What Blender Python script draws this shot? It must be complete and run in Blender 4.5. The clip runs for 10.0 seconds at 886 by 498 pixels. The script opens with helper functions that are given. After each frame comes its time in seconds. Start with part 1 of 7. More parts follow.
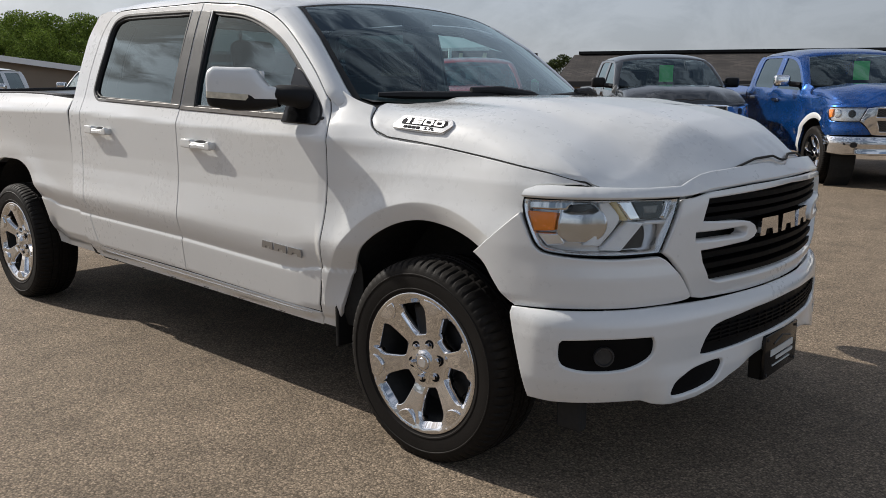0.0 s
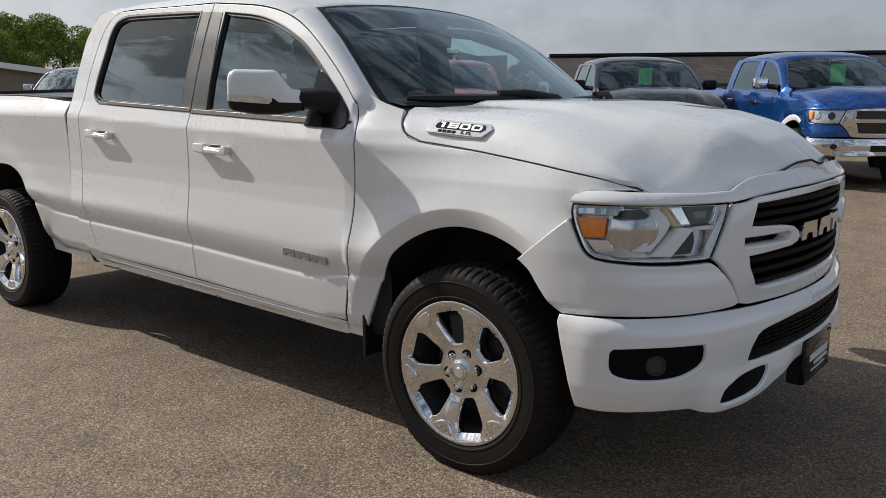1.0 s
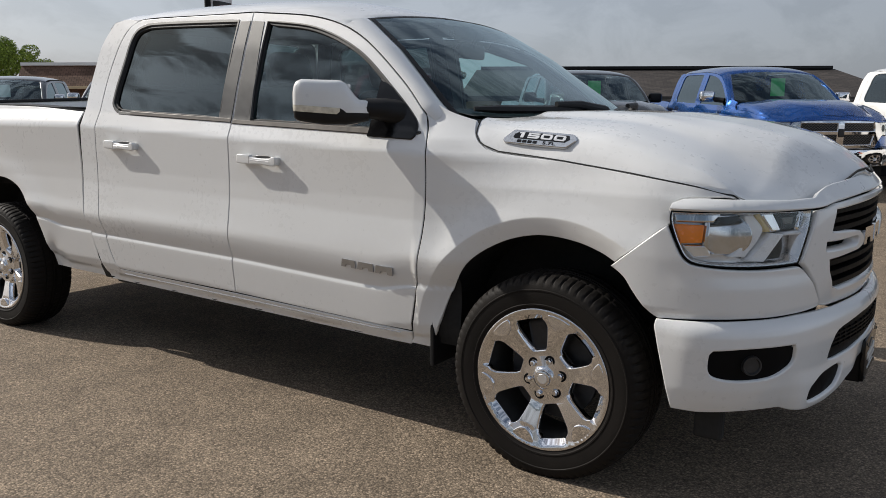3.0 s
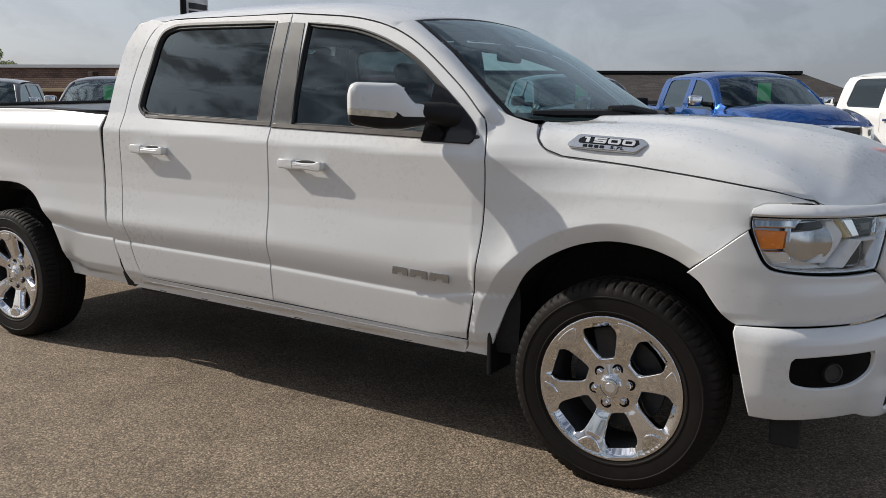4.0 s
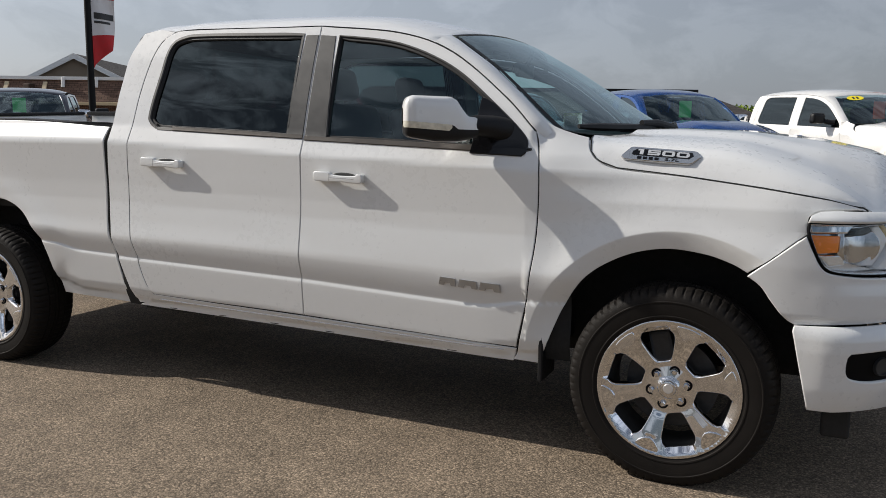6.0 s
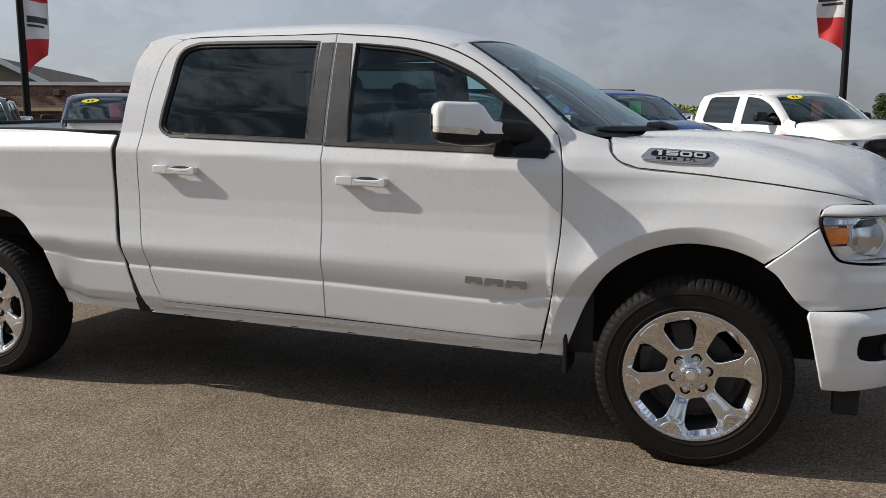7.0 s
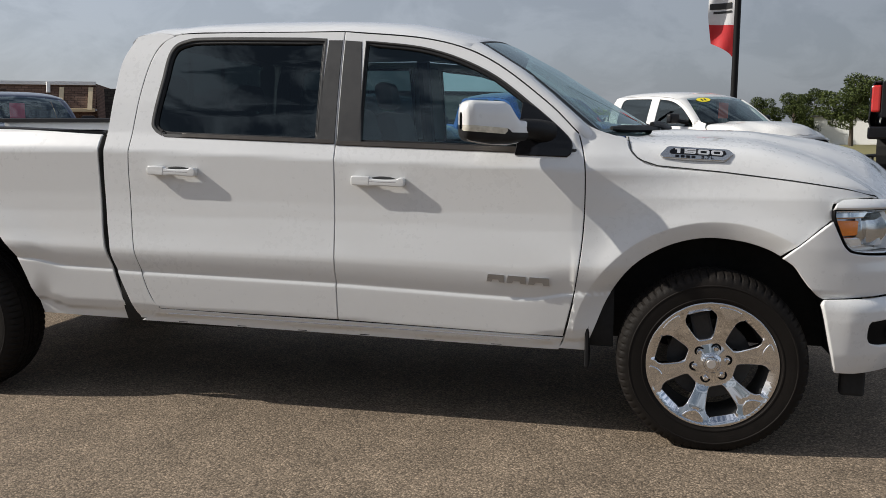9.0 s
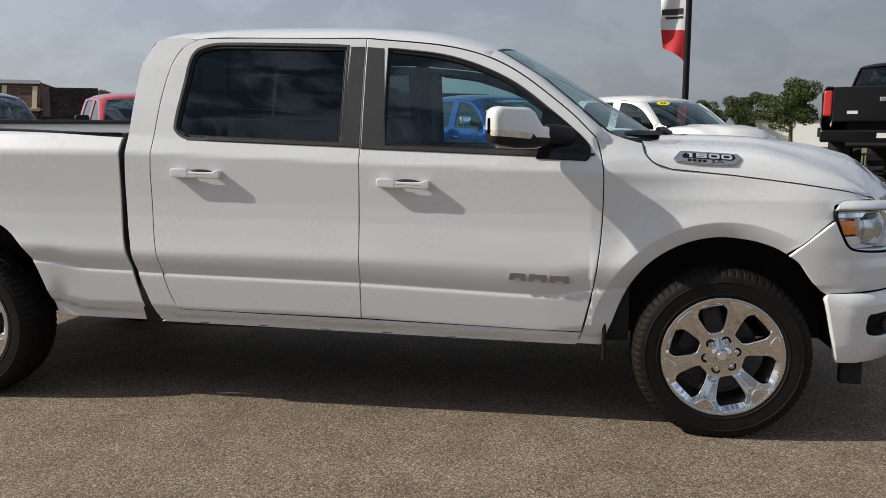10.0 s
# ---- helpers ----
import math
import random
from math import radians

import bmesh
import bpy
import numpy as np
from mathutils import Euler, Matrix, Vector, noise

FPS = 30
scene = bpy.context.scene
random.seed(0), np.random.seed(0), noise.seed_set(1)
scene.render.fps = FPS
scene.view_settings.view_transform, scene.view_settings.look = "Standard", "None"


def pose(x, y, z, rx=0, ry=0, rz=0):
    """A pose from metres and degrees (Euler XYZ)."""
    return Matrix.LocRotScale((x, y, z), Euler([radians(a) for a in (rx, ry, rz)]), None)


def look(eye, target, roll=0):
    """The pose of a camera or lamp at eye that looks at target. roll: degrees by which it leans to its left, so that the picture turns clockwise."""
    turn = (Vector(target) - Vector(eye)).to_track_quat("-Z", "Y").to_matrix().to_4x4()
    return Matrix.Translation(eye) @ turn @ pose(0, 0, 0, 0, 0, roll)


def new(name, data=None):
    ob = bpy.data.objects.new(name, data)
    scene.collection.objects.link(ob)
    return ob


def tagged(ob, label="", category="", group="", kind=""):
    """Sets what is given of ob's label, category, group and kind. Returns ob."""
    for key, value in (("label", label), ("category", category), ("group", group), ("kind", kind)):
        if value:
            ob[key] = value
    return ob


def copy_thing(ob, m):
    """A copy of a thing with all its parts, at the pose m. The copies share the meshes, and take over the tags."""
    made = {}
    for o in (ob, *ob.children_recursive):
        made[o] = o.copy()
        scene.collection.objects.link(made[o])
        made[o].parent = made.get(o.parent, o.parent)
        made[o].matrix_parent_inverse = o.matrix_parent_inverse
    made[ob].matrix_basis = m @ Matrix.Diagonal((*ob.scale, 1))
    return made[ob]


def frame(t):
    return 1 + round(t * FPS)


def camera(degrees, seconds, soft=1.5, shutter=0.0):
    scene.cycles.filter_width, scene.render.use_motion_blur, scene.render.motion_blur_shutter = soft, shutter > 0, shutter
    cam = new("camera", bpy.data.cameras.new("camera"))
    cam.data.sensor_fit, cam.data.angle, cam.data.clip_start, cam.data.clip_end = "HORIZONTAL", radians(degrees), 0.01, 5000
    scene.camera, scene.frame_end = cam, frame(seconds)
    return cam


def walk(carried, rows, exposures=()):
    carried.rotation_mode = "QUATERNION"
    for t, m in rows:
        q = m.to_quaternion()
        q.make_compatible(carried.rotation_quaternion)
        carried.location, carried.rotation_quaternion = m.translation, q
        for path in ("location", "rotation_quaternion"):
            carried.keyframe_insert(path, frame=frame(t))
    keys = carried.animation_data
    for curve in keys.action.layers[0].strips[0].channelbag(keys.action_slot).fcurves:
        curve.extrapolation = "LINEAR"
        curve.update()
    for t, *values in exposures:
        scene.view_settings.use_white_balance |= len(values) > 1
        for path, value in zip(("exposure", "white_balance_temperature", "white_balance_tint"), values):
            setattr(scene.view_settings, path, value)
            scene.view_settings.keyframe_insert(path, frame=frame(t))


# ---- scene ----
cam = camera(57.4, 10.0, soft=0.75)
PATH = [
    (0, (2.045, -3.21, 1.398), (0.74, -1.74, 1.027), 0.1),
    (0.5, (1.904, -3.264, 1.401), (0.628, -1.769, 1.031), -0.5),
    (1, (1.794, -3.324, 1.403), (0.551, -1.8, 1.037), 0.1),
    (1.5, (1.655, -3.461, 1.406), (0.433, -1.918, 1.052), 0.1),
    (2, (1.538, -3.592, 1.41), (0.375, -2.002, 1.061), 0.1),
    (2.5, (1.444, -3.671, 1.4), (0.324, -2.05, 1.057), 0.0),
    (4, (0.976, -3.843, 1.395), (-0.05, -2.158, 1.067), 0.4),
    (4.5, (0.785, -3.996, 1.408), (-0.193, -2.282, 1.084), -0.3),
    (5, (0.678, -4.087, 1.396), (-0.249, -2.343, 1.079), 0.4),
    (6.5, (0.292, -4.286, 1.378), (-0.452, -2.452, 1.096), 0.2),
    (7, (0.132, -4.443, 1.39), (-0.537, -2.579, 1.105), -0.1),
    (7.5, (0.022, -4.547, 1.381), (-0.564, -2.656, 1.099), 0.1),
    (8, (-0.103, -4.57, 1.366), (-0.629, -2.66, 1.086), 0.3),
    (8.5, (-0.273, -4.577, 1.375), (-0.764, -2.659, 1.092), -0.2),
    (9, (-0.418, -4.605, 1.379), (-0.836, -2.67, 1.098), -0.1),
    (9.5, (-0.597, -4.722, 1.395), (-0.939, -2.771, 1.116), -0.1),
    (10, (-0.737, -4.804, 1.395), (-1.03, -2.845, 1.116), 0.1),
]
walk(cam, [(t, look(eye, target, roll)) for t, eye, target, roll in PATH])

# ---- light ----
SUN_WAY = Vector((1.36, 0.29, -1.0)).normalized()
world = bpy.data.worlds.new("sky")
scene.world = world
world.use_nodes = True


def sky_nodes():
    nt = world.node_tree
    N, K = nt.nodes, nt.links
    bg = N["Background"]
    sky = N.new("ShaderNodeTexSky")
    sky.sky_type, sky.sun_disc = "NISHITA", False
    to_sun = -SUN_WAY
    sky.sun_elevation = math.asin(to_sun.z)
    sky.sun_rotation = math.atan2(to_sun.x, to_sun.y)
    sky.air_density, sky.dust_density, sky.ozone_density = 1.0, 2.5, 1.0
    # thin high cloud in long streaks over the hazy blue
    co = N.new("ShaderNodeTexCoord")
    mp = N.new("ShaderNodeMapping")
    mp.inputs["Scale"].default_value = (1.5, 1.3, 2.6)
    mp.inputs["Rotation"].default_value = (0.1, 0.15, 0.4)
    no = N.new("ShaderNodeTexNoise")
    no.inputs["Scale"].default_value, no.inputs["Detail"].default_value = 6.0, 9.0
    no.inputs["Roughness"].default_value, no.inputs["Distortion"].default_value = 0.62, 0.45
    ra = N.new("ShaderNodeValToRGB")
    ra.color_ramp.elements[0].position, ra.color_ramp.elements[1].position = 0.44, 0.57
    cl = N.new("ShaderNodeRGB")
    cl.outputs[0].default_value = (7.0, 7.55, 8.6, 1)
    gr = N.new("ShaderNodeRGB")
    gr.outputs[0].default_value = (1.0, 1.3, 1.9, 1)
    veil = N.new("ShaderNodeMix")
    veil.data_type, veil.blend_type = "RGBA", "MIX"
    mix = N.new("ShaderNodeMix")
    mix.data_type = "RGBA"
    mix.inputs["Factor"].default_value = 0.62
    K.new(co.outputs["Generated"], mp.inputs["Vector"])
    K.new(mp.outputs["Vector"], no.inputs["Vector"])
    K.new(no.outputs["Fac"], ra.inputs["Fac"])
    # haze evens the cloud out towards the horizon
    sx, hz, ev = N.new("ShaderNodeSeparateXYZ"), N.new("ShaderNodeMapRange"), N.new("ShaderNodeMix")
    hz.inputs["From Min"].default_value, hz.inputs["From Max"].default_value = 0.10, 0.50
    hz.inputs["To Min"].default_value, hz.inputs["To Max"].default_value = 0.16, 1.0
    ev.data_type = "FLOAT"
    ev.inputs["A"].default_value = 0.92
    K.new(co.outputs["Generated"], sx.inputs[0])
    # cloud contrast raised on the unseen south side for the window reflections
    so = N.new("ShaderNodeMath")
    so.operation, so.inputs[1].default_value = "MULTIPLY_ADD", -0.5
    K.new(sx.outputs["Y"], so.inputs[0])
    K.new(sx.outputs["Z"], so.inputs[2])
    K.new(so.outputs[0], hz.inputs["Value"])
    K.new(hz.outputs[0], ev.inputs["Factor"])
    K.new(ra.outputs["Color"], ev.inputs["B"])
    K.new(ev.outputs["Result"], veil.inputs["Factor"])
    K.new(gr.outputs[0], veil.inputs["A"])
    # thin cloud glows towards the sun
    dt, pw, gl, sc = N.new("ShaderNodeVectorMath"), N.new("ShaderNodeMath"), N.new("ShaderNodeMath"), N.new("ShaderNodeVectorMath")
    dt.operation, pw.operation, gl.operation, sc.operation = "DOT_PRODUCT", "POWER", "MULTIPLY_ADD", "SCALE"
    dt.inputs[1].default_value = to_sun
    cp = N.new("ShaderNodeClamp")
    pw.inputs[1].default_value, gl.inputs[1].default_value, gl.inputs[2].default_value = 7.0, 2.2, 1.0
    K.new(co.outputs["Generated"], dt.inputs[0])
    K.new(dt.outputs["Value"], cp.inputs["Value"])
    K.new(cp.outputs[0], pw.inputs[0])
    K.new(pw.outputs[0], gl.inputs[0])
    K.new(cl.outputs[0], sc.inputs[0])
    K.new(gl.outputs[0], sc.inputs["Scale"])
    K.new(sc.outputs[0], veil.inputs["B"])
    K.new(sky.outputs["Color"], mix.inputs["A"])
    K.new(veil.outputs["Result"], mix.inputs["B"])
    # the sky is dimmer on the side away from the sun
    fa, dm = N.new("ShaderNodeMapRange"), N.new("ShaderNodeVectorMath")
    fa.inputs["From Min"].default_value, fa.inputs["From Max"].default_value = -0.55, 0.30
    fa.inputs["To Min"].default_value, fa.inputs["To Max"].default_value = 0.63, 1.12
    dm.operation = "SCALE"
    K.new(dt.outputs["Value"], fa.inputs["Value"])
    K.new(mix.outputs["Result"], dm.inputs[0])
    # unseen eastern sky brightened to light the truck's nose
    ea, em = N.new("ShaderNodeMapRange"), N.new("ShaderNodeMath")
    ea.interpolation_type = "SMOOTHSTEP"
    ea.inputs["From Min"].default_value, ea.inputs["From Max"].default_value = 0.40, 0.90
    ea.inputs["To Min"].default_value, ea.inputs["To Max"].default_value = 1.0, 2.7
    em.operation = "MULTIPLY"
    K.new(sx.outputs["X"], ea.inputs["Value"])
    K.new(fa.outputs[0], em.inputs[0])
    K.new(ea.outputs[0], em.inputs[1])
    K.new(em.outputs[0], dm.inputs["Scale"])
    K.new(dm.outputs[0], bg.inputs["Color"])
    bg.inputs["Strength"].default_value = 0.077


sky_nodes()
sun = new("sun", bpy.data.lights.new("sun", "SUN"))
sun.data.energy, sun.data.angle, sun.data.color = 5.0, radians(0.6), (1.0, 0.945, 0.865)
sun.matrix_world = Matrix.Translation((-20, -6, 12)) @ SUN_WAY.to_track_quat("-Z", "Y").to_matrix().to_4x4()
scene.view_settings.exposure = -0.08

# ---- materials ----


def node_mat(name):
    m = bpy.data.materials.new(name)
    m.use_nodes = True
    return m, m.node_tree.nodes, m.node_tree.links, m.node_tree.nodes["Principled BSDF"]


def plain(name, color, rough=0.5, metal=0.0, vary=0.12, scale=6.0, bump=0.0, bscale=200.0, coat=0.0, spec=0.5, fine=40.0):
    """A surface with colour variation at two scales and a fine relief."""
    m, N, K, b = node_mat(name)
    b.inputs["Roughness"].default_value, b.inputs["Metallic"].default_value = rough, metal
    b.inputs["Coat Weight"].default_value, b.inputs["Coat Roughness"].default_value = coat, 0.03
    b.inputs["Specular IOR Level"].default_value = spec
    co = N.new("ShaderNodeTexCoord")
    n1, n2 = N.new("ShaderNodeTexNoise"), N.new("ShaderNodeTexNoise")
    n1.inputs["Scale"].default_value, n1.inputs["Detail"].default_value = scale, 4
    n2.inputs["Scale"].default_value, n2.inputs["Detail"].default_value = fine, 3
    mid = N.new("ShaderNodeMath")
    mid.operation = "ADD"
    K.new(co.outputs["Object"], n1.inputs["Vector"])
    K.new(co.outputs["Object"], n2.inputs["Vector"])
    K.new(n1.outputs["Fac"], mid.inputs[0])
    K.new(n2.outputs["Fac"], mid.inputs[1])
    r = N.new("ShaderNodeMapRange")
    r.inputs["From Min"].default_value, r.inputs["From Max"].default_value = 0.6, 1.4
    r.inputs["To Min"].default_value, r.inputs["To Max"].default_value = 1 - vary, 1 + vary
    K.new(mid.outputs[0], r.inputs["Value"])
    mul = N.new("ShaderNodeVectorMath")
    mul.operation = "SCALE"
    mul.inputs[0].default_value = color
    K.new(r.outputs["Result"], mul.inputs["Scale"])
    K.new(mul.outputs[0], b.inputs["Base Color"])
    rr = N.new("ShaderNodeMapRange")
    rr.inputs["From Min"].default_value, rr.inputs["From Max"].default_value = 0.6, 1.4
    rr.inputs["To Min"].default_value, rr.inputs["To Max"].default_value = max(rough * 0.8, 0.0), min(rough * 1.2, 1.0)
    K.new(mid.outputs[0], rr.inputs["Value"])
    K.new(rr.outputs["Result"], b.inputs["Roughness"])
    if bump:
        n3, bp = N.new("ShaderNodeTexNoise"), N.new("ShaderNodeBump")
        n3.inputs["Scale"].default_value, n3.inputs["Detail"].default_value = bscale, 3
        bp.inputs["Strength"].default_value, bp.inputs["Distance"].default_value = bump, 0.004
        K.new(co.outputs["Object"], n3.inputs["Vector"])
        K.new(n3.outputs["Fac"], bp.inputs["Height"])
        K.new(bp.outputs["Normal"], b.inputs["Normal"])
    return m


def glass(name, tint, alpha, rough=0.0, gloss=0.06, power=3.0):
    """Car glass as a thin pane: it lets light through with its tint and mirrors the sky by its gloss."""
    m, N, K, b = node_mat(name)
    tr, gl, mx, lw = N.new("ShaderNodeBsdfTransparent"), N.new("ShaderNodeBsdfGlossy"), N.new("ShaderNodeMixShader"), N.new("ShaderNodeLayerWeight")
    po, ma = N.new("ShaderNodeMath"), N.new("ShaderNodeMath")
    lw.inputs["Blend"].default_value = 0.5
    po.operation, ma.operation = "POWER", "MULTIPLY_ADD"
    po.inputs[1].default_value, ma.inputs[1].default_value, ma.inputs[2].default_value = power, 0.90, gloss
    K.new(lw.outputs["Facing"], po.inputs[0])
    K.new(po.outputs[0], ma.inputs[0])
    tr.inputs["Color"].default_value = (*[c * alpha for c in tint], 1)
    gl.inputs["Roughness"].default_value, gl.inputs["Color"].default_value = rough, (0.82, 0.95, 0.97, 1)
    K.new(ma.outputs[0], mx.inputs["Fac"])
    K.new(tr.outputs[0], mx.inputs[1])
    K.new(gl.outputs[0], mx.inputs[2])
    K.new(mx.outputs[0], N["Material Output"].inputs["Surface"])
    return m


WHITE = plain("white_paint", (0.70, 0.705, 0.70), 0.30, vary=0.012, scale=2, coat=1.0)
BLACK = plain("black_plastic", (0.010, 0.010, 0.011), 0.5, vary=0.2, bump=0.15, bscale=600, spec=0.25)
GLOSSBLACK = plain("gloss_black", (0.005, 0.005, 0.006), 0.12, vary=0.1, spec=0.35)
BADGE = plain("badge_metal", (0.40, 0.41, 0.43), 0.30, metal=1.0, vary=0.05)
BADGE_FRAME = plain("badge_frame", (0.56, 0.57, 0.58), 0.2, metal=0.9, vary=0.04)
SILVER = plain("satin_silver", (0.74, 0.74, 0.74), 0.3, metal=0.6, vary=0.03)
SATIN = plain("satin_pillar", (0.035, 0.034, 0.033), 0.4, vary=0.1, scale=3)
BELT = plain("belt_trim", (0.06, 0.052, 0.045), 0.35, metal=0.4, vary=0.1)
RUBBER = plain("tyre_rubber", (0.009, 0.0072, 0.006), 0.7, vary=0.35, scale=9, bump=0.2, bscale=300, spec=0.2)
CHROME = plain("chrome", (0.74, 0.74, 0.75), 0.04, metal=1.0, vary=0.02)
DARKMETAL = plain("dark_metal", (0.05, 0.05, 0.052), 0.5, metal=0.7, vary=0.3)
STEEL = plain("brake_steel", (0.16, 0.155, 0.15), 0.5, metal=0.8, vary=0.3)
AMBER = plain("amber_reflector", (0.95, 0.25, 0.010), 0.25, vary=0.1, scale=60, coat=0.8)
LAMPGREY = plain("lamp_housing", (0.72, 0.72, 0.73), 0.22, metal=0.7, vary=0.06)
SEAT = plain("seat_cloth", (0.014, 0.014, 0.015), 0.85, vary=0.2, bump=0.3, bscale=400)
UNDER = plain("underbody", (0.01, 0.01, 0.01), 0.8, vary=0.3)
CLEAR = glass("front_glass", (0.72, 0.95, 0.97), 0.88, 0.0, 0.07, 3.2)
SHIELD = glass("windshield_glass", (0.80, 0.97, 0.95), 0.90, 0.0, 0.06, 3.3)
PRIVACY = glass("privacy_glass", (0.66, 0.92, 0.96), 0.11, 0.0, 0.05, 3.2)
LENS = glass("lens_glass", (0.97, 0.98, 0.98), 0.97, 0.0, 0.035, 5.0)
RED = plain("red_lens", (0.45, 0.015, 0.012), 0.2, vary=0.1, coat=0.8)
SLAT = plain("grille_black", (0.005, 0.005, 0.0055), 0.5, vary=0.15, spec=0.06)
LINING = plain("headliner_cloth", (0.12, 0.115, 0.11), 0.9, vary=0.08)

# ---- shapes ----
from mathutils.geometry import delaunay_2d_cdt


def mesh_of(name, verts, faces, mat, smooth=True, normals=None):
    me = bpy.data.meshes.new(name)
    me.from_pydata([tuple(v) for v in verts], [], [tuple(f) for f in faces])
    me.materials.append(mat)
    if smooth:
        me.polygons.foreach_set("use_smooth", [True] * len(me.polygons))
    if normals is not None:
        me.normals_split_custom_set_from_vertices([tuple(n) for n in normals])
    return me


def put(name, me, parent=None, label=""):
    ob = new(name, me)
    ob.parent = parent
    return tagged(ob, label)


def part(name, bm, mat, parent=None, label="", smooth=False, angle=None):
    me = bpy.data.meshes.new(name)
    bm.to_mesh(me)
    bm.free()
    me.materials.append(mat)
    if smooth:
        me.polygons.foreach_set("use_smooth", [True] * len(me.polygons))
        me.set_sharp_from_angle(angle=radians(angle or 40))
    return put(name, me, parent, label)


def thing(name, label, category, group="", at=(0, 0, 0), turn=0.0):
    ob = new(name)
    ob.matrix_basis = pose(*at, 0, 0, turn)
    return tagged(ob, label, category, group)


def spline(pts, n=8):
    """Points on a smooth curve through pts (Catmull-Rom), n to each span."""
    p = [np.array(q, float) for q in pts]
    p = [2 * p[0] - p[1]] + p + [2 * p[-1] - p[-2]]
    out = []
    for a, b, c, d in zip(p, p[1:], p[2:], p[3:]):
        for k in range(n):
            t = k / n
            out.append(0.5 * (2 * b + (c - a) * t + (2 * a - 5 * b + 4 * c - d) * t * t + (3 * b - a - 3 * c + d) * t ** 3))
    return [*out, p[-2]]


def fan(pts, corners=(), n=6):
    """A closed outline: smooth between its corners (indices), sharp at them."""
    k = len(pts)
    if not corners:
        return spline([*pts, pts[0]], n)[:-1]
    out = []
    for a, b in zip(corners, [*corners[1:], corners[0] + k]):
        run = [pts[i % k] for i in range(a, b + 1)]
        out += (spline(run, n) if len(run) > 2 else [np.array(q, float) for q in run])[:-1]
    return out


def resample(loop, step):
    out = []
    for a, b in zip(loop, [*loop[1:], loop[0]]):
        a, b = np.array(a, float), np.array(b, float)
        k = max(1, int(np.linalg.norm(b - a) / step))
        out += [a + (b - a) * i / k for i in range(k)]
    keep = [out[0]]
    for q in out[1:]:
        if np.linalg.norm(q - keep[-1]) > 0.0015:
            keep.append(q)
    return keep


def area(loop):
    return 0.5 * sum(a[0] * b[1] - b[0] * a[1] for a, b in zip(loop, [*loop[1:], loop[0]]))


def inset(loop, d):
    """The loop moved inwards by d (outwards: minus)."""
    s = 1 if area(loop) > 0 else -1
    out = []
    for a, b, c in zip([loop[-1], *loop[:-1]], loop, [*loop[1:], loop[0]]):
        e, f = b - a, c - b
        e, f = e / max(np.linalg.norm(e), 1e-9), f / max(np.linalg.norm(f), 1e-9)
        n = np.array([-(e[1] + f[1]), e[0] + f[0]])
        n = n / max(np.linalg.norm(n), 0.6)
        out.append(b + s * d * n)
    return out


def inside(pts, loop):
    """Which of the points lie inside the loop."""
    p, a = np.asarray(pts, float).reshape(-1, 2), np.array(loop, float)
    b = np.roll(a, -1, 0)
    x, y = p[:, :1], p[:, 1:]
    cross = (a[:, 1] > y) != (b[:, 1] > y)
    dy = np.where(np.abs(b[:, 1] - a[:, 1]) < 1e-12, 1e-12, b[:, 1] - a[:, 1])
    return (cross & (x < (b[:, 0] - a[:, 0]) * (y - a[:, 1]) / dy + a[:, 0])).sum(1) % 2 == 1


def near(pts, loop):
    """How far each point lies from the loop's corners."""
    p, a = np.asarray(pts, float).reshape(-1, 2), np.array(loop, float)
    return np.min(np.hypot(p[:, :1] - a[:, 0], p[:, 1:] - a[:, 1]), axis=1)


def normal_of(surf, q, e=0.003):
    du = np.array(surf(q[0] + e, q[1])) - np.array(surf(q[0] - e, q[1]))
    dv = np.array(surf(q[0], q[1] + e)) - np.array(surf(q[0], q[1] - e))
    n = np.cross(du, dv)
    return n / max(np.linalg.norm(n), 1e-12)


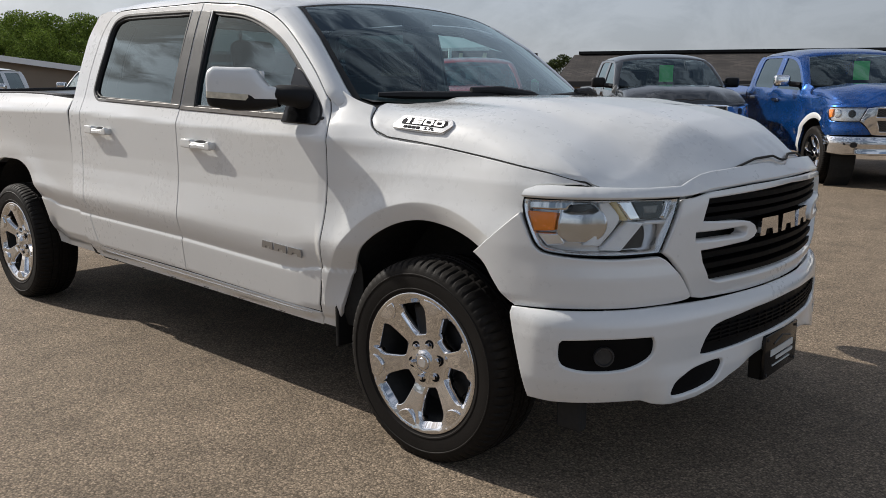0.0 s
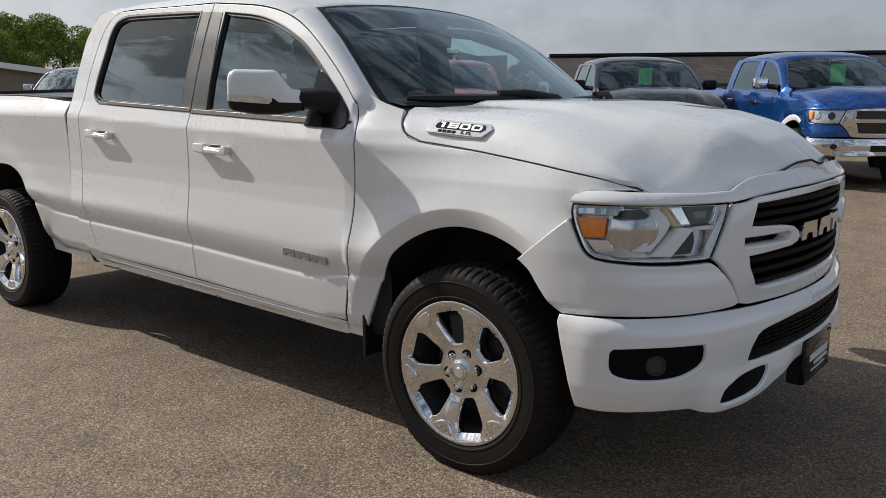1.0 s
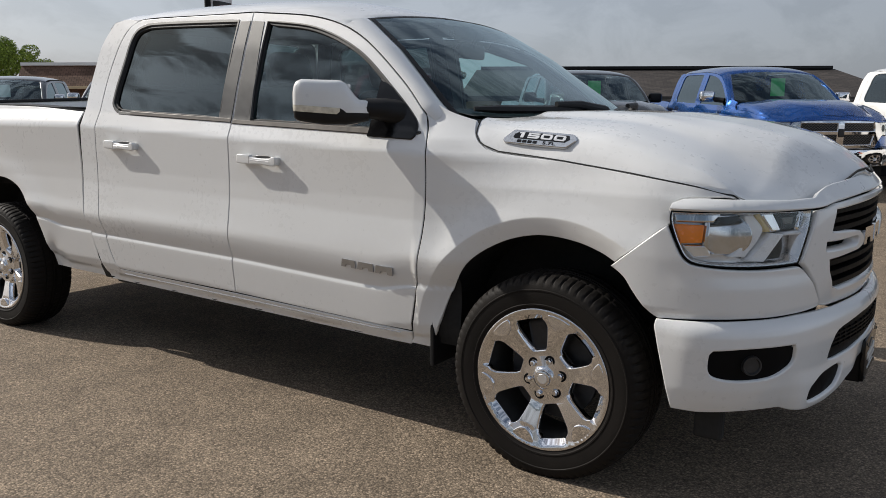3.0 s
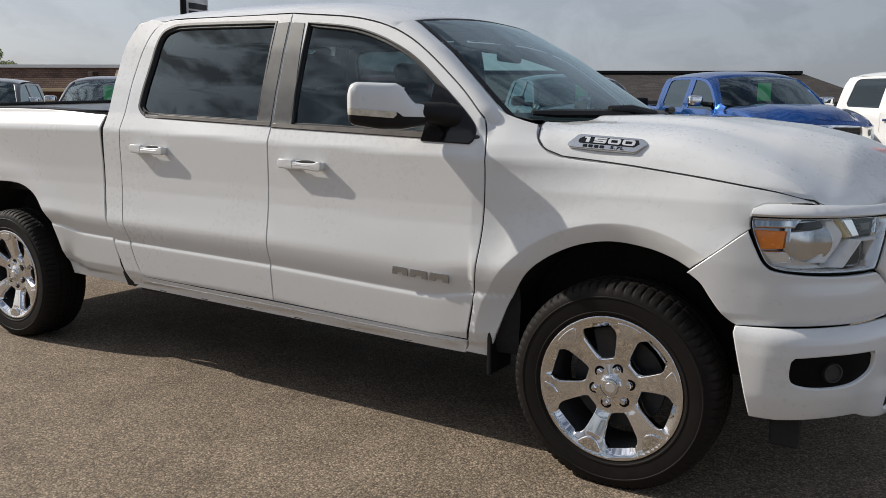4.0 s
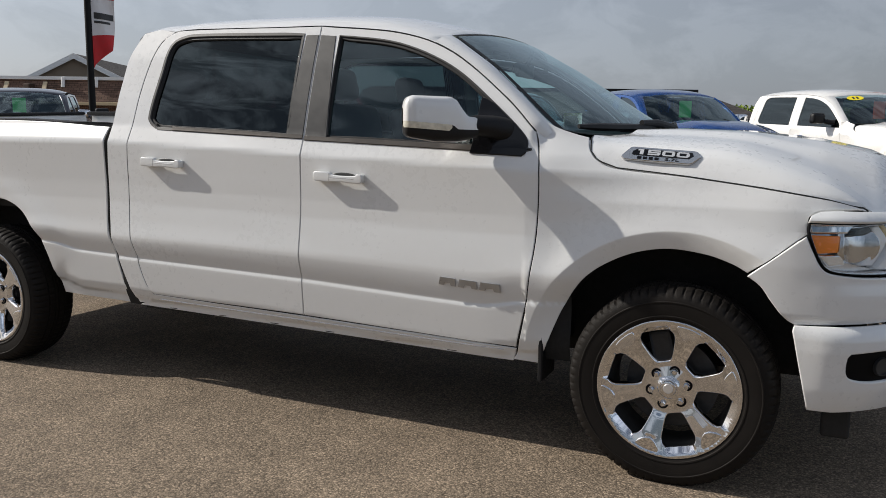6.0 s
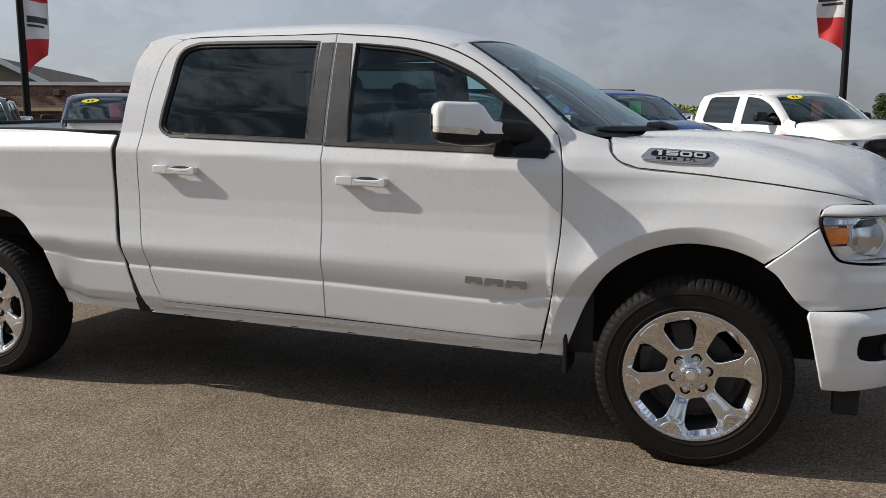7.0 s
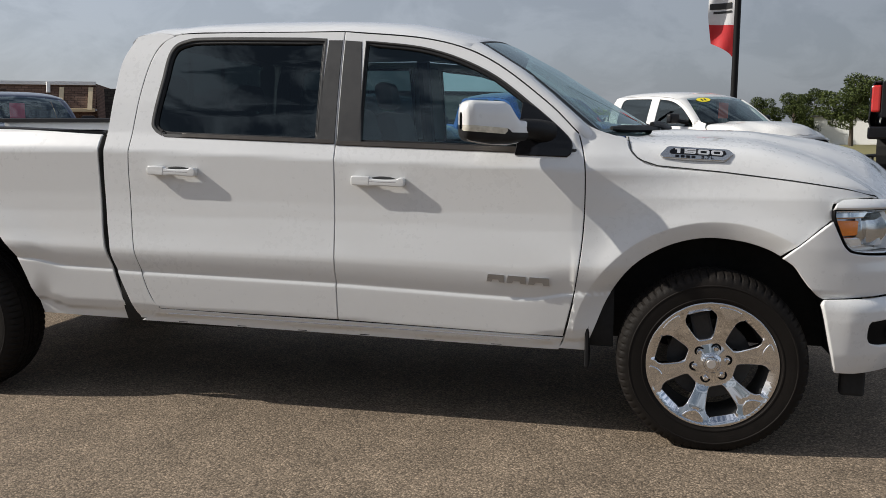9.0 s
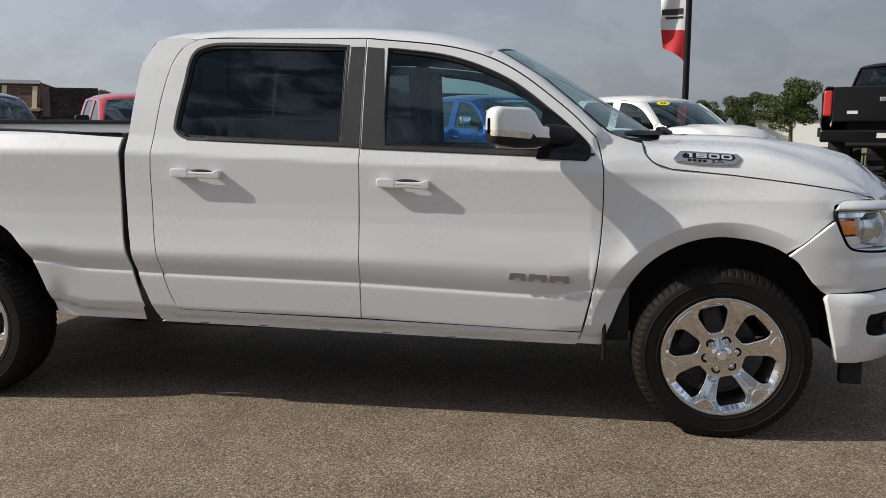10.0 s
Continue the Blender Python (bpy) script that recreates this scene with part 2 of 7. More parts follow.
def panel(name, outline, surf, mat, parent, holes=(), step=0.035, gap=0.0025, deep=0.022, hole_deep=None, rows=None, flip=False, label="", lift=0.0, rnd=0.003, extra=(), skip=None):
    """A sheet-metal panel: an outline with holes in the plane of (u, v), laid onto surf(u, v), with rounded edges turned inwards."""
    hole_deep = deep if hole_deep is None else hole_deep
    loops = [resample(inset(outline, gap), step * 0.6)] + [resample(inset(h, -gap), step * 0.6) for h in holes]
    inner = [resample(inset(outline, gap + rnd), step * 0.6)] + [resample(inset(h, -gap - rnd), step * 0.6) for h in holes]
    us, vs = [q[0] for q in inner[0]], [q[1] for q in inner[0]]
    pts, edges = [], []
    for loop in inner:
        k = len(pts)
        pts += [Vector(q) for q in loop]
        edges += [(k + i, k + (i + 1) % len(loop)) for i in range(len(loop))]
    grid_v = rows(min(us), max(us), min(vs), max(vs)) if rows else None
    cand = list(extra)
    for u in np.arange(min(us) + step * 0.5, max(us), step):
        for v in (grid_v if grid_v is not None else np.arange(min(vs) + step * 0.5, max(vs), step)):
            q = (u, v(u) if callable(v) else v)
            if skip is None or not skip(*q):
                cand.append(q)
    if cand:
        ok = inside(cand, inner[0])
        for h in inner[1:]:
            ok &= ~inside(cand, h)
        for l in inner:
            ok &= near(cand, l) > step * 0.22
        pts += [Vector(q) for q, k in zip(cand, ok) if k]
    vo, _, fo, *_ = delaunay_2d_cdt(pts, edges, [], 0, 1e-6)
    sgn = -1.0 if flip else 1.0
    verts, norms, faces = [], [], []
    for q in vo:
        n = sgn * normal_of(surf, q)
        verts.append(np.array(surf(q[0], q[1])) + lift * n)
        norms.append(n)
    mids = [(sum(vo[i][0] for i in f) / len(f), sum(vo[i][1] for i in f) / len(f)) for f in fo]
    ok = inside(mids, inner[0])
    for h in inner[1:]:
        ok &= ~inside(mids, h)
    for f, keep in zip(fo, ok):
        if keep:
            if len(f) == 3:
                a, b, d = (vo[i] for i in f)
                ccw = (b[0] - a[0]) * (d[1] - a[1]) - (b[1] - a[1]) * (d[0] - a[0]) > 0
                if abs((b[0] - a[0]) * (d[1] - a[1]) - (b[1] - a[1]) * (d[0] - a[0])) < 1e-9:
                    continue
            else:
                ccw = area([vo[i] for i in f]) > 0
            f = list(f) if ccw else list(f)[::-1]
            faces.append(f if sgn > 0 else f[::-1])
    for k, (lo, inn) in enumerate(zip(loops, inner)):
        inn = inset(lo, rnd if k == 0 else -rnd)
        ccw = area(lo) > 0
        rings = []
        for stage in range(3):
            base = len(verts)
            for q, w in zip(lo, inn):
                n = sgn * normal_of(surf, w)
                p = np.array(surf(q[0], q[1]))
                p0 = np.array(surf(w[0], w[1]))
                out = p - p0
                out = out - n * (out @ n)
                out = out / max(np.linalg.norm(out), 1e-9)
                d = hole_deep if k else deep
                if stage == 0:
                    verts.append(p0 + lift * n), norms.append(n)
                elif stage == 1:
                    verts.append(p + (lift - rnd * 0.8) * n), norms.append((n + out) / np.linalg.norm(n + out))
                else:
                    verts.append(p + (lift - rnd * 0.8 - d) * n), norms.append(out)
            rings.append(base)
        m = len(lo)
        for a, b in zip(rings, rings[1:]):
            for i in range(m):
                j = (i + 1) % m
                f = [a + i, b + i, b + j, a + j]
                if (k == 0) != ccw:
                    f = f[::-1]
                faces.append(f if sgn > 0 else f[::-1])
    return put(name, mesh_of(name, verts, faces, mat, True, norms), parent, label)


def loft(name, rows, mat, parent=None, label="", closed=False, smooth=True, caps=False, flip=False, angle=None):
    """A skin over rows of points, each as long as the others."""
    n = len(rows[0])
    verts = [p for r in rows for p in r]
    faces = []
    for i in range(len(rows) - 1):
        for j in range(n if closed else n - 1):
            k = (j + 1) % n
            faces.append((i * n + j, i * n + k, (i + 1) * n + k, (i + 1) * n + j))
    if caps:
        faces += [tuple(range(n))[::-1], tuple(range((len(rows) - 1) * n, len(rows) * n))]
    if flip:
        faces = [f[::-1] for f in faces]
    me = mesh_of(name, verts, faces, mat, smooth)
    if angle:
        me.set_sharp_from_angle(angle=radians(angle))
    return put(name, me, parent, label)


def box_bm(size, at=(0, 0, 0), bevel=0.0, seg=2, m=None):
    bm = bmesh.new()
    bmesh.ops.create_cube(bm, size=1.0)
    bmesh.ops.scale(bm, vec=size, verts=bm.verts)
    if bevel:
        bmesh.ops.bevel(bm, geom=bm.edges[:], offset=bevel, segments=seg, affect="EDGES", profile=0.5)
    bmesh.ops.translate(bm, vec=at, verts=bm.verts)
    if m is not None:
        bmesh.ops.transform(bm, matrix=m, verts=bm.verts)
    return bm


def tube_bm(path, radius, sides=10):
    """A round bar along a path; radius: a number or one for each point."""
    bm = bmesh.new()
    pts = [Vector(p) for p in path]
    rads = radius if hasattr(radius, "__len__") else [radius] * len(pts)
    rings = []
    for i, p in enumerate(pts):
        d = (pts[min(i + 1, len(pts) - 1)] - pts[max(i - 1, 0)]).normalized()
        a = d.orthogonal().normalized() if i == 0 else (a - d * a.dot(d)).normalized()
        b = d.cross(a)
        rings.append([bm.verts.new(p + rads[i] * (a * math.cos(t) + b * math.sin(t))) for t in np.linspace(0, 2 * math.pi, sides, False)])
    for r, s in zip(rings, rings[1:]):
        for j in range(sides):
            bm.faces.new((r[j], r[(j + 1) % sides], s[(j + 1) % sides], s[j]))
    bm.faces.new(rings[0][::-1]), bm.faces.new(rings[-1])
    return bm


def lathe_bm(profile, n=48, axis="y"):
    """A body turned round its axis from (radius, height) pairs."""
    bm = bmesh.new()
    rings = []
    for r, h in profile:
        if r < 1e-6:
            rings.append([bm.verts.new((0, h, 0))])
            continue
        rings.append([bm.verts.new((r * math.cos(t), h, r * math.sin(t))) for t in np.linspace(0, 2 * math.pi, n, False)])
    for a, b in zip(rings, rings[1:]):
        for j in range(n):
            k = (j + 1) % n
            if len(a) == 1 and len(b) > 1:
                bm.faces.new((a[0], b[k], b[j]))
            elif len(b) == 1 and len(a) > 1:
                bm.faces.new((a[j], a[k], b[0]))
            elif len(a) > 1:
                bm.faces.new((a[j], a[k], b[k], b[j]))
    return bm


def smooth01(a, b, x):
    t = min(max((x - a) / (b - a), 0.0), 1.0)
    return t * t * (3 - 2 * t)


def interp(x, xs, ys):
    return float(np.interp(x, xs, ys))

# ---- the white crew-cab pickup: front axle at the origin, nose towards +x ----
WHEELBASE, HUB = 3.9, 0.398
CREASE = ([-5.2, -3.6, -3.47, -3.36, -3.30, -3.22, -2.9, -1.7, -1.09, -0.86, -0.78, -0.72, -0.66, -0.58, 0.4], [0.752, 0.749, 0.747, 0.742, 0.728, 0.702, 0.692, 0.666, 0.642, 0.634, 0.634, 0.645, 0.660, 0.668, 0.672])
_cx = np.arange(-5.2, 0.4, 0.01)
_cz = np.interp(_cx, *CREASE)
_cz = np.convolve(np.pad(_cz, 9, mode="edge"), np.hanning(19) / np.hanning(19).sum(), mode="valid")
CREASE = (_cx, _cz)
_pz = np.arange(0.30, 2.0, 0.002)
_py = np.interp(_pz, [0.36, 0.44, 0.452, 0.50, 0.58, 0.645, 0.660, 0.670, 0.70, 0.73, 0.76, 0.782, 0.80, 0.82, 0.89, 0.97, 1.05, 1.16, 1.262, 1.352, 1.5, 1.7, 1.868, 1.95], [0.955, 0.970, 0.984, 1.0030, 1.0110, 1.0172, 1.0178, 1.0118, 1.0215, 1.0302, 1.0370, 1.0402, 1.0403, 1.0380, 1.0275, 1.0180, 1.0140, 1.0145, 1.0155, 0.978, 0.938, 0.876, 0.815, 0.775])
_k = np.exp(-0.5 * (np.arange(-12, 13) / 2.0) ** 2)
_py = np.convolve(np.pad(_py, 12, mode="edge"), _k / _k.sum(), mode="valid")
PLAN = spline([(0.20, 1.040), (0.36, 1.039), (0.46, 1.028), (0.56, 1.003), (0.66, 0.947), (0.76, 0.852), (0.83, 0.732), (0.875, 0.60), (0.91, 0.46), (0.943, 0.28), (0.958, 0.14), (0.963, 0.0)], 10)
PLAN = np.array(PLAN)
PLAN_S = np.r_[0, np.cumsum(np.hypot(*np.diff(PLAN, axis=0).T))]
SMAX = PLAN_S[-1]


def body_half(x, z):
    """Half the body's width on its side, at x along and z up."""
    zc = interp(x, *CREASE)
    zr = z + 0.036 * (min(max(x, -2.95), -0.4) + 1.7) * smooth01(0.75, 1.2, z)
    low = z - (zc - 0.66)
    w = smooth01(0.70, 0.90, z)
    y = interp(low * (1 - w) + zr * w, _pz, _py)
    if x < -2.92:
        y -= 0.014 * smooth01(-2.92, -2.96, x)
        r = math.hypot(x + WHEELBASE, z - 0.42)
        y += 0.009 * math.exp(-((r - 0.60) / 0.10) ** 2) * smooth01(0.55, 0.75, z)
        y -= 0.02 * smooth01(1.30, 1.42, z)
        y += 0.045 * (min(max(z, 0.80), 1.35) - 1.12)
    if x > -0.6:
        a = smooth01(-0.60, -0.05, x)
        y -= a * interp(z, [0.95, 1.1, 1.22, 1.32, 1.45], [0, 0.016, 0.052, 0.10, 0.10])
        y -= 0.036 * smooth01(-0.61, -0.55, x) * smooth01(1.27, 1.40, z)
        r = math.hypot(x, z - HUB)
        y -= 0.012 * smooth01(-0.62, -0.45, x) * smooth01(0.57, 0.70, r) * smooth01(0.6, 0.85, z) * smooth01(1.30, 1.15, z)
        y += (0.004 * math.exp(-((r - 0.64) / 0.09) ** 2) - 0.44 * max(0.0, 0.607 - r)) * smooth01(0.40, 0.7, z)
        y += 0.012 * smooth01(0.02, 0.40, x) * smooth01(0.82, 0.95, z) * smooth01(1.25, 1.14, z)
    if x > 0.20:
        y -= 1.040 - interp(x, PLAN[:, 0], PLAN[:, 1])
    return y


def side_r(x, z):
    return (x, -body_half(x, z), z)


def side_l(x, z):
    return (x, body_half(x, z), z)


def bed_r(x, z):
    return (x, -body_half(min(x, -2.965), z), z)


def bed_l(x, z):
    return (x, body_half(min(x, -2.965), z), z)


def side_rows(u0, u1, v0, v1):
    rows = []
    for k in (-0.06, -0.03, -0.015, -0.008, 0.0, 0.007, 0.014, 0.022, 0.04, 0.07, 0.10, 0.113, 0.121, 0.129, 0.14, 0.16):
        rows.append(lambda u, k=k: interp(u, *CREASE) + k)
    rows += [v for v in np.arange(v0 + 0.01, v1, 0.02) if v < 0.57 or v > 0.90]
    return rows


def plan_s(x, y):
    return float(PLAN_S[np.argmin(np.hypot(PLAN[:, 0] - x, PLAN[:, 1] - abs(y)))])


def wrap(off):
    """The truck's front: s runs along its plan from the right flank round to the left, off(s, z) pushes it out."""
    def surf(s, z):
        m = s > SMAX
        q = 2 * SMAX - s if m else s
        i = min(max(np.searchsorted(PLAN_S, q) - 1, 0), len(PLAN) - 2)
        a, b = PLAN[i], PLAN[i + 1]
        t = (q - PLAN_S[i]) / (PLAN_S[i + 1] - PLAN_S[i])
        k0, k1 = max(i - 2, 0), min(i + 3, len(PLAN) - 1)
        d = (PLAN[k1] - PLAN[k0])
        d = d / np.linalg.norm(d)
        n = np.array([-d[1], d[0]])
        o = off(q, z)
        p = a + (b - a) * t + n * o
        return (p[0], p[1] if m else -p[1], z)
    return surf


def mirror_s(pts):
    return [(2 * SMAX - s, z) for s, z in pts][::-1]


truck = thing("pickup_truck", "clean white crew-cab pickup truck with chrome wheels parked on asphalt", "pickup truck")

# outlines of the flank in (x, z)
FENDER = fan([(-0.557, 1.163), (-0.566, 1.28), (-0.594, 1.387), (-0.556, 1.422), (-0.51, 1.400), (-0.446, 1.379), (-0.380, 1.362), (-0.367, 1.312), (-0.325, 1.268), (-0.25, 1.240), (0.027, 1.214), (0.30, 1.181), (0.519, 1.149), (0.60, 1.130), (0.645, 1.113), (0.51, 1.108), (0.466, 1.092), (0.457, 1.06), (0.460, 1.022), (0.262, 0.862), (0.20, 0.893), (0.099, 0.921), (-0.048, 0.931), (-0.20, 0.893), (-0.341, 0.805), (-0.437, 0.669), (-0.501, 0.516), (-0.544, 0.40), (-0.668, 0.405), (-0.638, 0.465), (-0.593, 0.691), (-0.563, 0.93)], (2, 3, 6, 14, 18, 19, 27, 28))
DOOR_F = fan([(-1.713, 0.497), (-0.642, 0.467), (-0.593, 0.691), (-0.563, 0.93), (-0.557, 1.163), (-0.566, 1.28), (-0.590, 1.380), (-0.742, 1.526), (-1.013, 1.722), (-1.289, 1.818), (-1.713, 1.866)], (0, 1, 6, 10))
HOLE_F = fan([(-1.60, 1.345), (-0.68, 1.308), (-0.630, 1.312), (-0.645, 1.365), (-0.794, 1.497), (-1.012, 1.657), (-1.287, 1.766), (-1.60, 1.812)], (0, 7))
DOOR_R = fan([(-1.713, 0.497), (-1.713, 1.866), (-2.45, 1.878), (-2.60, 1.868), (-2.67, 1.825), (-2.715, 1.74), (-2.748, 1.60), (-2.770, 1.42), (-2.782, 1.25), (-2.782, 1.139), (-2.771, 0.885), (-2.736, 0.684), (-2.70, 0.57), (-2.66, 0.517), (-2.58, 0.508)], (0, 1))
HOLE_R = fan([(-1.81, 1.352), (-1.81, 1.822), (-2.38, 1.838), (-2.53, 1.830), (-2.60, 1.785), (-2.625, 1.65), (-2.655, 1.46), (-2.645, 1.415), (-2.60, 1.388), (-2.52, 1.380)], (0, 1))
CORNER = fan([(-2.782, 1.25), (-2.770, 1.42), (-2.748, 1.60), (-2.715, 1.74), (-2.67, 1.825), (-2.60, 1.868), (-2.70, 1.885), (-2.805, 1.868), (-2.868, 1.75), (-2.890, 1.60), (-2.905, 1.42), (-2.918, 1.20), (-2.913, 1.0), (-2.903, 0.881), (-2.872, 0.70), (-2.785, 0.452), (-2.70, 0.452), (-2.66, 0.517), (-2.70, 0.57), (-2.736, 0.684), (-2.771, 0.885), (-2.782, 1.139)], (5, 7, 15, 16, 17))
ROCKER = fan([(-2.785, 0.438), (-0.663, 0.397), (-0.640, 0.463), (-1.713, 0.493), (-2.66, 0.512), (-2.72, 0.47)], (0, 1, 2, 4))
BED = fan([(-2.946, 1.384), (-2.951, 1.221), (-2.950, 0.879), (-2.902, 0.646), (-2.842, 0.434), (-3.385, 0.442), (-3.410, 0.55), (-3.472, 0.738), (-3.545, 0.85), (-3.63, 0.925), (-3.75, 0.965), (-3.90, 0.972), (-4.06, 0.965), (-4.19, 0.915), (-4.29, 0.81), (-4.36, 0.65), (-4.41, 0.50), (-4.98, 0.53), (-5.00, 0.8), (-4.99, 1.422), (-3.6, 1.414)], (0, 4, 5, 16, 17, 19))


def flank(sgn, surf, step):
    f = sgn > 0
    kw = dict(rows=side_rows, flip=f, step=step, gap=0.0027)
    rings = [(r * math.cos(a), HUB + r * math.sin(a)) for r in (0.548, 0.562, 0.577, 0.590, 0.599, 0.605, 0.611, 0.619, 0.632, 0.65) for a in np.arange(0.3, 3.25, 0.026)]
    panel("front_fender", FENDER, surf, WHITE, truck, extra=rings, skip=lambda u, v: 0.53 < math.hypot(u, v - HUB) < 0.662 and v > 0.48, **kw)
    doors = []
    for nm, outline, hole in (("front_door", DOOR_F, HOLE_F), ("rear_door", DOOR_R, HOLE_R)):
        d = panel(nm, outline, surf, WHITE, truck, holes=[hole], hole_deep=0.03, **kw)
        ring = inset([np.array(q) for q in hole], 0.013)
        panel("window_seal", inset([np.array(q) for q in hole], -0.003), surf, BLACK, d, holes=[ring], step=0.06, flip=f, lift=-0.004, gap=0, deep=0.02, label="black rubber window seal")
        panel("window_trim", inset([np.array(q) for q in hole], -0.016 if nm == "rear_door" else -0.008), surf, SATIN, d, holes=[inset([np.array(q) for q in hole], -0.0005)], step=0.06, flip=f, lift=0.003, gap=0, deep=0.006, hole_deep=0.02, rnd=0.002, label="satin dark window trim")
        panel("window", inset([np.array(q) for q in hole], 0.008), surf, CLEAR if nm == "front_door" else PRIVACY, d, step=0.07, flip=f, lift=-0.016, gap=0, deep=0.003, rnd=0.001,
              label="lightly tinted window" if nm == "front_door" else "dark privacy-tinted window")
        # black bar laid into the door gap in place of its shade
        part("door_gap_line", tube_bm([(p[0], p[1] - sgn * 0.006, p[2]) for p in (surf(*q) for q in list(outline) + [outline[0]])], 0.0036, 6), UNDER, d, "black bar standing in for shade in the door gap")
        doors.append(d)
    # satin pillar covers and the belt moulding
    panel("pillar_cover", fan([(-1.708, 1.34), (-1.588, 1.336), (-1.622, 1.815), (-1.708, 1.823)], (0, 1, 2, 3)), surf, SATIN, doors[0], step=0.06, flip=f, lift=0.003, gap=0.001, deep=0.018)
    panel("pillar_cover", fan([(-1.812, 1.346), (-1.718, 1.342), (-1.718, 1.824), (-1.790, 1.826)], (0, 1, 2, 3)), surf, SATIN, doors[1], step=0.06, flip=f, lift=0.003, gap=0.001, deep=0.018)
    panel("belt_moulding", fan([(-1.708, 1.328), (-0.66, 1.288), (-0.622, 1.298), (-0.64, 1.314), (-1.708, 1.348)], (0, 1, 2, 3, 4)), surf, BELT, doors[0], step=0.05, flip=f, lift=0.006, gap=0, deep=0.02)
    panel("belt_moulding", fan([(-2.50, 1.365), (-1.718, 1.333), (-1.718, 1.353), (-2.50, 1.384)], (0, 1, 2, 3)), surf, BELT, doors[1], step=0.05, flip=f, lift=0.006, gap=0, deep=0.02)
    panel("mirror_sail", fan([(-0.87, 1.286), (-0.640, 1.277), (-0.622, 1.300), (-0.640, 1.365), (-0.785, 1.495), (-0.845, 1.525)], (0, 1, 4, 5)), surf, GLOSSBLACK, doors[0], step=0.05, flip=f, lift=0.0085, gap=0, deep=0.018, label="black plastic mirror sail")
    panel("cab_corner", CORNER, surf, WHITE, truck, **dict(kw, gap=0.0004, rnd=0.0008))
    rocker = panel("rocker_panel", ROCKER, surf, WHITE, truck, **kw)
    for x in np.linspace(-2.55, -0.95, 6):
        z = 0.407 + 0.0175 * (-0.66 - x)
        part("drain_slot", box_bm((0.050, 0.006, 0.004), (x, sgn * (body_half(x, z) - 0.001), z), 0.002, 1), UNDER, rocker, "black drain slot")
    # grey bar stands in for the shade of the sill's groove
    part("sill_line", tube_bm([(x, sgn * (body_half(x, 0.452 + 0.0175 * (-0.66 - x)) + 0.0005), 0.452 + 0.0175 * (-0.66 - x)) for x in np.linspace(-2.62, -0.70, 30)], 0.0016, 5), LAMPGREY, rocker, "grey bar standing in for a shaded groove along the sill")
    panel("bed_side", BED, bed_l if f else bed_r, WHITE, truck, **kw)
    for d, x0, z0 in ((doors[0], -1.493, 1.165), (doors[1], -2.532, 1.204)):
        door_handle(d, sgn, x0, z0)
    return doors


def door_handle(door, sgn, x0, z0):
    y0 = sgn * body_half(x0, z0)
    tilt = pose(x0, y0, z0, 0, 1.8, 0)
    cup = bmesh.new()
    bmesh.ops.create_uvsphere(cup, u_segments=24, v_segments=12, radius=1)
    bmesh.ops.scale(cup, vec=(0.074, 0.003, 0.0205), verts=cup.verts)
    bmesh.ops.transform(cup, matrix=tilt @ Matrix.Translation((0.018, 0, 0.002)), verts=cup.verts)
    # the bar: a fixed end with the lock, and the pull, thinner where a hand goes in
    outline = fan([(-0.128, -0.012), (-0.120, -0.021), (-0.05, -0.023), (0.02, -0.019), (0.09, -0.022), (0.118, -0.021), (0.1275, -0.012), (0.1275, 0.012), (0.118, 0.021), (0.100, 0.021), (0.086, 0.013), (0.02, 0.0095), (-0.028, 0.012), (-0.040, 0.022), (-0.120, 0.022), (-0.128, 0.013)], (1, 5, 8, 9, 13, 14), 3)
    bar = bmesh.new()
    face = bar.faces.new([bar.verts.new((x, 0, z)) for x, z in outline])
    out = bmesh.ops.extrude_face_region(bar, geom=[face])
    bmesh.ops.translate(bar, vec=(0, sgn * 0.018, 0), verts=[v for v in out["geom"] if isinstance(v, bmesh.types.BMVert)])
    bmesh.ops.recalc_face_normals(bar, faces=bar.faces)
    bmesh.ops.bevel(bar, geom=[e for e in bar.edges if all(v.co.y * sgn > 0.014 for v in e.verts)], offset=0.006, segments=3, affect="EDGES", profile=0.6)
    bmesh.ops.transform(bar, matrix=tilt @ Matrix.Translation((0, sgn * 0.018, 0)), verts=bar.verts)
    h = part("door_handle", bar, WHITE, door, "white pull handle", True, 50)
    for dx, w in ((-0.092, 0.062), (0.112, 0.026)):
        part("handle_mount", box_bm((w, 0.034, 0.038), (dx, sgn * 0.012, 0), 0.006, 2, tilt), WHITE, h, "", True)
    # two grey strips give the handle's groove and seam their shade
    part("grip_line", box_bm((0.128, 0.002, 0.0022), (0.024, sgn * 0.0358, -0.001), 0.0008, 1, tilt), LAMPGREY, h, "grey strip standing in for a shaded grip groove")
    part("lock_line", box_bm((0.0016, 0.0012, 0.036), (-0.043, sgn * 0.0362, 0), 0.0004, 1, tilt), LAMPGREY, h, "grey strip standing in for the shaded seam beside the lock")
    # dark patch on the door takes the place of a shaded hollow
    part("handle_shade", cup, SATIN, h, "dark patch standing in for shade behind the handle", True)


doors_r = flank(-1, side_r, 0.018)
flank(1, side_l, 0.07)

# ---- hood ----


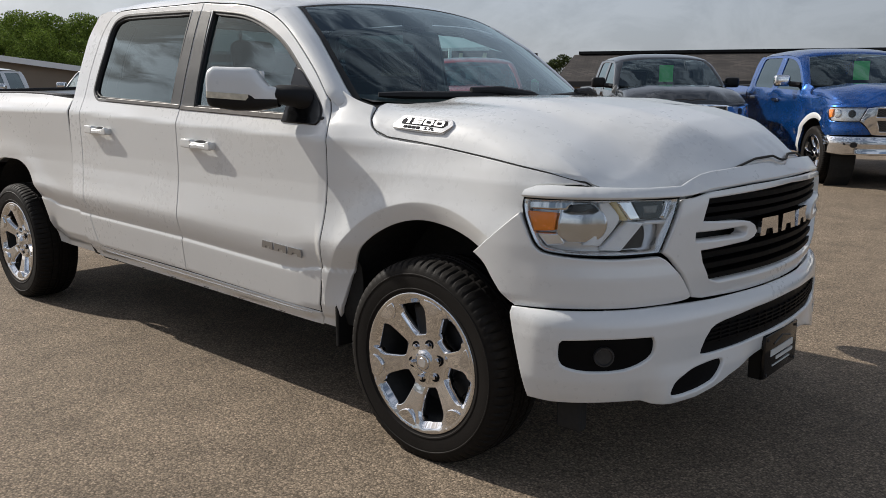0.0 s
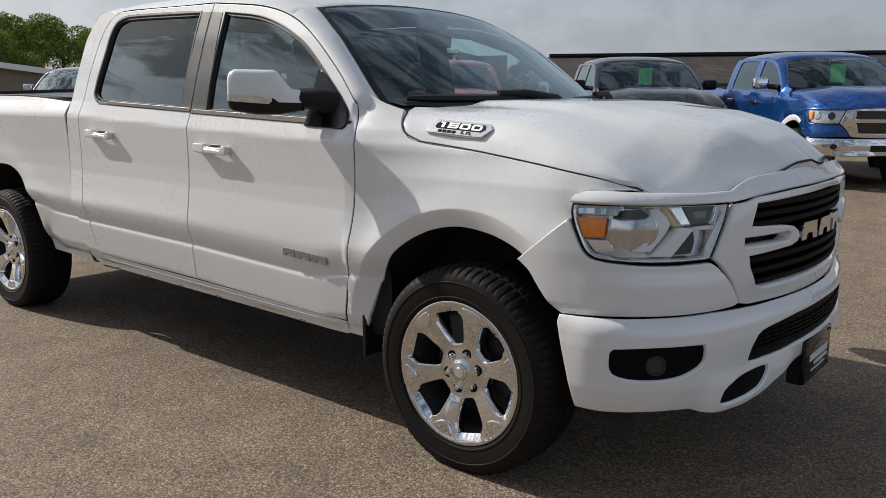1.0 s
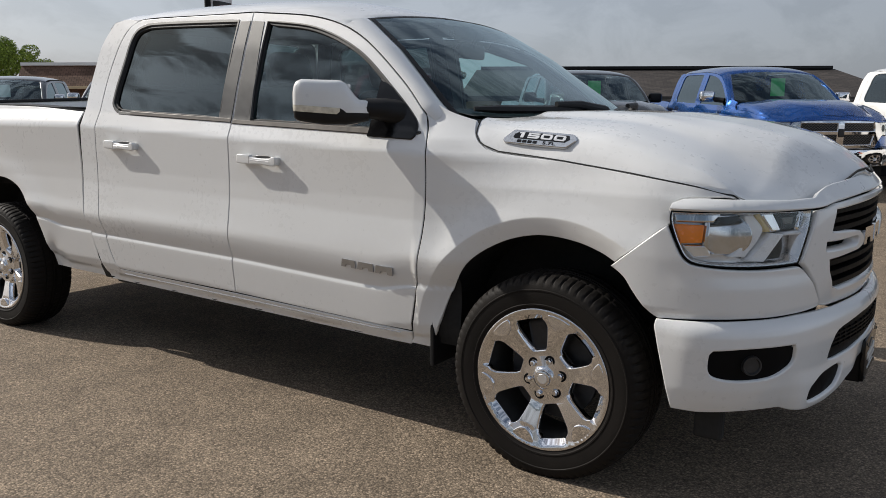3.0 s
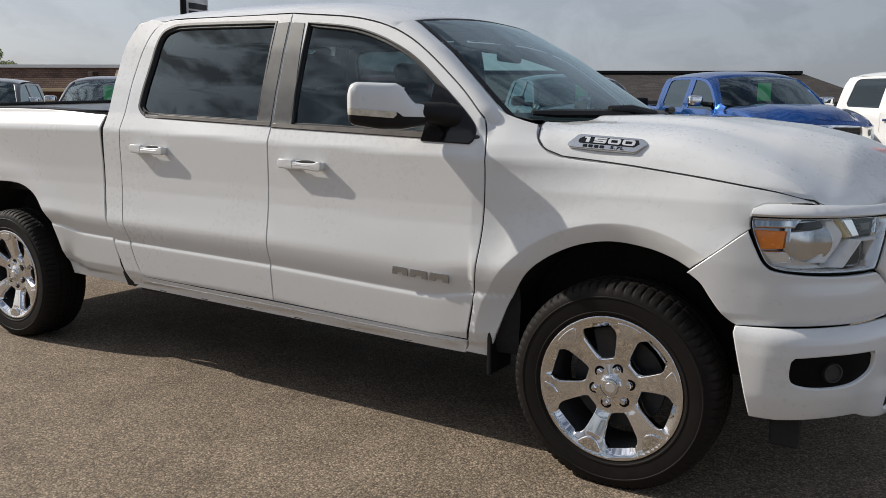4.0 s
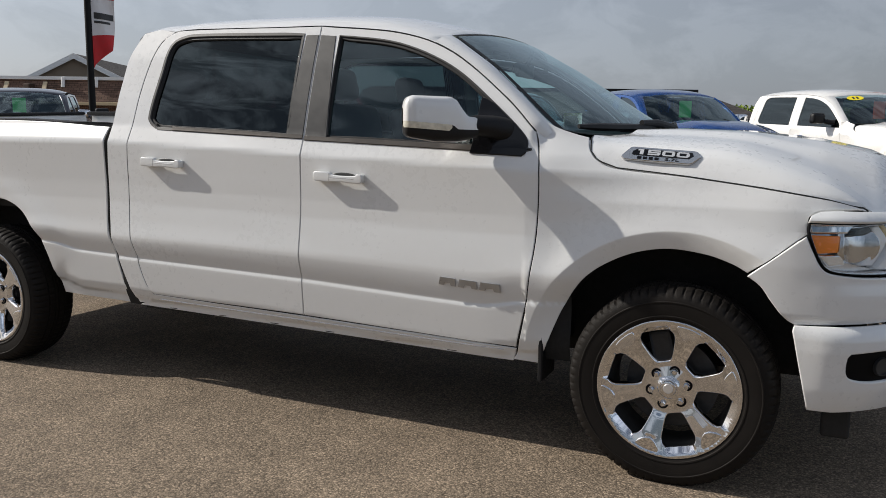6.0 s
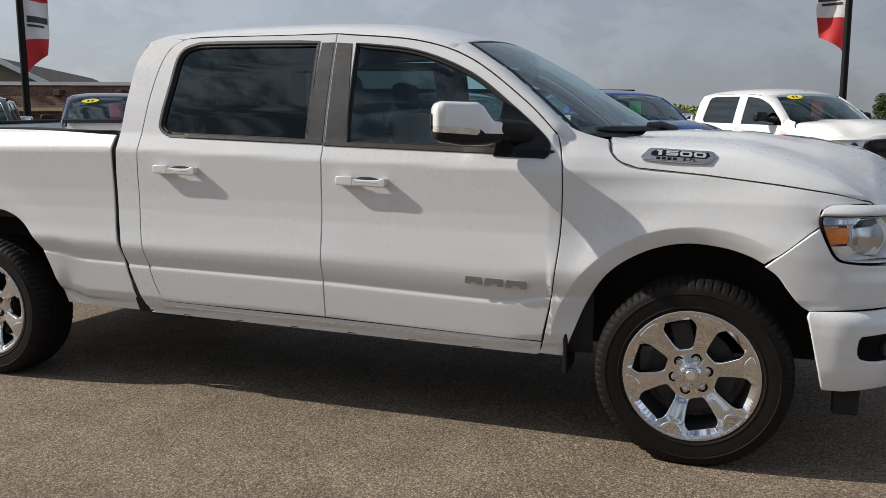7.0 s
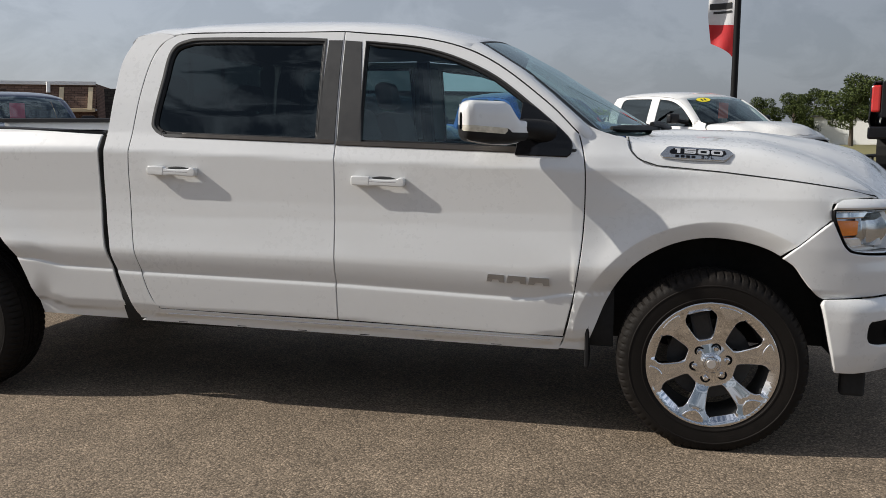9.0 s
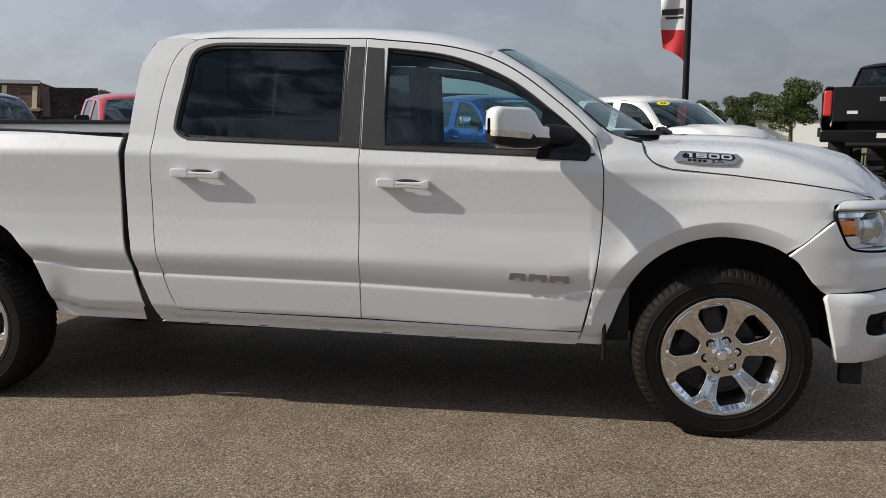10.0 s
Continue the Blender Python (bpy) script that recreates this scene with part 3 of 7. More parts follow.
HOOD_FRONT = ([0, 0.025, 0.05, 0.075, 0.1, 0.3, 0.5, 0.562, 0.61, 0.658, 0.75, 0.80, 0.87, 0.905, 0.93], [0.945, 0.945, 0.936, 0.930, 0.930, 0.905, 0.863, 0.842, 0.822, 0.806, 0.765, 0.738, 0.690, 0.655, 0.63])
HOOD_FZ = ([0, 0.025, 0.05, 0.075, 0.1, 0.3, 0.5, 0.54, 0.60, 0.65, 0.75, 0.93], [1.155, 1.155, 1.163, 1.172, 1.173, 1.168, 1.158, 1.152, 1.126, 1.117, 1.116, 1.120])
HOOD_G = ([0, 0.40, 0.555, 0.60, 0.645, 0.74, 0.85, 0.92, 0.955, 0.985, 1.0], [0, 0.02, 0.05, 0.125, 0.19, 0.235, 0.33, 0.44, 0.56, 0.80, 1.0])
HOOD_C = ([-0.45, -0.1, 0.2, 0.5, 0.70, 0.82, 0.90, 1.0], [1.400, 1.405, 1.396, 1.363, 1.318, 1.270, 1.222, 1.13])
HOOD_SZ = ([-0.40, -0.368, -0.33, -0.25, 0.027, 0.30, 0.519, 0.60, 0.66], [1.360, 1.312, 1.270, 1.243, 1.217, 1.184, 1.152, 1.133, 1.119])


HOOD_GS = ([0, 0.40, 0.60, 0.75, 0.85, 0.92, 0.955, 0.985, 1.0], [0, 0.06, 0.27, 0.48, 0.62, 0.73, 0.80, 0.91, 1.0])


def hood_fall(x, a):
    k = smooth01(0.10, 0.62, x)
    return (1 - k) * interp(a, *HOOD_G) + k * interp(a, *HOOD_GS)


def hood_edge(x):
    return body_half(x, interp(x, *HOOD_SZ)) - 0.004


def hood_point(x, t):
    a = abs(t)
    ye = hood_edge(min(x, 0.64))
    if x > 0.64:
        ye = interp(x, [0.64, 0.69, 0.74, 0.806, 0.95], [hood_edge(0.64), 0.872, 0.80, 0.66, 0.5])
    c, zs = interp(x, *HOOD_C), interp(x, *HOOD_SZ)
    y = a * ye
    z = c - (c - zs) * hood_fall(x, a)
    xf = interp(y, *HOOD_FRONT)
    q = max(xf - x, 0.0)
    ye2 = hood_edge(min(xf, 0.64))
    cf = interp(xf, *HOOD_C) - (interp(xf, *HOOD_C) - interp(xf, *HOOD_SZ)) * hood_fall(xf, min(y / ye2, 1.0))
    drop = interp(y, *HOOD_FZ) - cf
    z += drop * math.exp(-((q / (0.125 + 4.0 * max(0.0, abs(drop) - 0.055))) ** 1.6))
    return (x, math.copysign(y, t), z)


def hood_rows():
    ts = np.r_[np.linspace(0, 0.9, 31), 0.92, 0.935, 0.95, 0.96, 0.97, 0.98, 0.99, 1.0]
    ts = np.r_[-ts[::-1], ts[1:]]
    rows = []
    for t in ts:
        a = abs(t)
        x0 = interp(a, [0, 0.62, 0.70, 0.90, 0.955, 1.0], [-0.20, -0.27, -0.30, -0.376, -0.376, -0.364])
        lo, hi = 0.3, 1.0
        for _ in range(40):
            m = 0.5 * (lo + hi)
            y = abs(hood_point(m, t)[1])
            if m < interp(y, *HOOD_FRONT):
                lo = m
            else:
                hi = m
        us = np.linspace(0, 1, 60) ** 0.9
        row = [hood_point(x0 + (lo - x0) * u, t) for u in us]
        e = np.array(row[-1])
        row += [tuple(e + (0.004, 0, -0.006)), tuple(e + (-0.004, 0, -0.03))]
        row.insert(0, (row[0][0] + 0.01, row[0][1], row[0][2] - 0.03))
        rows.append(row)
    edge = lambda r, s: [(p[0], p[1] - s * 0.012, p[2] - 0.015) for p in r]
    return [edge(rows[0], -1)] + rows + [edge(rows[-1], 1)]


hood = loft("hood", hood_rows(), WHITE, truck, angle=38)
front = [r[-3] for r in hood_rows()[1:-1]]
# black bar draws the shaded gap between hood and brow
part("hood_front_line", tube_bm([(p[0] + 0.006, p[1], p[2] + 0.007) for p in front], 0.0046, 6), UNDER, hood, "black bar standing in for shade in the hood's front gap", True)

rows = hood_rows()
for s, side in ((-1, rows[1:9]), (1, rows[-2:-10:-1])):
    line = [r[1] for r in side[:0:-1]] + side[0][1:-4]
    # dark bar along the shut line, painted in for the gap's shade
    part("hood_side_line", tube_bm([(p[0] - 0.001, p[1] + s * 0.0025, p[2] - 0.0015) for p in line], 0.0026, 6), UNDER, hood, "dark bar standing in for shade in the hood's side gap", True)

# ---- nose: brow, lamps, grille surround, lower fascia, bumper ----
S_LAMP_L, S_LAMP_TR, S_LAMP_BR = plan_s(0.466, 1.02), plan_s(0.853, 0.66), plan_s(0.822, 0.75)
S_FILL_R = plan_s(0.875, 0.60)


def off_lamp(s, z):
    return interp(z, [0.70, 0.90, 1.0, 1.06, 1.075], [0.006, 0.010, 0.006, -0.004, -0.008])


def off_brow(s, z):
    k = smooth01(S_LAMP_TR - 0.1, S_LAMP_TR + 0.25, s)
    return interp(z, [1.05, 1.075, 1.09, 1.12, 1.17], [0.012, 0.010, 0.004, -0.040, -0.06]) * (1 - k) + interp(z, [1.05, 1.09, 1.11, 1.15, 1.18], [0.03, 0.028, 0.018, -0.018, -0.05]) * k


def off_grille(s, z):
    k = smooth01(S_LAMP_BR - 0.02, S_LAMP_TR + 0.16, s)
    return interp(z, [0.68, 0.72, 0.80, 0.95, 1.04, 1.10], [-0.005, 0.012, 0.028, 0.036, 0.034, 0.022]) * k + off_lamp(s, z) * (1 - k)


def off_bumper(s, z):
    a = interp(z, [0.35, 0.40, 0.46, 0.60, 0.655, 0.685, 0.70, 0.712], [0.0, 0.022, 0.038, 0.050, 0.047, 0.036, 0.018, -0.01])
    b = interp(z, [0.34, 0.37, 0.40, 0.46, 0.51, 0.60, 0.655, 0.685, 0.70, 0.712], [0.034, 0.050, 0.056, 0.056, 0.046, 0.050, 0.047, 0.036, 0.018, -0.01])
    k = smooth01(S_LAMP_L + 0.40, S_LAMP_L + 0.50, s) * smooth01(S_LAMP_L + 1.02, S_LAMP_L + 0.85, s)
    return (a * (1 - k) + b * k) * (0.35 + 0.65 * smooth01(0.18, 0.42, s))


BROW_HALF = [(S_LAMP_L - 0.014, 1.074), (S_LAMP_L - 0.006, 1.098), (S_LAMP_L + 0.03, 1.112), (S_LAMP_L + 0.09, 1.115), (plan_s(0.83, 0.73) - 0.05, 1.112), (plan_s(0.862, 0.64) - 0.02, 1.114), (plan_s(0.885, 0.565), 1.146), (plan_s(0.90, 0.50), 1.154), (plan_s(0.94, 0.3), 1.164), (plan_s(0.96, 0.1), 1.168), (SMAX - 0.05, 1.158), (SMAX - 0.025, 1.150)]
BROW_HALF = [(q, z - (0.005 if k > 3 else 0.0)) for k, (q, z) in enumerate(BROW_HALF)]
BROW_LOW = [(SMAX, 1.104), (plan_s(0.943, 0.3), 1.100), (plan_s(0.89, 0.55), 1.090), (plan_s(0.87, 0.615), 1.074), (S_LAMP_TR, 1.069), (plan_s(0.76, 0.85), 1.072)]
brow_r = [np.array(q, float) for q in BROW_HALF + mirror_s(BROW_HALF) + mirror_s(BROW_LOW[1:]) + BROW_LOW]
panel("grille_brow", brow_r, wrap(off_brow), WHITE, truck, step=0.03, deep=0.03)
OPEN_R = [(plan_s(0.885, 0.555), 1.058), (plan_s(0.886, 0.572), 1.02), (plan_s(0.88, 0.585), 0.982), (plan_s(0.93, 0.37), 0.969), (plan_s(0.935, 0.325), 0.962), (plan_s(0.94, 0.295), 0.945), (plan_s(0.942, 0.288), 0.92), (plan_s(0.94, 0.30), 0.898), (plan_s(0.93, 0.34), 0.888), (plan_s(0.88, 0.592), 0.880), (plan_s(0.882, 0.575), 0.84), (plan_s(0.895, 0.53), 0.775), (plan_s(0.905, 0.48), 0.757)]
opening = [np.array(q, float) for q in OPEN_R + [(SMAX, 0.752)] + mirror_s(OPEN_R)] + [np.array((SMAX, 1.074))]
SLOT = [(plan_s(0.872, 0.612), 0.945), (plan_s(0.93, 0.372), 0.945), (plan_s(0.935, 0.352), 0.938), (plan_s(0.935, 0.352), 0.918), (plan_s(0.93, 0.366), 0.911), (plan_s(0.872, 0.612), 0.915)]
slot = [np.array(q, float) for q in SLOT]
G_HALF = [(S_LAMP_TR + 0.004, 1.062), (S_LAMP_BR + 0.006, 0.885), (plan_s(0.842, 0.70), 0.86), (plan_s(0.858, 0.655), 0.80), (S_FILL_R, 0.712), (plan_s(0.89, 0.545), 0.700), (plan_s(0.93, 0.36), 0.693), (SMAX, 0.690)]
G_TOP = [(SMAX, 1.097), (plan_s(0.943, 0.3), 1.093), (plan_s(0.89, 0.55), 1.083), (plan_s(0.87, 0.615), 1.068)]
surround = [np.array(q, float) for q in G_HALF + mirror_s(G_HALF[:-1]) + mirror_s(G_TOP[1:]) + G_TOP]
grille = panel("grille_surround", surround, wrap(off_grille), WHITE, truck, holes=[opening, slot, [np.array(q) for q in mirror_s(SLOT)]], step=0.022, deep=0.02, hole_deep=0.05, gap=0.002, rnd=0.006)
FILL_R = fan([(0.262 - 0.20, 0.860), (S_LAMP_L - 0.015, 1.022), (S_LAMP_L + 0.010, 0.965), (S_LAMP_L + 0.045, 0.905), (S_LAMP_L + 0.10, 0.884), (plan_s(0.70, 0.91), 0.872), (S_LAMP_BR, 0.874), (plan_s(0.842, 0.70) - 0.004, 0.852), (plan_s(0.858, 0.655) - 0.005, 0.795), (S_FILL_R - 0.006, 0.718), (plan_s(0.86, 0.645), 0.704), (plan_s(0.79, 0.80), 0.700), (plan_s(0.62, 0.97), 0.697), (0.235, 0.690), (0.20, 0.71), (0.15, 0.77), (0.11, 0.825)], (0, 1, 6, 9, 13))


def off_fill(s, z):
    a = off_lamp(s, z) + 0.010 * smooth01(0.86, 0.80, z) * smooth01(0.2, 0.5, s)
    return a - 0.012 * smooth01(0.735, 0.70, z)


CORNER_FILL = fan([(S_LAMP_L - 0.045, 1.03), (S_LAMP_L - 0.012, 1.03), (S_LAMP_L - 0.010, 1.085), (S_LAMP_L + 0.06, 1.098), (S_LAMP_L + 0.14, 1.105), (S_LAMP_L + 0.10, 1.122), (S_LAMP_L - 0.03, 1.118)], (0, 1, 4, 5, 6))
off_corner = lambda s, z: interp(z, [1.02, 1.06, 1.12], [-0.032, -0.036, -0.056])
panel("lamp_corner", CORNER_FILL, wrap(off_corner), WHITE, truck, step=0.03, gap=0)
panel("lamp_corner", [np.array(q) for q in mirror_s(CORNER_FILL)], wrap(off_corner), WHITE, truck, step=0.03, gap=0)
panel("fascia_panel", FILL_R, wrap(off_fill), WHITE, truck, step=0.026, rnd=0.005)
panel("fascia_panel", [np.array(q) for q in mirror_s(FILL_R)], wrap(off_fill), WHITE, truck, step=0.045, rnd=0.005)
# bumper: fog-lamp pockets, tow-hook openings and the lower intake go through it
FOG = fan([(plan_s(0.60, 0.985), 0.592), (plan_s(0.70, 0.912), 0.600), (plan_s(0.795, 0.795), 0.600), (plan_s(0.803, 0.78), 0.585), (plan_s(0.80, 0.785), 0.535), (plan_s(0.790, 0.80), 0.500), (plan_s(0.75, 0.86), 0.470), (plan_s(0.67, 0.935), 0.463), (plan_s(0.612, 0.976), 0.478), (plan_s(0.592, 0.990), 0.51), (plan_s(0.59, 0.99), 0.57)])
FOG = inset([np.array((a + 0.008, 0.612 - (0.602 - z) * 0.86)) for a, z in FOG], 0.003)
q0 = S_LAMP_L
TOW = fan([(q0 + a, z) for a, z in ((0.508, 0.404), (0.530, 0.440), (0.595, 0.470), (0.680, 0.482), (0.745, 0.482), (0.758, 0.468), (0.735, 0.432), (0.690, 0.405), (0.630, 0.392), (0.560, 0.386), (0.516, 0.390))])
IN_HALF = [(q0 + 0.645, 0.522), (q0 + 0.650, 0.535), (q0 + 0.665, 0.566), (q0 + 0.690, 0.598), (q0 + 0.715, 0.610), (q0 + 0.76, 0.618), (q0 + 0.96, 0.634), (SMAX, 0.640)]
IN_LOW = [(SMAX, 0.520), (q0 + 1.0, 0.517), (q0 + 0.70, 0.515), (q0 + 0.655, 0.517)]
intake = [np.array(q, float) for q in IN_HALF + mirror_s(IN_HALF[:-1]) + mirror_s(IN_LOW[1:]) + IN_LOW]
B_LOW = [(0.295, 0.375), (0.38, 0.368), (q0 + 0.20, 0.370), (q0 + 0.34, 0.374), (q0 + 0.415, 0.372), (q0 + 0.45, 0.360), (q0 + 0.52, 0.354), (q0 + 0.62, 0.358), (q0 + 0.72, 0.380), (q0 + 0.80, 0.408), (q0 + 0.92, 0.438), (q0 + 1.05, 0.450)]
B_TOP = [(SMAX, 0.704), (plan_s(0.90, 0.5), 0.704), (plan_s(0.83, 0.73), 0.709), (plan_s(0.70, 0.91), 0.705), (0.34, 0.702), (0.232, 0.697), (0.226, 0.67), (0.245, 0.58), (0.275, 0.45)]
bump = [np.array(q, float) for q in B_LOW + [(SMAX, 0.455)] + mirror_s(B_LOW) + mirror_s(B_TOP[1:]) + B_TOP]
bumper = panel("front_bumper", bump, wrap(off_bumper), WHITE, truck, holes=[FOG, [np.array(q) for q in mirror_s(FOG)], TOW, [np.array(q) for q in mirror_s(TOW)], intake], step=0.024, deep=0.04, hole_deep=0.016, rnd=0.006)

# ---- roof, pillars, glass ----
ROOF_C = ([-2.86, -2.80, -2.70, -2.5, -2.2, -1.9, -1.6, -1.4, -1.25, -1.15, -1.08, -1.03], [1.885, 1.93, 1.957, 1.974, 1.980, 1.976, 1.963, 1.946, 1.917, 1.893, 1.875, 1.862])
_ft = spline([(-0.590, 1.380), (-0.742, 1.526), (-1.013, 1.722), (-1.289, 1.818), (-1.713, 1.866)], 10)[::-1]
_ft = [(-2.86, 1.80), (-2.805, 1.870), (-2.70, 1.886), (-2.60, 1.872), (-2.52, 1.880), (-2.45, 1.881), (-2.2, 1.876), (-1.95, 1.871)] + [(x, z + 0.003) for x, z in _ft]
FRAME_TOP = ([q[0] for q in _ft], [q[1] for q in _ft])


SHIELD_C = ([0, 0.14, 0.40, 0.63, 0.93, 1.0], [-0.19, -0.30, -0.53, -0.73, -0.96, -1.015])
SHIELD_Z = ([0, 0.14, 0.40, 0.63, 0.93, 1.0], [1.365, 1.445, 1.585, 1.710, 1.836, 1.857])
SIDE_X = ([0, 0.14, 0.40, 0.63, 0.93, 1.0], [-0.515, -0.575, -0.70, -0.84, -1.04, -1.074])
SIDE_Y = ([0, 0.14, 0.40, 0.63, 0.93, 1.0], [0.890, 0.875, 0.838, 0.795, 0.724, 0.715])
SIDE_Z = ([0, 0.14, 0.40, 0.63, 0.93, 1.0], [1.385, 1.435, 1.545, 1.662, 1.790, 1.808])


def shield_point(v, t):
    a = abs(t)
    k = a ** 2.2
    x = interp(v, *SHIELD_C) * (1 - k) + interp(v, *SIDE_X) * k
    z = interp(v, *SHIELD_Z) * (1 - k) + interp(v, *SIDE_Z) * k
    return (x, t * interp(v, *SIDE_Y), z)


def roof_rows():
    rows = []
    for x in np.r_[-2.865, -2.85, -2.83, -2.80, np.linspace(-2.76, -1.03, 40)]:
        row = []
        for t in np.linspace(-1, 1, 49):
            a = abs(t)
            back = interp(a, [0, 0.7, 1], [0.0, 0.012, 0.035]) * smooth01(-2.3, -2.86, x)
            front = -0.075 * a * a * smooth01(-1.5, -1.03, x)
            xx = x + back + front
            ze = interp(xx, *FRAME_TOP)
            ye = body_half(xx, ze)
            zc = interp(x, *ROOF_C)
            h = (1 - a ** 2.6) ** 0.62
            row.append((xx, math.copysign(ye * (a ** 0.93), t), ze + (zc - ze) * h))
        if x < -2.62:
            lip = lambda p: (p[0] + 0.004, p[1] * 0.994, p[2] - 0.025)
            row = [lip(row[0])] + row + [lip(row[-1])]
        else:
            row = [row[0]] + row + [row[-1]]
        rows.append(row)
    # the front edge turns down to the glass
    lip = []
    for x, y, z in rows[-1]:
        q = shield_point(1.0, max(min(y / 0.715, 1.0), -1.0)) if abs(y) < 0.78 else (x + 0.01, y, z - 0.03)
        lip.append((q[0] - 0.002, y, min(q[2] + 0.003, z - 0.003)))
    rows.append(lip)
    rows.append([(x - 0.03, y, z - 0.012) for x, y, z in lip])
    return rows


roof = loft("roof", roof_rows(), WHITE, truck, angle=50)
part("antenna_base", box_bm((0.11, 0.05, 0.025), (-2.52, -0.05, 1.985), 0.011, 3), BLACK, roof, "low black roof antenna", True, 60)
windshield = loft("windshield", [[shield_point(v, t) for t in np.linspace(-0.985, 0.985, 41)] for v in np.linspace(0, 0.985, 24)], SHIELD, truck, "clear curved windshield")
loft("shield_band", [[tuple(np.array(shield_point(v, t)) + (0.001, 0, 0.0006)) for t in np.linspace(-0.99, 0.99, 41)] for v in np.linspace(0.984, 1.0, 4)], BLACK, windshield, "black band along the glass edge", flip=True)
for s in (-1, 1):
    loft("shield_band", [[tuple(np.array(shield_point(v, s * t)) + (0.002, s * 0.002, 0.002)) for t in np.linspace(0.972, 1.0, 4)] for v in np.linspace(0, 1, 20)], BLACK, windshield, "black band along the glass edge", flip=s > 0)
# A-pillars between door frame and glass
PIL = [(x, interp(x, *FRAME_TOP) + 0.001) for x in np.linspace(-0.595, -1.105, 26)]
for s in (-1, 1):
    rows = []
    for x, z in PIL:
        v = interp(x, [-1.105, -1.06, -1.007, -0.743, -0.595], [1.0, 0.92, 0.80, 0.24, 0.09])
        a = np.array((x, s * body_half(x, z), z))
        b = np.array(shield_point(v, s * 1.0))
        m = 0.5 * (a + b) + np.array((0.006, s * 0.014, 0.012))
        rows.append([tuple(a), *[tuple((1 - t) ** 2 * a + 2 * t * (1 - t) * (2 * m - 0.5 * (a + b)) + t * t * b) for t in np.linspace(0.1, 1, 8)], tuple(b + np.array((-0.02, -s * 0.02, -0.01)))])
    rows.insert(0, [(p[0] + 0.04, p[1] - s * 0.014, p[2] - 0.036) for p in rows[0]])
    loft("a_pillar", rows, WHITE, truck, flip=s < 0)
    # cowl end beside the glass, inside the fender's top edge
    foot = [[(x + dx, s * (body_half(x, z) - d), z + h) for d, dx, h in ((0.020, 0, -0.03), (0.022, 0, -0.016), (0.06, 0.004, -0.010), (0.12, 0.0, -0.014), (0.2, 0, -0.04))] for x, z in ((-0.565, 1.408), (-0.54, 1.412), (-0.51, 1.399), (-0.446, 1.378), (-0.41, 1.368), (-0.372, 1.356), (-0.33, 1.33))]
    loft("cowl_end", foot, BLACK, truck, "black end of the cowl", flip=s < 0)
for s in (-1, 1):
    lip = [(-0.384, 1.352), (-0.372, 1.325), (-0.358, 1.298), (-0.325, 1.264), (-0.28, 1.246), (-0.20, 1.232)]
    # white bar added to lighten the dark gap beside the hood
    part("hood_gap_bar", tube_bm([(x, s * (body_half(x, z) - 0.016), z - 0.010) for x, z in lip], 0.010, 8), WHITE, truck, "", True)
# cowl grille and wipers
loft("cowl", [[(-0.14 - 0.42 * abs(t) ** 2.2 + u * 0.0 - 0.14 * (1 - u), 0.86 * t, 1.352 + 0.022 * abs(t) + 0.02 * (1 - u)) for t in np.linspace(-1, 1, 31)] for u in np.linspace(0, 1, 5)], BLACK, truck, "black cowl below the windshield")
for y0, y1, yp in ((-0.80, -0.05, -0.05), (0.05, 0.75, 0.70)):
    pts = [np.array(shield_point(0.022 + 0.035 * k, (y0 + (y1 - y0) * k) / 0.88)) + (0.012, 0, 0.014) for k in np.linspace(0, 1, 9)]
    w = part("wiper_blade", tube_bm(pts, [0.010] + [0.018] * 7 + [0.010], 6), BLACK, truck, "black wiper blade", True)
    part("wiper_arm", tube_bm([pts[4] + (0.01, 0, 0.022), pts[5] + (0.03, 0.06, 0.022), pts[7] + (0.06, 0.03, -0.005), np.array((-0.20 - 0.42 * abs((y1 + 0.1) / 0.86) ** 2.2, y1 + 0.06, 1.375))], [0.012, 0.017, 0.020, 0.028], 8), BLACK, w, "", True)


# cab back with its rear window, and dark sheets added to blacken the gaps
def cab_back(y, z):
    return (-2.905 + 0.09 * smooth01(1.40, 1.95, z) ** 1.3 + 0.035 * (abs(y) / 0.95) ** 3, y, z)


BACK = [np.array(q) for q in fan([(-0.93, 0.75), (-0.93, 1.35), (-0.89, 1.55), (-0.81, 1.80), (-0.74, 1.868), (-0.5, 1.905), (0.0, 1.92), (0.5, 1.905), (0.74, 1.868), (0.81, 1.80), (0.89, 1.55), (0.93, 1.35), (0.93, 0.75)], (0, 12))]
BWIN = [np.array(q) for q in fan([(-0.62, 1.47), (-0.68, 1.50), (-0.66, 1.65), (-0.60, 1.80), (-0.54, 1.835), (0.54, 1.835), (0.60, 1.80), (0.66, 1.65), (0.68, 1.50), (0.62, 1.47)])]
back = panel("cab_back_wall", BACK, cab_back, WHITE, truck, holes=[BWIN], step=0.07, flip=True)
panel("rear_window", inset(BWIN, -0.01), cab_back, PRIVACY, back, step=0.12, flip=True, lift=-0.012, gap=0, deep=0.003, rnd=0.001, label="tinted rear window")
part("window_divider", box_bm((0.02, 0.02, 0.36), (-2.875, -0.20, 1.65), 0.003), BLACK, back)
part("window_divider", box_bm((0.02, 0.02, 0.36), (-2.875, 0.20, 1.65), 0.003), BLACK, back)


def shell(x0, x1, z0, z1, d, s, holes=()):
    rows = []
    for x in np.linspace(x0, x1, 24):
        rows.append([(x, s * (body_half(x, z) - d), z) for z in np.linspace(z0, z1, 14)])
    return rows


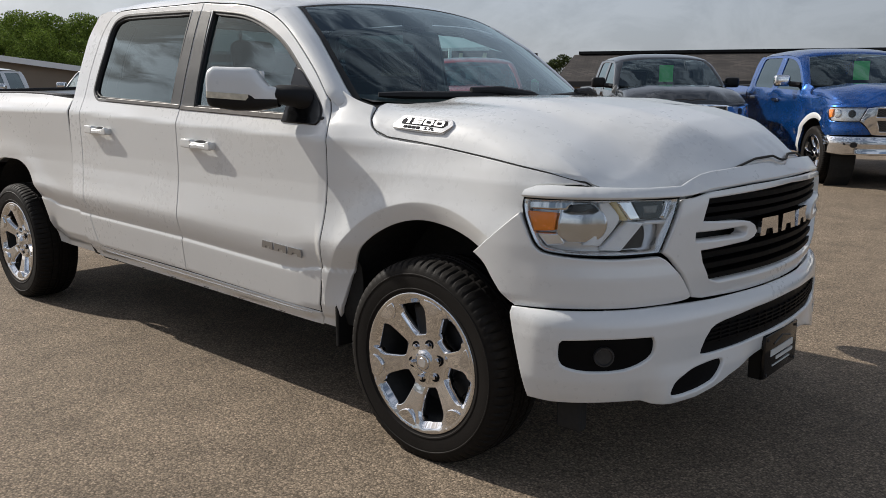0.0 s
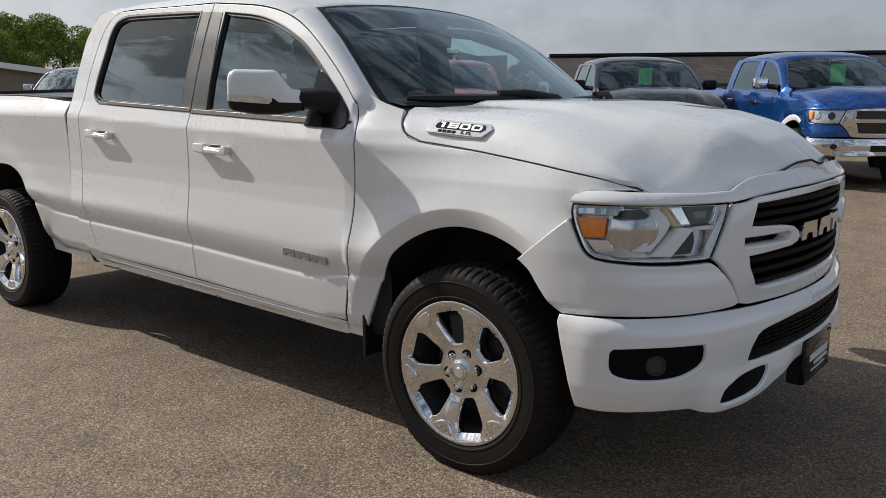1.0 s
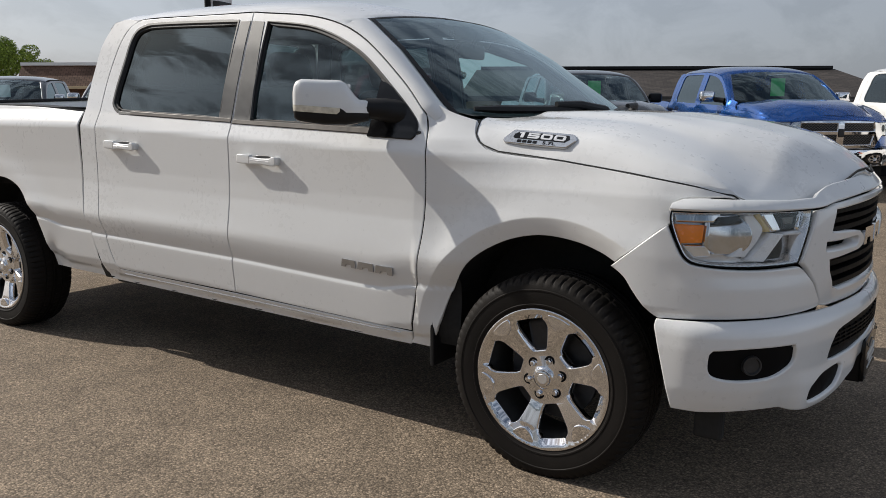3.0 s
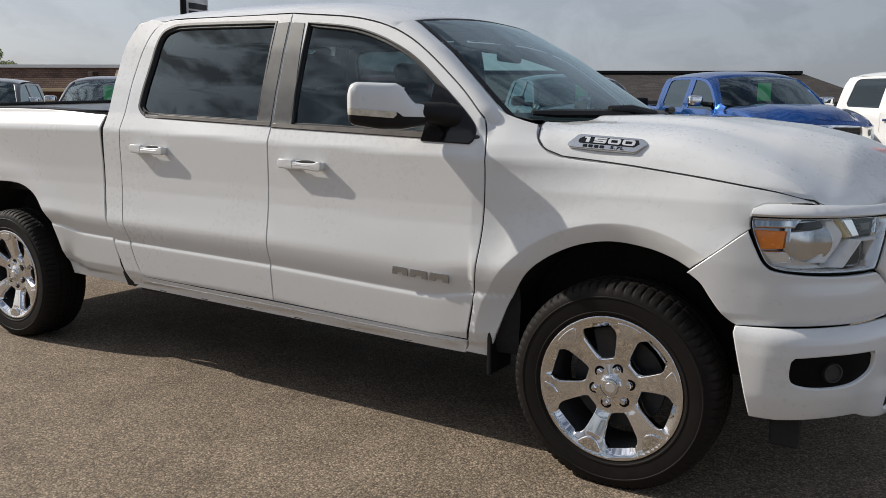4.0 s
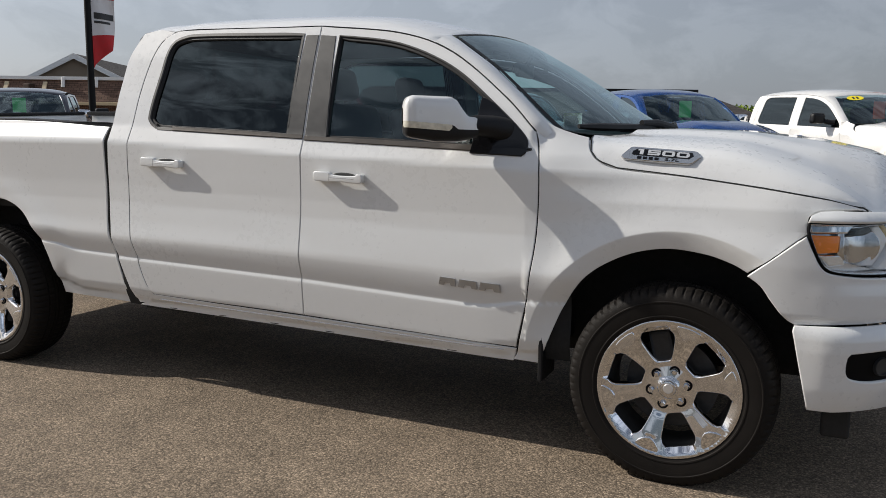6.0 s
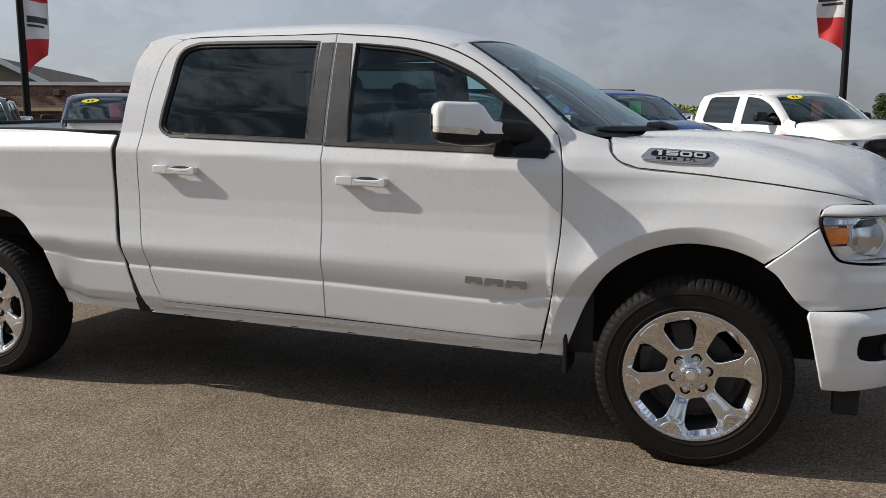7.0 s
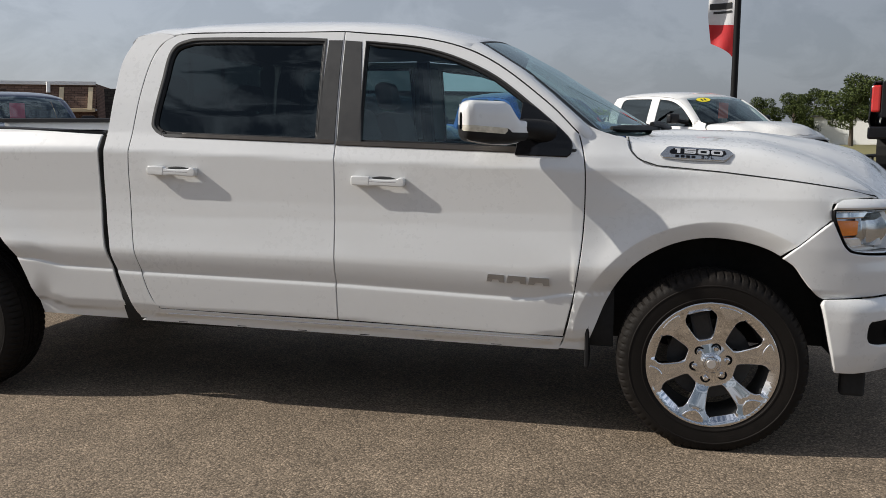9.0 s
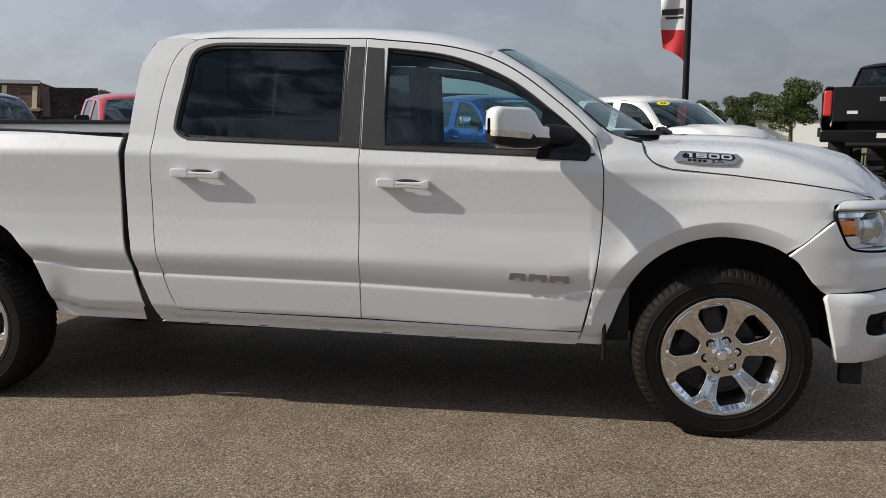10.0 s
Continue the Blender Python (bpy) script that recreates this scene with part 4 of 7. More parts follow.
for s in (-1, 1):
    loft("gap_backing", shell(-2.88, -0.62, 0.43, 1.30, 0.027, s), UNDER, truck, "dark sheet standing in for shade in the panel gaps", flip=s > 0)
    loft("gap_backing", shell(-0.64, -0.42, 0.42, 1.30, 0.027, s), UNDER, truck, "dark sheet standing in for shade in the panel gaps", flip=s > 0)
    loft("gap_backing", [[(x, s * (body_half(x, z) - 0.045), z) for z in np.linspace(interp(x, [-0.42, -0.3, -0.1, 0.1, 0.26], [0.75, 0.86, 0.96, 0.95, 0.885]), interp(x, [-0.42, -0.3, 0, 0.5], [1.30, 1.23, 1.19, 1.13]), 8)] for x in np.linspace(-0.42, 0.42, 14)], UNDER, truck, "dark sheet standing in for shade in the panel gaps", flip=s > 0)
    part("pillar_inner", tube_bm([(-1.71, s * (body_half(-1.71, z) - 0.06), z) for z in (1.25, 1.5, 1.7, 1.86)], 0.045, 8), SEAT, truck, "dark inner pillar trim")
    part("pillar_inner", tube_bm([(interp(z, [1.25, 1.6, 1.86], [-2.80, -2.77, -2.66]), s * (body_half(-2.7, z) - 0.07), z) for z in (1.25, 1.5, 1.7, 1.86)], 0.05, 8), SEAT, truck, "dark inner pillar trim")
    part("pillar_inner", tube_bm([(x - 0.02, s * (body_half(x, z) - 0.055), z - 0.01) for x, z in ((-0.60, 1.36), (-0.742, 1.50), (-1.013, 1.70), (-1.289, 1.79))], 0.032, 8), SEAT, truck, "dark inner pillar trim")
loft("headliner", [[(x, y, 1.85 - 0.045 * smooth01(-1.35, -1.06, x) + 0.03 * (1 - (y / 0.76) ** 2)) for y in np.linspace(-0.70, 0.70, 11)] for x in np.linspace(-2.78, -1.06, 14)], LINING, truck, "light cloth headliner")
part("cab_floor", box_bm((2.3, 1.75, 0.08), (-1.75, 0, 0.50)), UNDER, truck)
part("firewall", box_bm((0.06, 1.75, 0.80), (-0.52, 0, 0.86)), UNDER, truck)
part("hood_underside", box_bm((0.95, 1.62, 0.04), (0.10, 0, 1.06)), UNDER, truck)
part("engine_bay_floor", box_bm((1.0, 1.1, 0.05), (0.15, 0, 0.46)), UNDER, truck)
for s in (-1, 1):
    part("engine_bay_side", box_bm((1.2, 0.05, 0.66), (0.10, s * 0.58, 0.76)), UNDER, truck)

# ---- cab interior ----
DASH = plain("dash_vinyl", (0.02, 0.02, 0.022), 0.6, vary=0.15, bump=0.2, bscale=500)
dash_profile = [(-0.48, 1.375), (-0.62, 1.405), (-0.85, 1.385), (-0.92, 1.31), (-0.90, 1.15), (-0.80, 0.95), (-0.60, 0.9)]
loft("dashboard", [[(x + 0.05 * (y / 0.85) ** 2, y, z + (0.02 if 0.15 < y < 0.62 and z > 1.25 else 0)) for x, z in dash_profile] for y in np.linspace(-0.86, 0.86, 21)], DASH, truck, "black dashboard", angle=50)
part("centre_console", box_bm((0.75, 0.36, 0.42), (-1.25, 0, 0.78), 0.05, 3), DASH, truck, "", True)
bm = bmesh.new()
ring = [(0.19 * math.cos(a), 0.19 * math.sin(a), 0) for a in np.linspace(0, 2 * math.pi, 33)]
wheel_pose = pose(-1.06, 0.40, 1.20, 0, -62, 0)
steer = part("steering_wheel", tube_bm([wheel_pose @ Vector(p) for p in ring], 0.016, 8), DASH, truck, "black steering wheel", True)
part("steering_hub", box_bm((0.17, 0.14, 0.05), (0, 0, -0.01), 0.02, 3, wheel_pose), DASH, steer, "", True)
for a in (0, 180, 270):
    part("steering_spoke", box_bm((0.13, 0.03, 0.015), (0.12, 0, -0.005), 0.004, 1, wheel_pose @ pose(0, 0, 0, 0, 0, a)), DASH, steer)


def seat(x, y, w, bench=False):
    ob = part("bench_cushion" if bench else "seat_cushion", box_bm((0.52, w, 0.16), (x, y, 0.86), 0.05, 3), SEAT, truck, "dark cloth seat", True, 60)
    rake = pose(x - 0.22, y, 0.86, 0, -14, 0)
    part("seat_backrest", box_bm((0.14, w, 0.66), (0, 0, 0.34), 0.055, 4, rake), SEAT, ob, "", True, 60)
    for d in ((-w / 3, w / 3) if bench else (0,)):
        part("headrest", box_bm((0.10, 0.27, 0.17), (0, d, 0.78), 0.045, 4, rake), SEAT, ob, "", True, 60)
    return ob


seat(-1.45, -0.42, 0.54), seat(-1.45, 0.42, 0.54), seat(-2.42, 0, 1.5, True)
rv = part("rear_view_mirror", box_bm((0.035, 0.24, 0.075), (-0.97, 0.0, 1.70), 0.015, 3), BLACK, truck, "black rear-view mirror", True)
part("mirror_stalk", tube_bm([(-0.96, 0, 1.72), (-0.93, 0, 1.80)], 0.012, 8), BLACK, rv)
part("sensor_pod", box_bm((0.10, 0.16, 0.07), (-0.99, 0, 1.79), 0.02, 3), BLACK, rv, "", True)
for s in (-1, 1):
    part("sun_visor", box_bm((0.16, 0.40, 0.02), (-1.14, s * 0.36, 1.82), 0.008, 2, None), SEAT, truck)

# ---- bed ----
for s in (-1, 1):
    up = 0.075 if s > 0 else 0.0  # far side raised to fit the camera's view
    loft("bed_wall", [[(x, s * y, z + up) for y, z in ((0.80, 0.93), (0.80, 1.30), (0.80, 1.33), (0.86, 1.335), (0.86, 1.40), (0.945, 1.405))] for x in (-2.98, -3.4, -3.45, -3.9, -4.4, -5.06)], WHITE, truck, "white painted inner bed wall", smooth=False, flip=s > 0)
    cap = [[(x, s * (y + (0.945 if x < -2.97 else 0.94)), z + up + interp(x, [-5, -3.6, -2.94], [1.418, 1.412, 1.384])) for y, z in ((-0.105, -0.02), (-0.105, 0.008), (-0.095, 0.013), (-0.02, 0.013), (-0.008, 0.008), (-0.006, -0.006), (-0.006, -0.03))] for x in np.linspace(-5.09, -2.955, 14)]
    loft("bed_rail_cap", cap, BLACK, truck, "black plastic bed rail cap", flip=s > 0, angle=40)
    for x in (-3.12, -4.75):
        part("tie_down", lathe_bm([(0.0, 0.0), (0.012, 0.0), (0.014, 0.006), (0.0, 0.006)], 12), BLACK, truck).matrix_basis = pose(x, s * 0.797, 1.22)
part("bed_floor", box_bm((2.02, 1.62, 0.04), (-3.96, 0, 0.92)), DARKMETAL, truck, "dark ribbed bed floor")
part("bed_front_wall", box_bm((0.03, 1.72, 0.46), (-2.975, 0, 1.16), 0.006), WHITE, truck)
BED_EDGE = ([0.434, 0.646, 0.879, 1.221, 1.384], [-2.842, -2.902, -2.950, -2.951, -2.946])
CAB_EDGE = ([0.452, 0.70, 0.881, 1.0, 1.20, 1.42], [-2.785, -2.872, -2.903, -2.913, -2.918, -2.905])
# black strip put into the open cab gap so that it reads as shaded
for s in (-1, 1):
    rows = []
    for z in np.linspace(0.44, 1.375, 30):
        a, b = interp(z, *BED_EDGE) + 0.0015, interp(z, *CAB_EDGE) + 0.004
        w = body_half(-2.965, z)
        rows.append([(px, s * (w - d), z) for px, d in ((a, 0.30), (a, 0.0035), (a + 0.003, 0.0035), (a + 0.003, 0.06), (b, 0.06), (b, 0.30))])
    loft("gap_filler", rows, UNDER, truck, "black filler standing in for shade behind the cab", smooth=False, flip=s > 0)
part("bed_front_cap", box_bm((0.07, 1.70, 0.02), (-2.965, 0, 1.395), 0.006), BLACK, truck)
# tailgate tilted to meet the far rail as the camera sees it
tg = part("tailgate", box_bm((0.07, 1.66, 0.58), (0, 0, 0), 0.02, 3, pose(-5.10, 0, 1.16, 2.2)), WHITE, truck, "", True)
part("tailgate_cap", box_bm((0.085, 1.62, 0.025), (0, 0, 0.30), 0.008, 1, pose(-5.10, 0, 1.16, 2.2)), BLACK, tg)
part("tailgate_handle", box_bm((0.03, 0.30, 0.06), (-5.145, 0, 1.27), 0.01), BLACK, tg)
part("rear_bumper", box_bm((0.20, 1.95, 0.20), (-5.06, 0, 0.62), 0.03, 3), CHROME, truck, "chrome rear bumper", True)
for s in (-1, 1):
    part("tail_lamp", box_bm((0.16, 0.14, 0.42), (-4.955, s * 0.905, 1.15), 0.03, 3), RED, truck, "red tail lamp", True)

# ---- underbody ----
for s in (-1, 1):
    part("frame_rail", box_bm((5.5, 0.09, 0.16), (-2.1, s * 0.46, 0.50), 0.01), UNDER, truck)
    part("rocker_inner", box_bm((2.1, 0.16, 0.10), (-1.72, s * 0.86, 0.465), 0.01), UNDER, truck)
part("fuel_tank", box_bm((1.1, 0.42, 0.22), (-2.2, 0.62, 0.46), 0.03), UNDER, truck)
part("transmission", box_bm((1.4, 0.36, 0.26), (-0.9, 0, 0.45), 0.04), UNDER, truck)
part("exhaust_pipe", tube_bm([(-0.4, -0.3, 0.40), (-2.6, -0.3, 0.40), (-3.5, -0.42, 0.55), (-4.9, -0.55, 0.5)], 0.04, 8), DARKMETAL, truck)
part("rear_axle", tube_bm([(-WHEELBASE, -0.80, HUB), (-WHEELBASE, 0.80, HUB)], 0.055, 10), DARKMETAL, truck)
part("axle_housing", lathe_bm([(0.0, -0.16), (0.12, -0.12), (0.16, 0), (0.12, 0.12), (0.0, 0.16)], 16), DARKMETAL, truck).matrix_basis = pose(-WHEELBASE, 0, HUB)
part("front_suspension", box_bm((0.30, 1.5, 0.08), (0.0, 0, 0.36), 0.02), UNDER, truck)
part("air_dam", box_bm((0.03, 1.16, 0.12), (0.80, 0, 0.40), 0.008), BLACK, truck, "black air dam under the bumper")
for s in (-1, 1):
    part("air_dam_end", box_bm((0.10, 0.05, 0.15), (0.60, s * 0.90, 0.325), 0.012, 2, None), UNDER, truck, "black end of the air dam")
    for cx, arch in ((0.0, 0.555), (-WHEELBASE, 0.60)):
        liner = [[(cx + arch * math.cos(a) * (0.97 if cx == 0 else 1.0), s * y, 0.40 + arch * math.sin(a)) for a in np.linspace(-0.02 if cx == 0 else 0.09, math.pi + 0.02, 25)] for y in (0.985 if cx == 0 else 0.925, 0.90, 0.70, 0.60)]
        loft("wheel_arch_liner", liner, UNDER, truck, "black wheel arch liner", flip=s < 0)
        part("arch_inner", box_bm((1.1, 0.03, 0.62), (cx, s * 0.60, 0.70)), UNDER, truck)
    part("mud_flap", box_bm((0.02, 0.19, 0.20), (-0.535, s * 0.90, 0.43), 0.005, 1, None), BLACK, truck, "black mud flap")

# unseen boxes added to stop sunlight leaking through under the bed
part("underbody_blocker", box_bm((0.75, 1.80, 0.40), (-3.02, 0, 0.70), 0.02), UNDER, truck)
part("underbody_blocker", box_bm((0.56, 1.80, 0.36), (-4.70, 0, 0.72), 0.02), UNDER, truck)
part("underbody_blocker", box_bm((2.0, 1.2, 0.20), (-3.9, 0, 0.80), 0.02), UNDER, truck)

# ---- wheels ----
FACE_R = 0.2675
SPOKE = fan([(0.100, -0.024), (0.112, -0.034), (0.150, -0.050), (0.186, -0.063), (0.205, -0.062), (0.221, -0.052), (0.223, 0.0), (0.221, 0.052), (0.205, 0.062), (0.186, 0.063), (0.150, 0.050), (0.112, 0.034), (0.100, 0.024)], (0, 3, 5, 7, 9, 12), 5)
PAD = fan([(0.202, 0.0), (0.209, -0.018), (0.222, -0.033), (0.238, -0.044), (0.2455, -0.043), (0.2505, -0.02), (0.2515, 0.0), (0.2505, 0.02), (0.2455, 0.043), (0.238, 0.044), (0.222, 0.033), (0.209, 0.018)], (0, 3, 4, 8, 9), 4)


def rot(pts, a):
    c, s = math.cos(a), math.sin(a)
    return [np.array((c * p[0] - s * p[1], s * p[0] + c * p[1])) for p in pts]


WINDOWS = [rot(SPOKE, math.pi / 2 + k * math.pi / 3) for k in range(6)]
PADS = [rot(PAD, math.pi / 2 + math.pi / 6 + k * math.pi / 3) for k in range(6)]


def wheel_face(u, v):
    """The wheel's outer face: dished to the hub, with a raised lip and hollow spoke ends."""
    r, a = math.hypot(u, v), math.atan2(v, u)
    th = (a - math.pi / 2 + math.pi / 6) % (math.pi / 3) - math.pi / 6
    sp = math.pi / 6 - abs(th)
    d = interp(r, [0, 0.034, 0.042, 0.085, 0.10, 0.24, 0.256, 0.2605, 0.2675], [0.002, 0.002, -0.006, -0.014, -0.013, 0.022, 0.027, 0.030, 0.026])
    win = smooth01(0.052, 0.044, abs(r * math.sin(th)) * (0.24 / max(r, 0.1)) - 0.006)
    d = d * (1 - win) + min(d, interp(r, [0.0, 0.208, 0.252], [0.03, -0.010, 0.028])) * win if r > 0.20 else d
    w = r * math.sin(sp)
    d += 0.0015 * smooth01(0.042, 0.0, abs(w)) * smooth01(0.10, 0.13, r) * smooth01(0.21, 0.19, r)
    return (u, -d, v)


def tyre_mesh():
    prof = [(0.262, 0.118), (0.268, 0.126), (0.288, 0.1335), (0.290, 0.1365), (0.295, 0.1372), (0.297, 0.1352), (0.330, 0.1392), (0.346, 0.1388), (0.348, 0.1408), (0.352, 0.1408), (0.354, 0.138), (0.366, 0.136), (0.3805, 0.130), (0.392, 0.119), (0.3985, 0.104), (0.402, 0.085)]
    prof = prof + [(0.404, 0.060), (0.396, 0.058), (0.396, 0.050), (0.405, 0.048), (0.405, 0.018), (0.396, 0.016), (0.396, 0.006), (0.405, 0.004)]
    prof = [(r, -h) for r, h in prof] + [(r, h) for r, h in prof[::-1]]
    n = 360
    verts, faces = [], []
    for i in range(n):
        t = 2 * math.pi * i / n
        for r, h in prof:
            cut = 0.0
            if r > 0.372 and (i + (0 if h < 0 else 3)) % 5 < 1 and (abs(h) > 0.083 or 0.02 < abs(h) < 0.05):
                cut = 0.007
            verts.append(((r - cut) * math.cos(t), h, (r - cut) * math.sin(t)))
    m = len(prof)
    for i in range(n):
        for j in range(m - 1):
            a, b = i * m + j, ((i + 1) % n) * m + j
            faces.append((a, a + 1, b + 1, b))
    me = mesh_of("tyre", verts, faces, RUBBER)
    me.set_sharp_from_angle(angle=radians(32))
    return me


PAD_MESH = []


RIM_SEAT = pose(0, -0.105, 0) @ Matrix.Diagonal((1.045, 1.0, 1.045, 1.0))


def wheel(cx, sgn):
    w = put("wheel", None, truck)
    w.matrix_basis = pose(cx, sgn * (0.914 if cx == 0 else 0.890), HUB - (0.011 if cx == 0 else 0.006), 0, 0, 0 if sgn < 0 else 180) @ pose(0, 0, 0, 0, -14 if cx == 0 else -34, 0)
    tyre = put("tyre", bpy.data.meshes.get("tyre") or tyre_mesh(), w, "black all-season tyre")
    if "rim" in bpy.data.meshes:
        put("rim", bpy.data.meshes["rim"], w, "six-spoke chrome rim").matrix_basis = RIM_SEAT
        hub = put("hub_cap", bpy.data.meshes["hub_cap"], w)
    else:
        disc = [np.array((FACE_R * math.cos(a), FACE_R * math.sin(a))) for a in np.linspace(0, 2 * math.pi, 73)[:-1]]
        rim = panel("rim", disc, wheel_face, CHROME, w, holes=WINDOWS, step=0.0085, gap=0.0, deep=0.02, hole_deep=0.05, rnd=0.003, label="six-spoke chrome rim")
        rim.data.name = "rim"
        rim.matrix_basis = RIM_SEAT
        hub = part("hub_cap", lathe_bm([(0.0, -0.1145), (0.022, -0.1145), (0.029, -0.1125), (0.032, -0.108), (0.033, -0.094)], 24), CHROME, w, "", True)
        hub.data.name = "hub_cap"
    for k in range(6):
        if len(PAD_MESH) < 6:
            pad = panel("spoke_pad", PADS[k], lambda u, v: (u, -0.0285, v), CHROME, w, step=0.012, gap=0, deep=0.018, rnd=0.004, label="raised chrome pad")
            pad.matrix_basis = RIM_SEAT
            PAD_MESH.append(pad.data)
        else:
            put("spoke_pad", PAD_MESH[k], w, "raised chrome pad").matrix_basis = RIM_SEAT
    part("hub_emblem", lathe_bm([(0.0, -0.1162), (0.018, -0.1162), (0.020, -0.114)], 20), LAMPGREY, w)
    # barrel and disc coloured near black for the shade behind the spokes
    part("barrel", lathe_bm([(0.262, -0.10), (0.235, -0.06), (0.225, 0.05), (0.255, 0.12)], 40), UNDER, w, "wheel barrel coloured dark for shade", True)
    part("brake_disc", lathe_bm([(0.0, -0.035), (0.09, -0.035), (0.10, -0.012), (0.18, -0.012), (0.18, 0.012), (0.0, 0.012)], 40), DARKMETAL, w, "", True)
    part("brake_caliper", box_bm((0.09, 0.09, 0.17), (0.0, -0.02, 0.14), 0.015, 2, pose(0, 0, 0, 0, 0, 0)), DARKMETAL, w)
    for k in range(6):
        a = math.pi / 2 + math.pi / 6 + k * math.pi / 3 - math.pi / 6 + 0.52
        p = (0.0698 * math.cos(a), 0, 0.0698 * math.sin(a))
        nut = part("lug_nut", lathe_bm([(0.0, -0.1085), (0.008, -0.1080), (0.0118, -0.104), (0.0128, -0.086)], 6), CHROME, w)
        nut.location = p
        # black ring paints the shade of the nut's pocket
        ringo = part("lug_shade", lathe_bm([(0.0125, -0.0930), (0.0150, -0.0942), (0.0215, -0.0944), (0.0228, -0.088)], 20), SLAT, w, "dark ring standing in for shade round the lug nut")
        ringo.location = p
    return w


for cx in (0.0, -WHEELBASE):
    for sgn in (-1, 1):
        wheel(cx, sgn)

# ---- head lamps ----
LAMP = fan([(S_LAMP_L - 0.006, 1.066), (plan_s(0.76, 0.85), 1.068), (S_LAMP_TR - 0.002, 1.064), (S_LAMP_BR - 0.004, 0.886), (plan_s(0.70, 0.91), 0.882), (S_LAMP_L + 0.115, 0.888), (S_LAMP_L + 0.055, 0.905), (S_LAMP_L + 0.022, 0.955), (S_LAMP_L - 0.006, 1.03)], (0, 2, 3))
REFLECT = plain("lamp_reflector", (0.84, 0.84, 0.85), 0.22, metal=0.85, vary=0.06, scale=30)

PALEAMBER = plain("pale_amber", (0.62, 0.50, 0.24), 0.25, vary=0.1, scale=40)
BOWL = plain("lamp_bowl", (0.58, 0.58, 0.59), 0.13, metal=1.0, vary=0.03)
LIGHTBAR = plain("light_guide", (0.80, 0.81, 0.83), 0.3, vary=0.03)


def lamp(mirrored):
    f = (lambda pts: [np.array(q, float) for q in mirror_s(pts)]) if mirrored else (lambda pts: [np.array(q, float) for q in pts])
    base = panel("headlamp", f(LAMP), wrap(lambda s, z: off_lamp(s, z) - 0.082), LAMPGREY, truck, step=0.04, gap=0.0, deep=0.01, label="clear headlamp with an amber side marker")
    outer = f(LAMP)
    panel("lamp_seal", inset(outer, -0.003), wrap(lambda s, z: off_lamp(s, z) - 0.004), SLAT, base, holes=[inset(outer, 0.003)], step=0.04, gap=0, deep=0.03, hole_deep=0.006, rnd=0.001, label="black seal round the lens")
    panel("lamp_wall", inset(outer, -0.001), wrap(lambda s, z: off_lamp(s, z) - 0.008), REFLECT, base, holes=[inset(outer, 0.004)], step=0.04, gap=0, deep=0.076, hole_deep=0.076, rnd=0.001)
    panel("lens", inset(outer, 0.003), wrap(off_lamp), LENS, base, step=0.03, gap=0, deep=0.004, rnd=0.001, label="clear lens")

    def blk(nm, pts, depth0, mat, label="", corners=None, rnd=0.006, thick=0.04):
        pts = fan(pts, corners) if corners is not None else pts
        return panel(nm, f(pts), wrap(lambda s, z: off_lamp(s, z) + depth0), mat, base, step=0.025, gap=0, deep=thick, rnd=rnd, label=label)

    q = lambda pts: [(S_LAMP_L + a, z) for a, z in pts]
    blk("side_marker", q([(0.002, 1.022), (0.107, 1.021), (0.101, 0.961), (0.028, 0.956)]), -0.024, AMBER, "amber side marker", (0, 1, 2, 3))
    blk("trim_bar", q([(0.0, 1.054), (0.165, 1.056), (0.140, 1.030), (0.005, 1.029)]), -0.030, CHROME, "", (0, 1, 2, 3))
    blk("trim_bar", q([(0.035, 0.948), (0.125, 0.950), (0.135, 0.915), (0.075, 0.908)]), -0.034, REFLECT, "", (0, 1, 2, 3))
    bowl = fan(q([(0.128, 1.048), (0.235, 1.052), (0.266, 1.022), (0.274, 0.982), (0.262, 0.942), (0.226, 0.918), (0.150, 0.920), (0.120, 0.955)]), (0, 1, 6))
    hollow = lambda sm, z: off_lamp(sm, z) - 0.018 - 0.040 * math.sin(math.pi * min(max((sm - S_LAMP_L - 0.112) / 0.17, 0.0), 1.0)) - 0.10 * max(0.0, z - 0.985)
    panel("reflector_bowl", f(bowl), wrap(hollow), BOWL, base, step=0.012, gap=0, deep=0.02, rnd=0.003, label="chrome reflector bowl")
    # dark patch stands in for a reflection at the bowl's top
    blk("bowl_dark_glint", q([(0.165, 1.050), (0.225, 1.054), (0.238, 1.038), (0.195, 1.024), (0.155, 1.026)]), -0.020, SATIN, "", (0, 1, 2, 4))
    blk("inner_panel", q([(0.258, 1.052), (0.292, 1.053), (0.330, 0.998), (0.262, 0.910), (0.200, 0.912), (0.245, 0.945), (0.262, 0.985)]), -0.040, LIGHTBAR, "", (0, 1, 3, 4))
    blk("marker_strip", q([(0.297, 1.055), (0.318, 1.056), (0.362, 0.995), (0.340, 0.995)]), -0.036, PALEAMBER, "pale amber strip", (0, 1, 2, 3))
    blk("trim_strip", q([(0.322, 1.056), (0.374, 1.058), (0.408, 0.999), (0.366, 0.995)]), -0.034, CHROME, "", (0, 1, 2, 3))
    blk("light_bar", q([(0.358, 0.990), (0.420, 0.985), (0.333, 0.894), (0.262, 0.898)]), -0.030, LIGHTBAR, "frosted light bar", (0, 1, 2, 3))
    blk("light_bar", q([(0.425, 0.990), (0.520, 0.990), (0.512, 0.978), (0.420, 0.980)]), -0.030, LIGHTBAR, "frosted light bar", (0, 1, 2, 3))
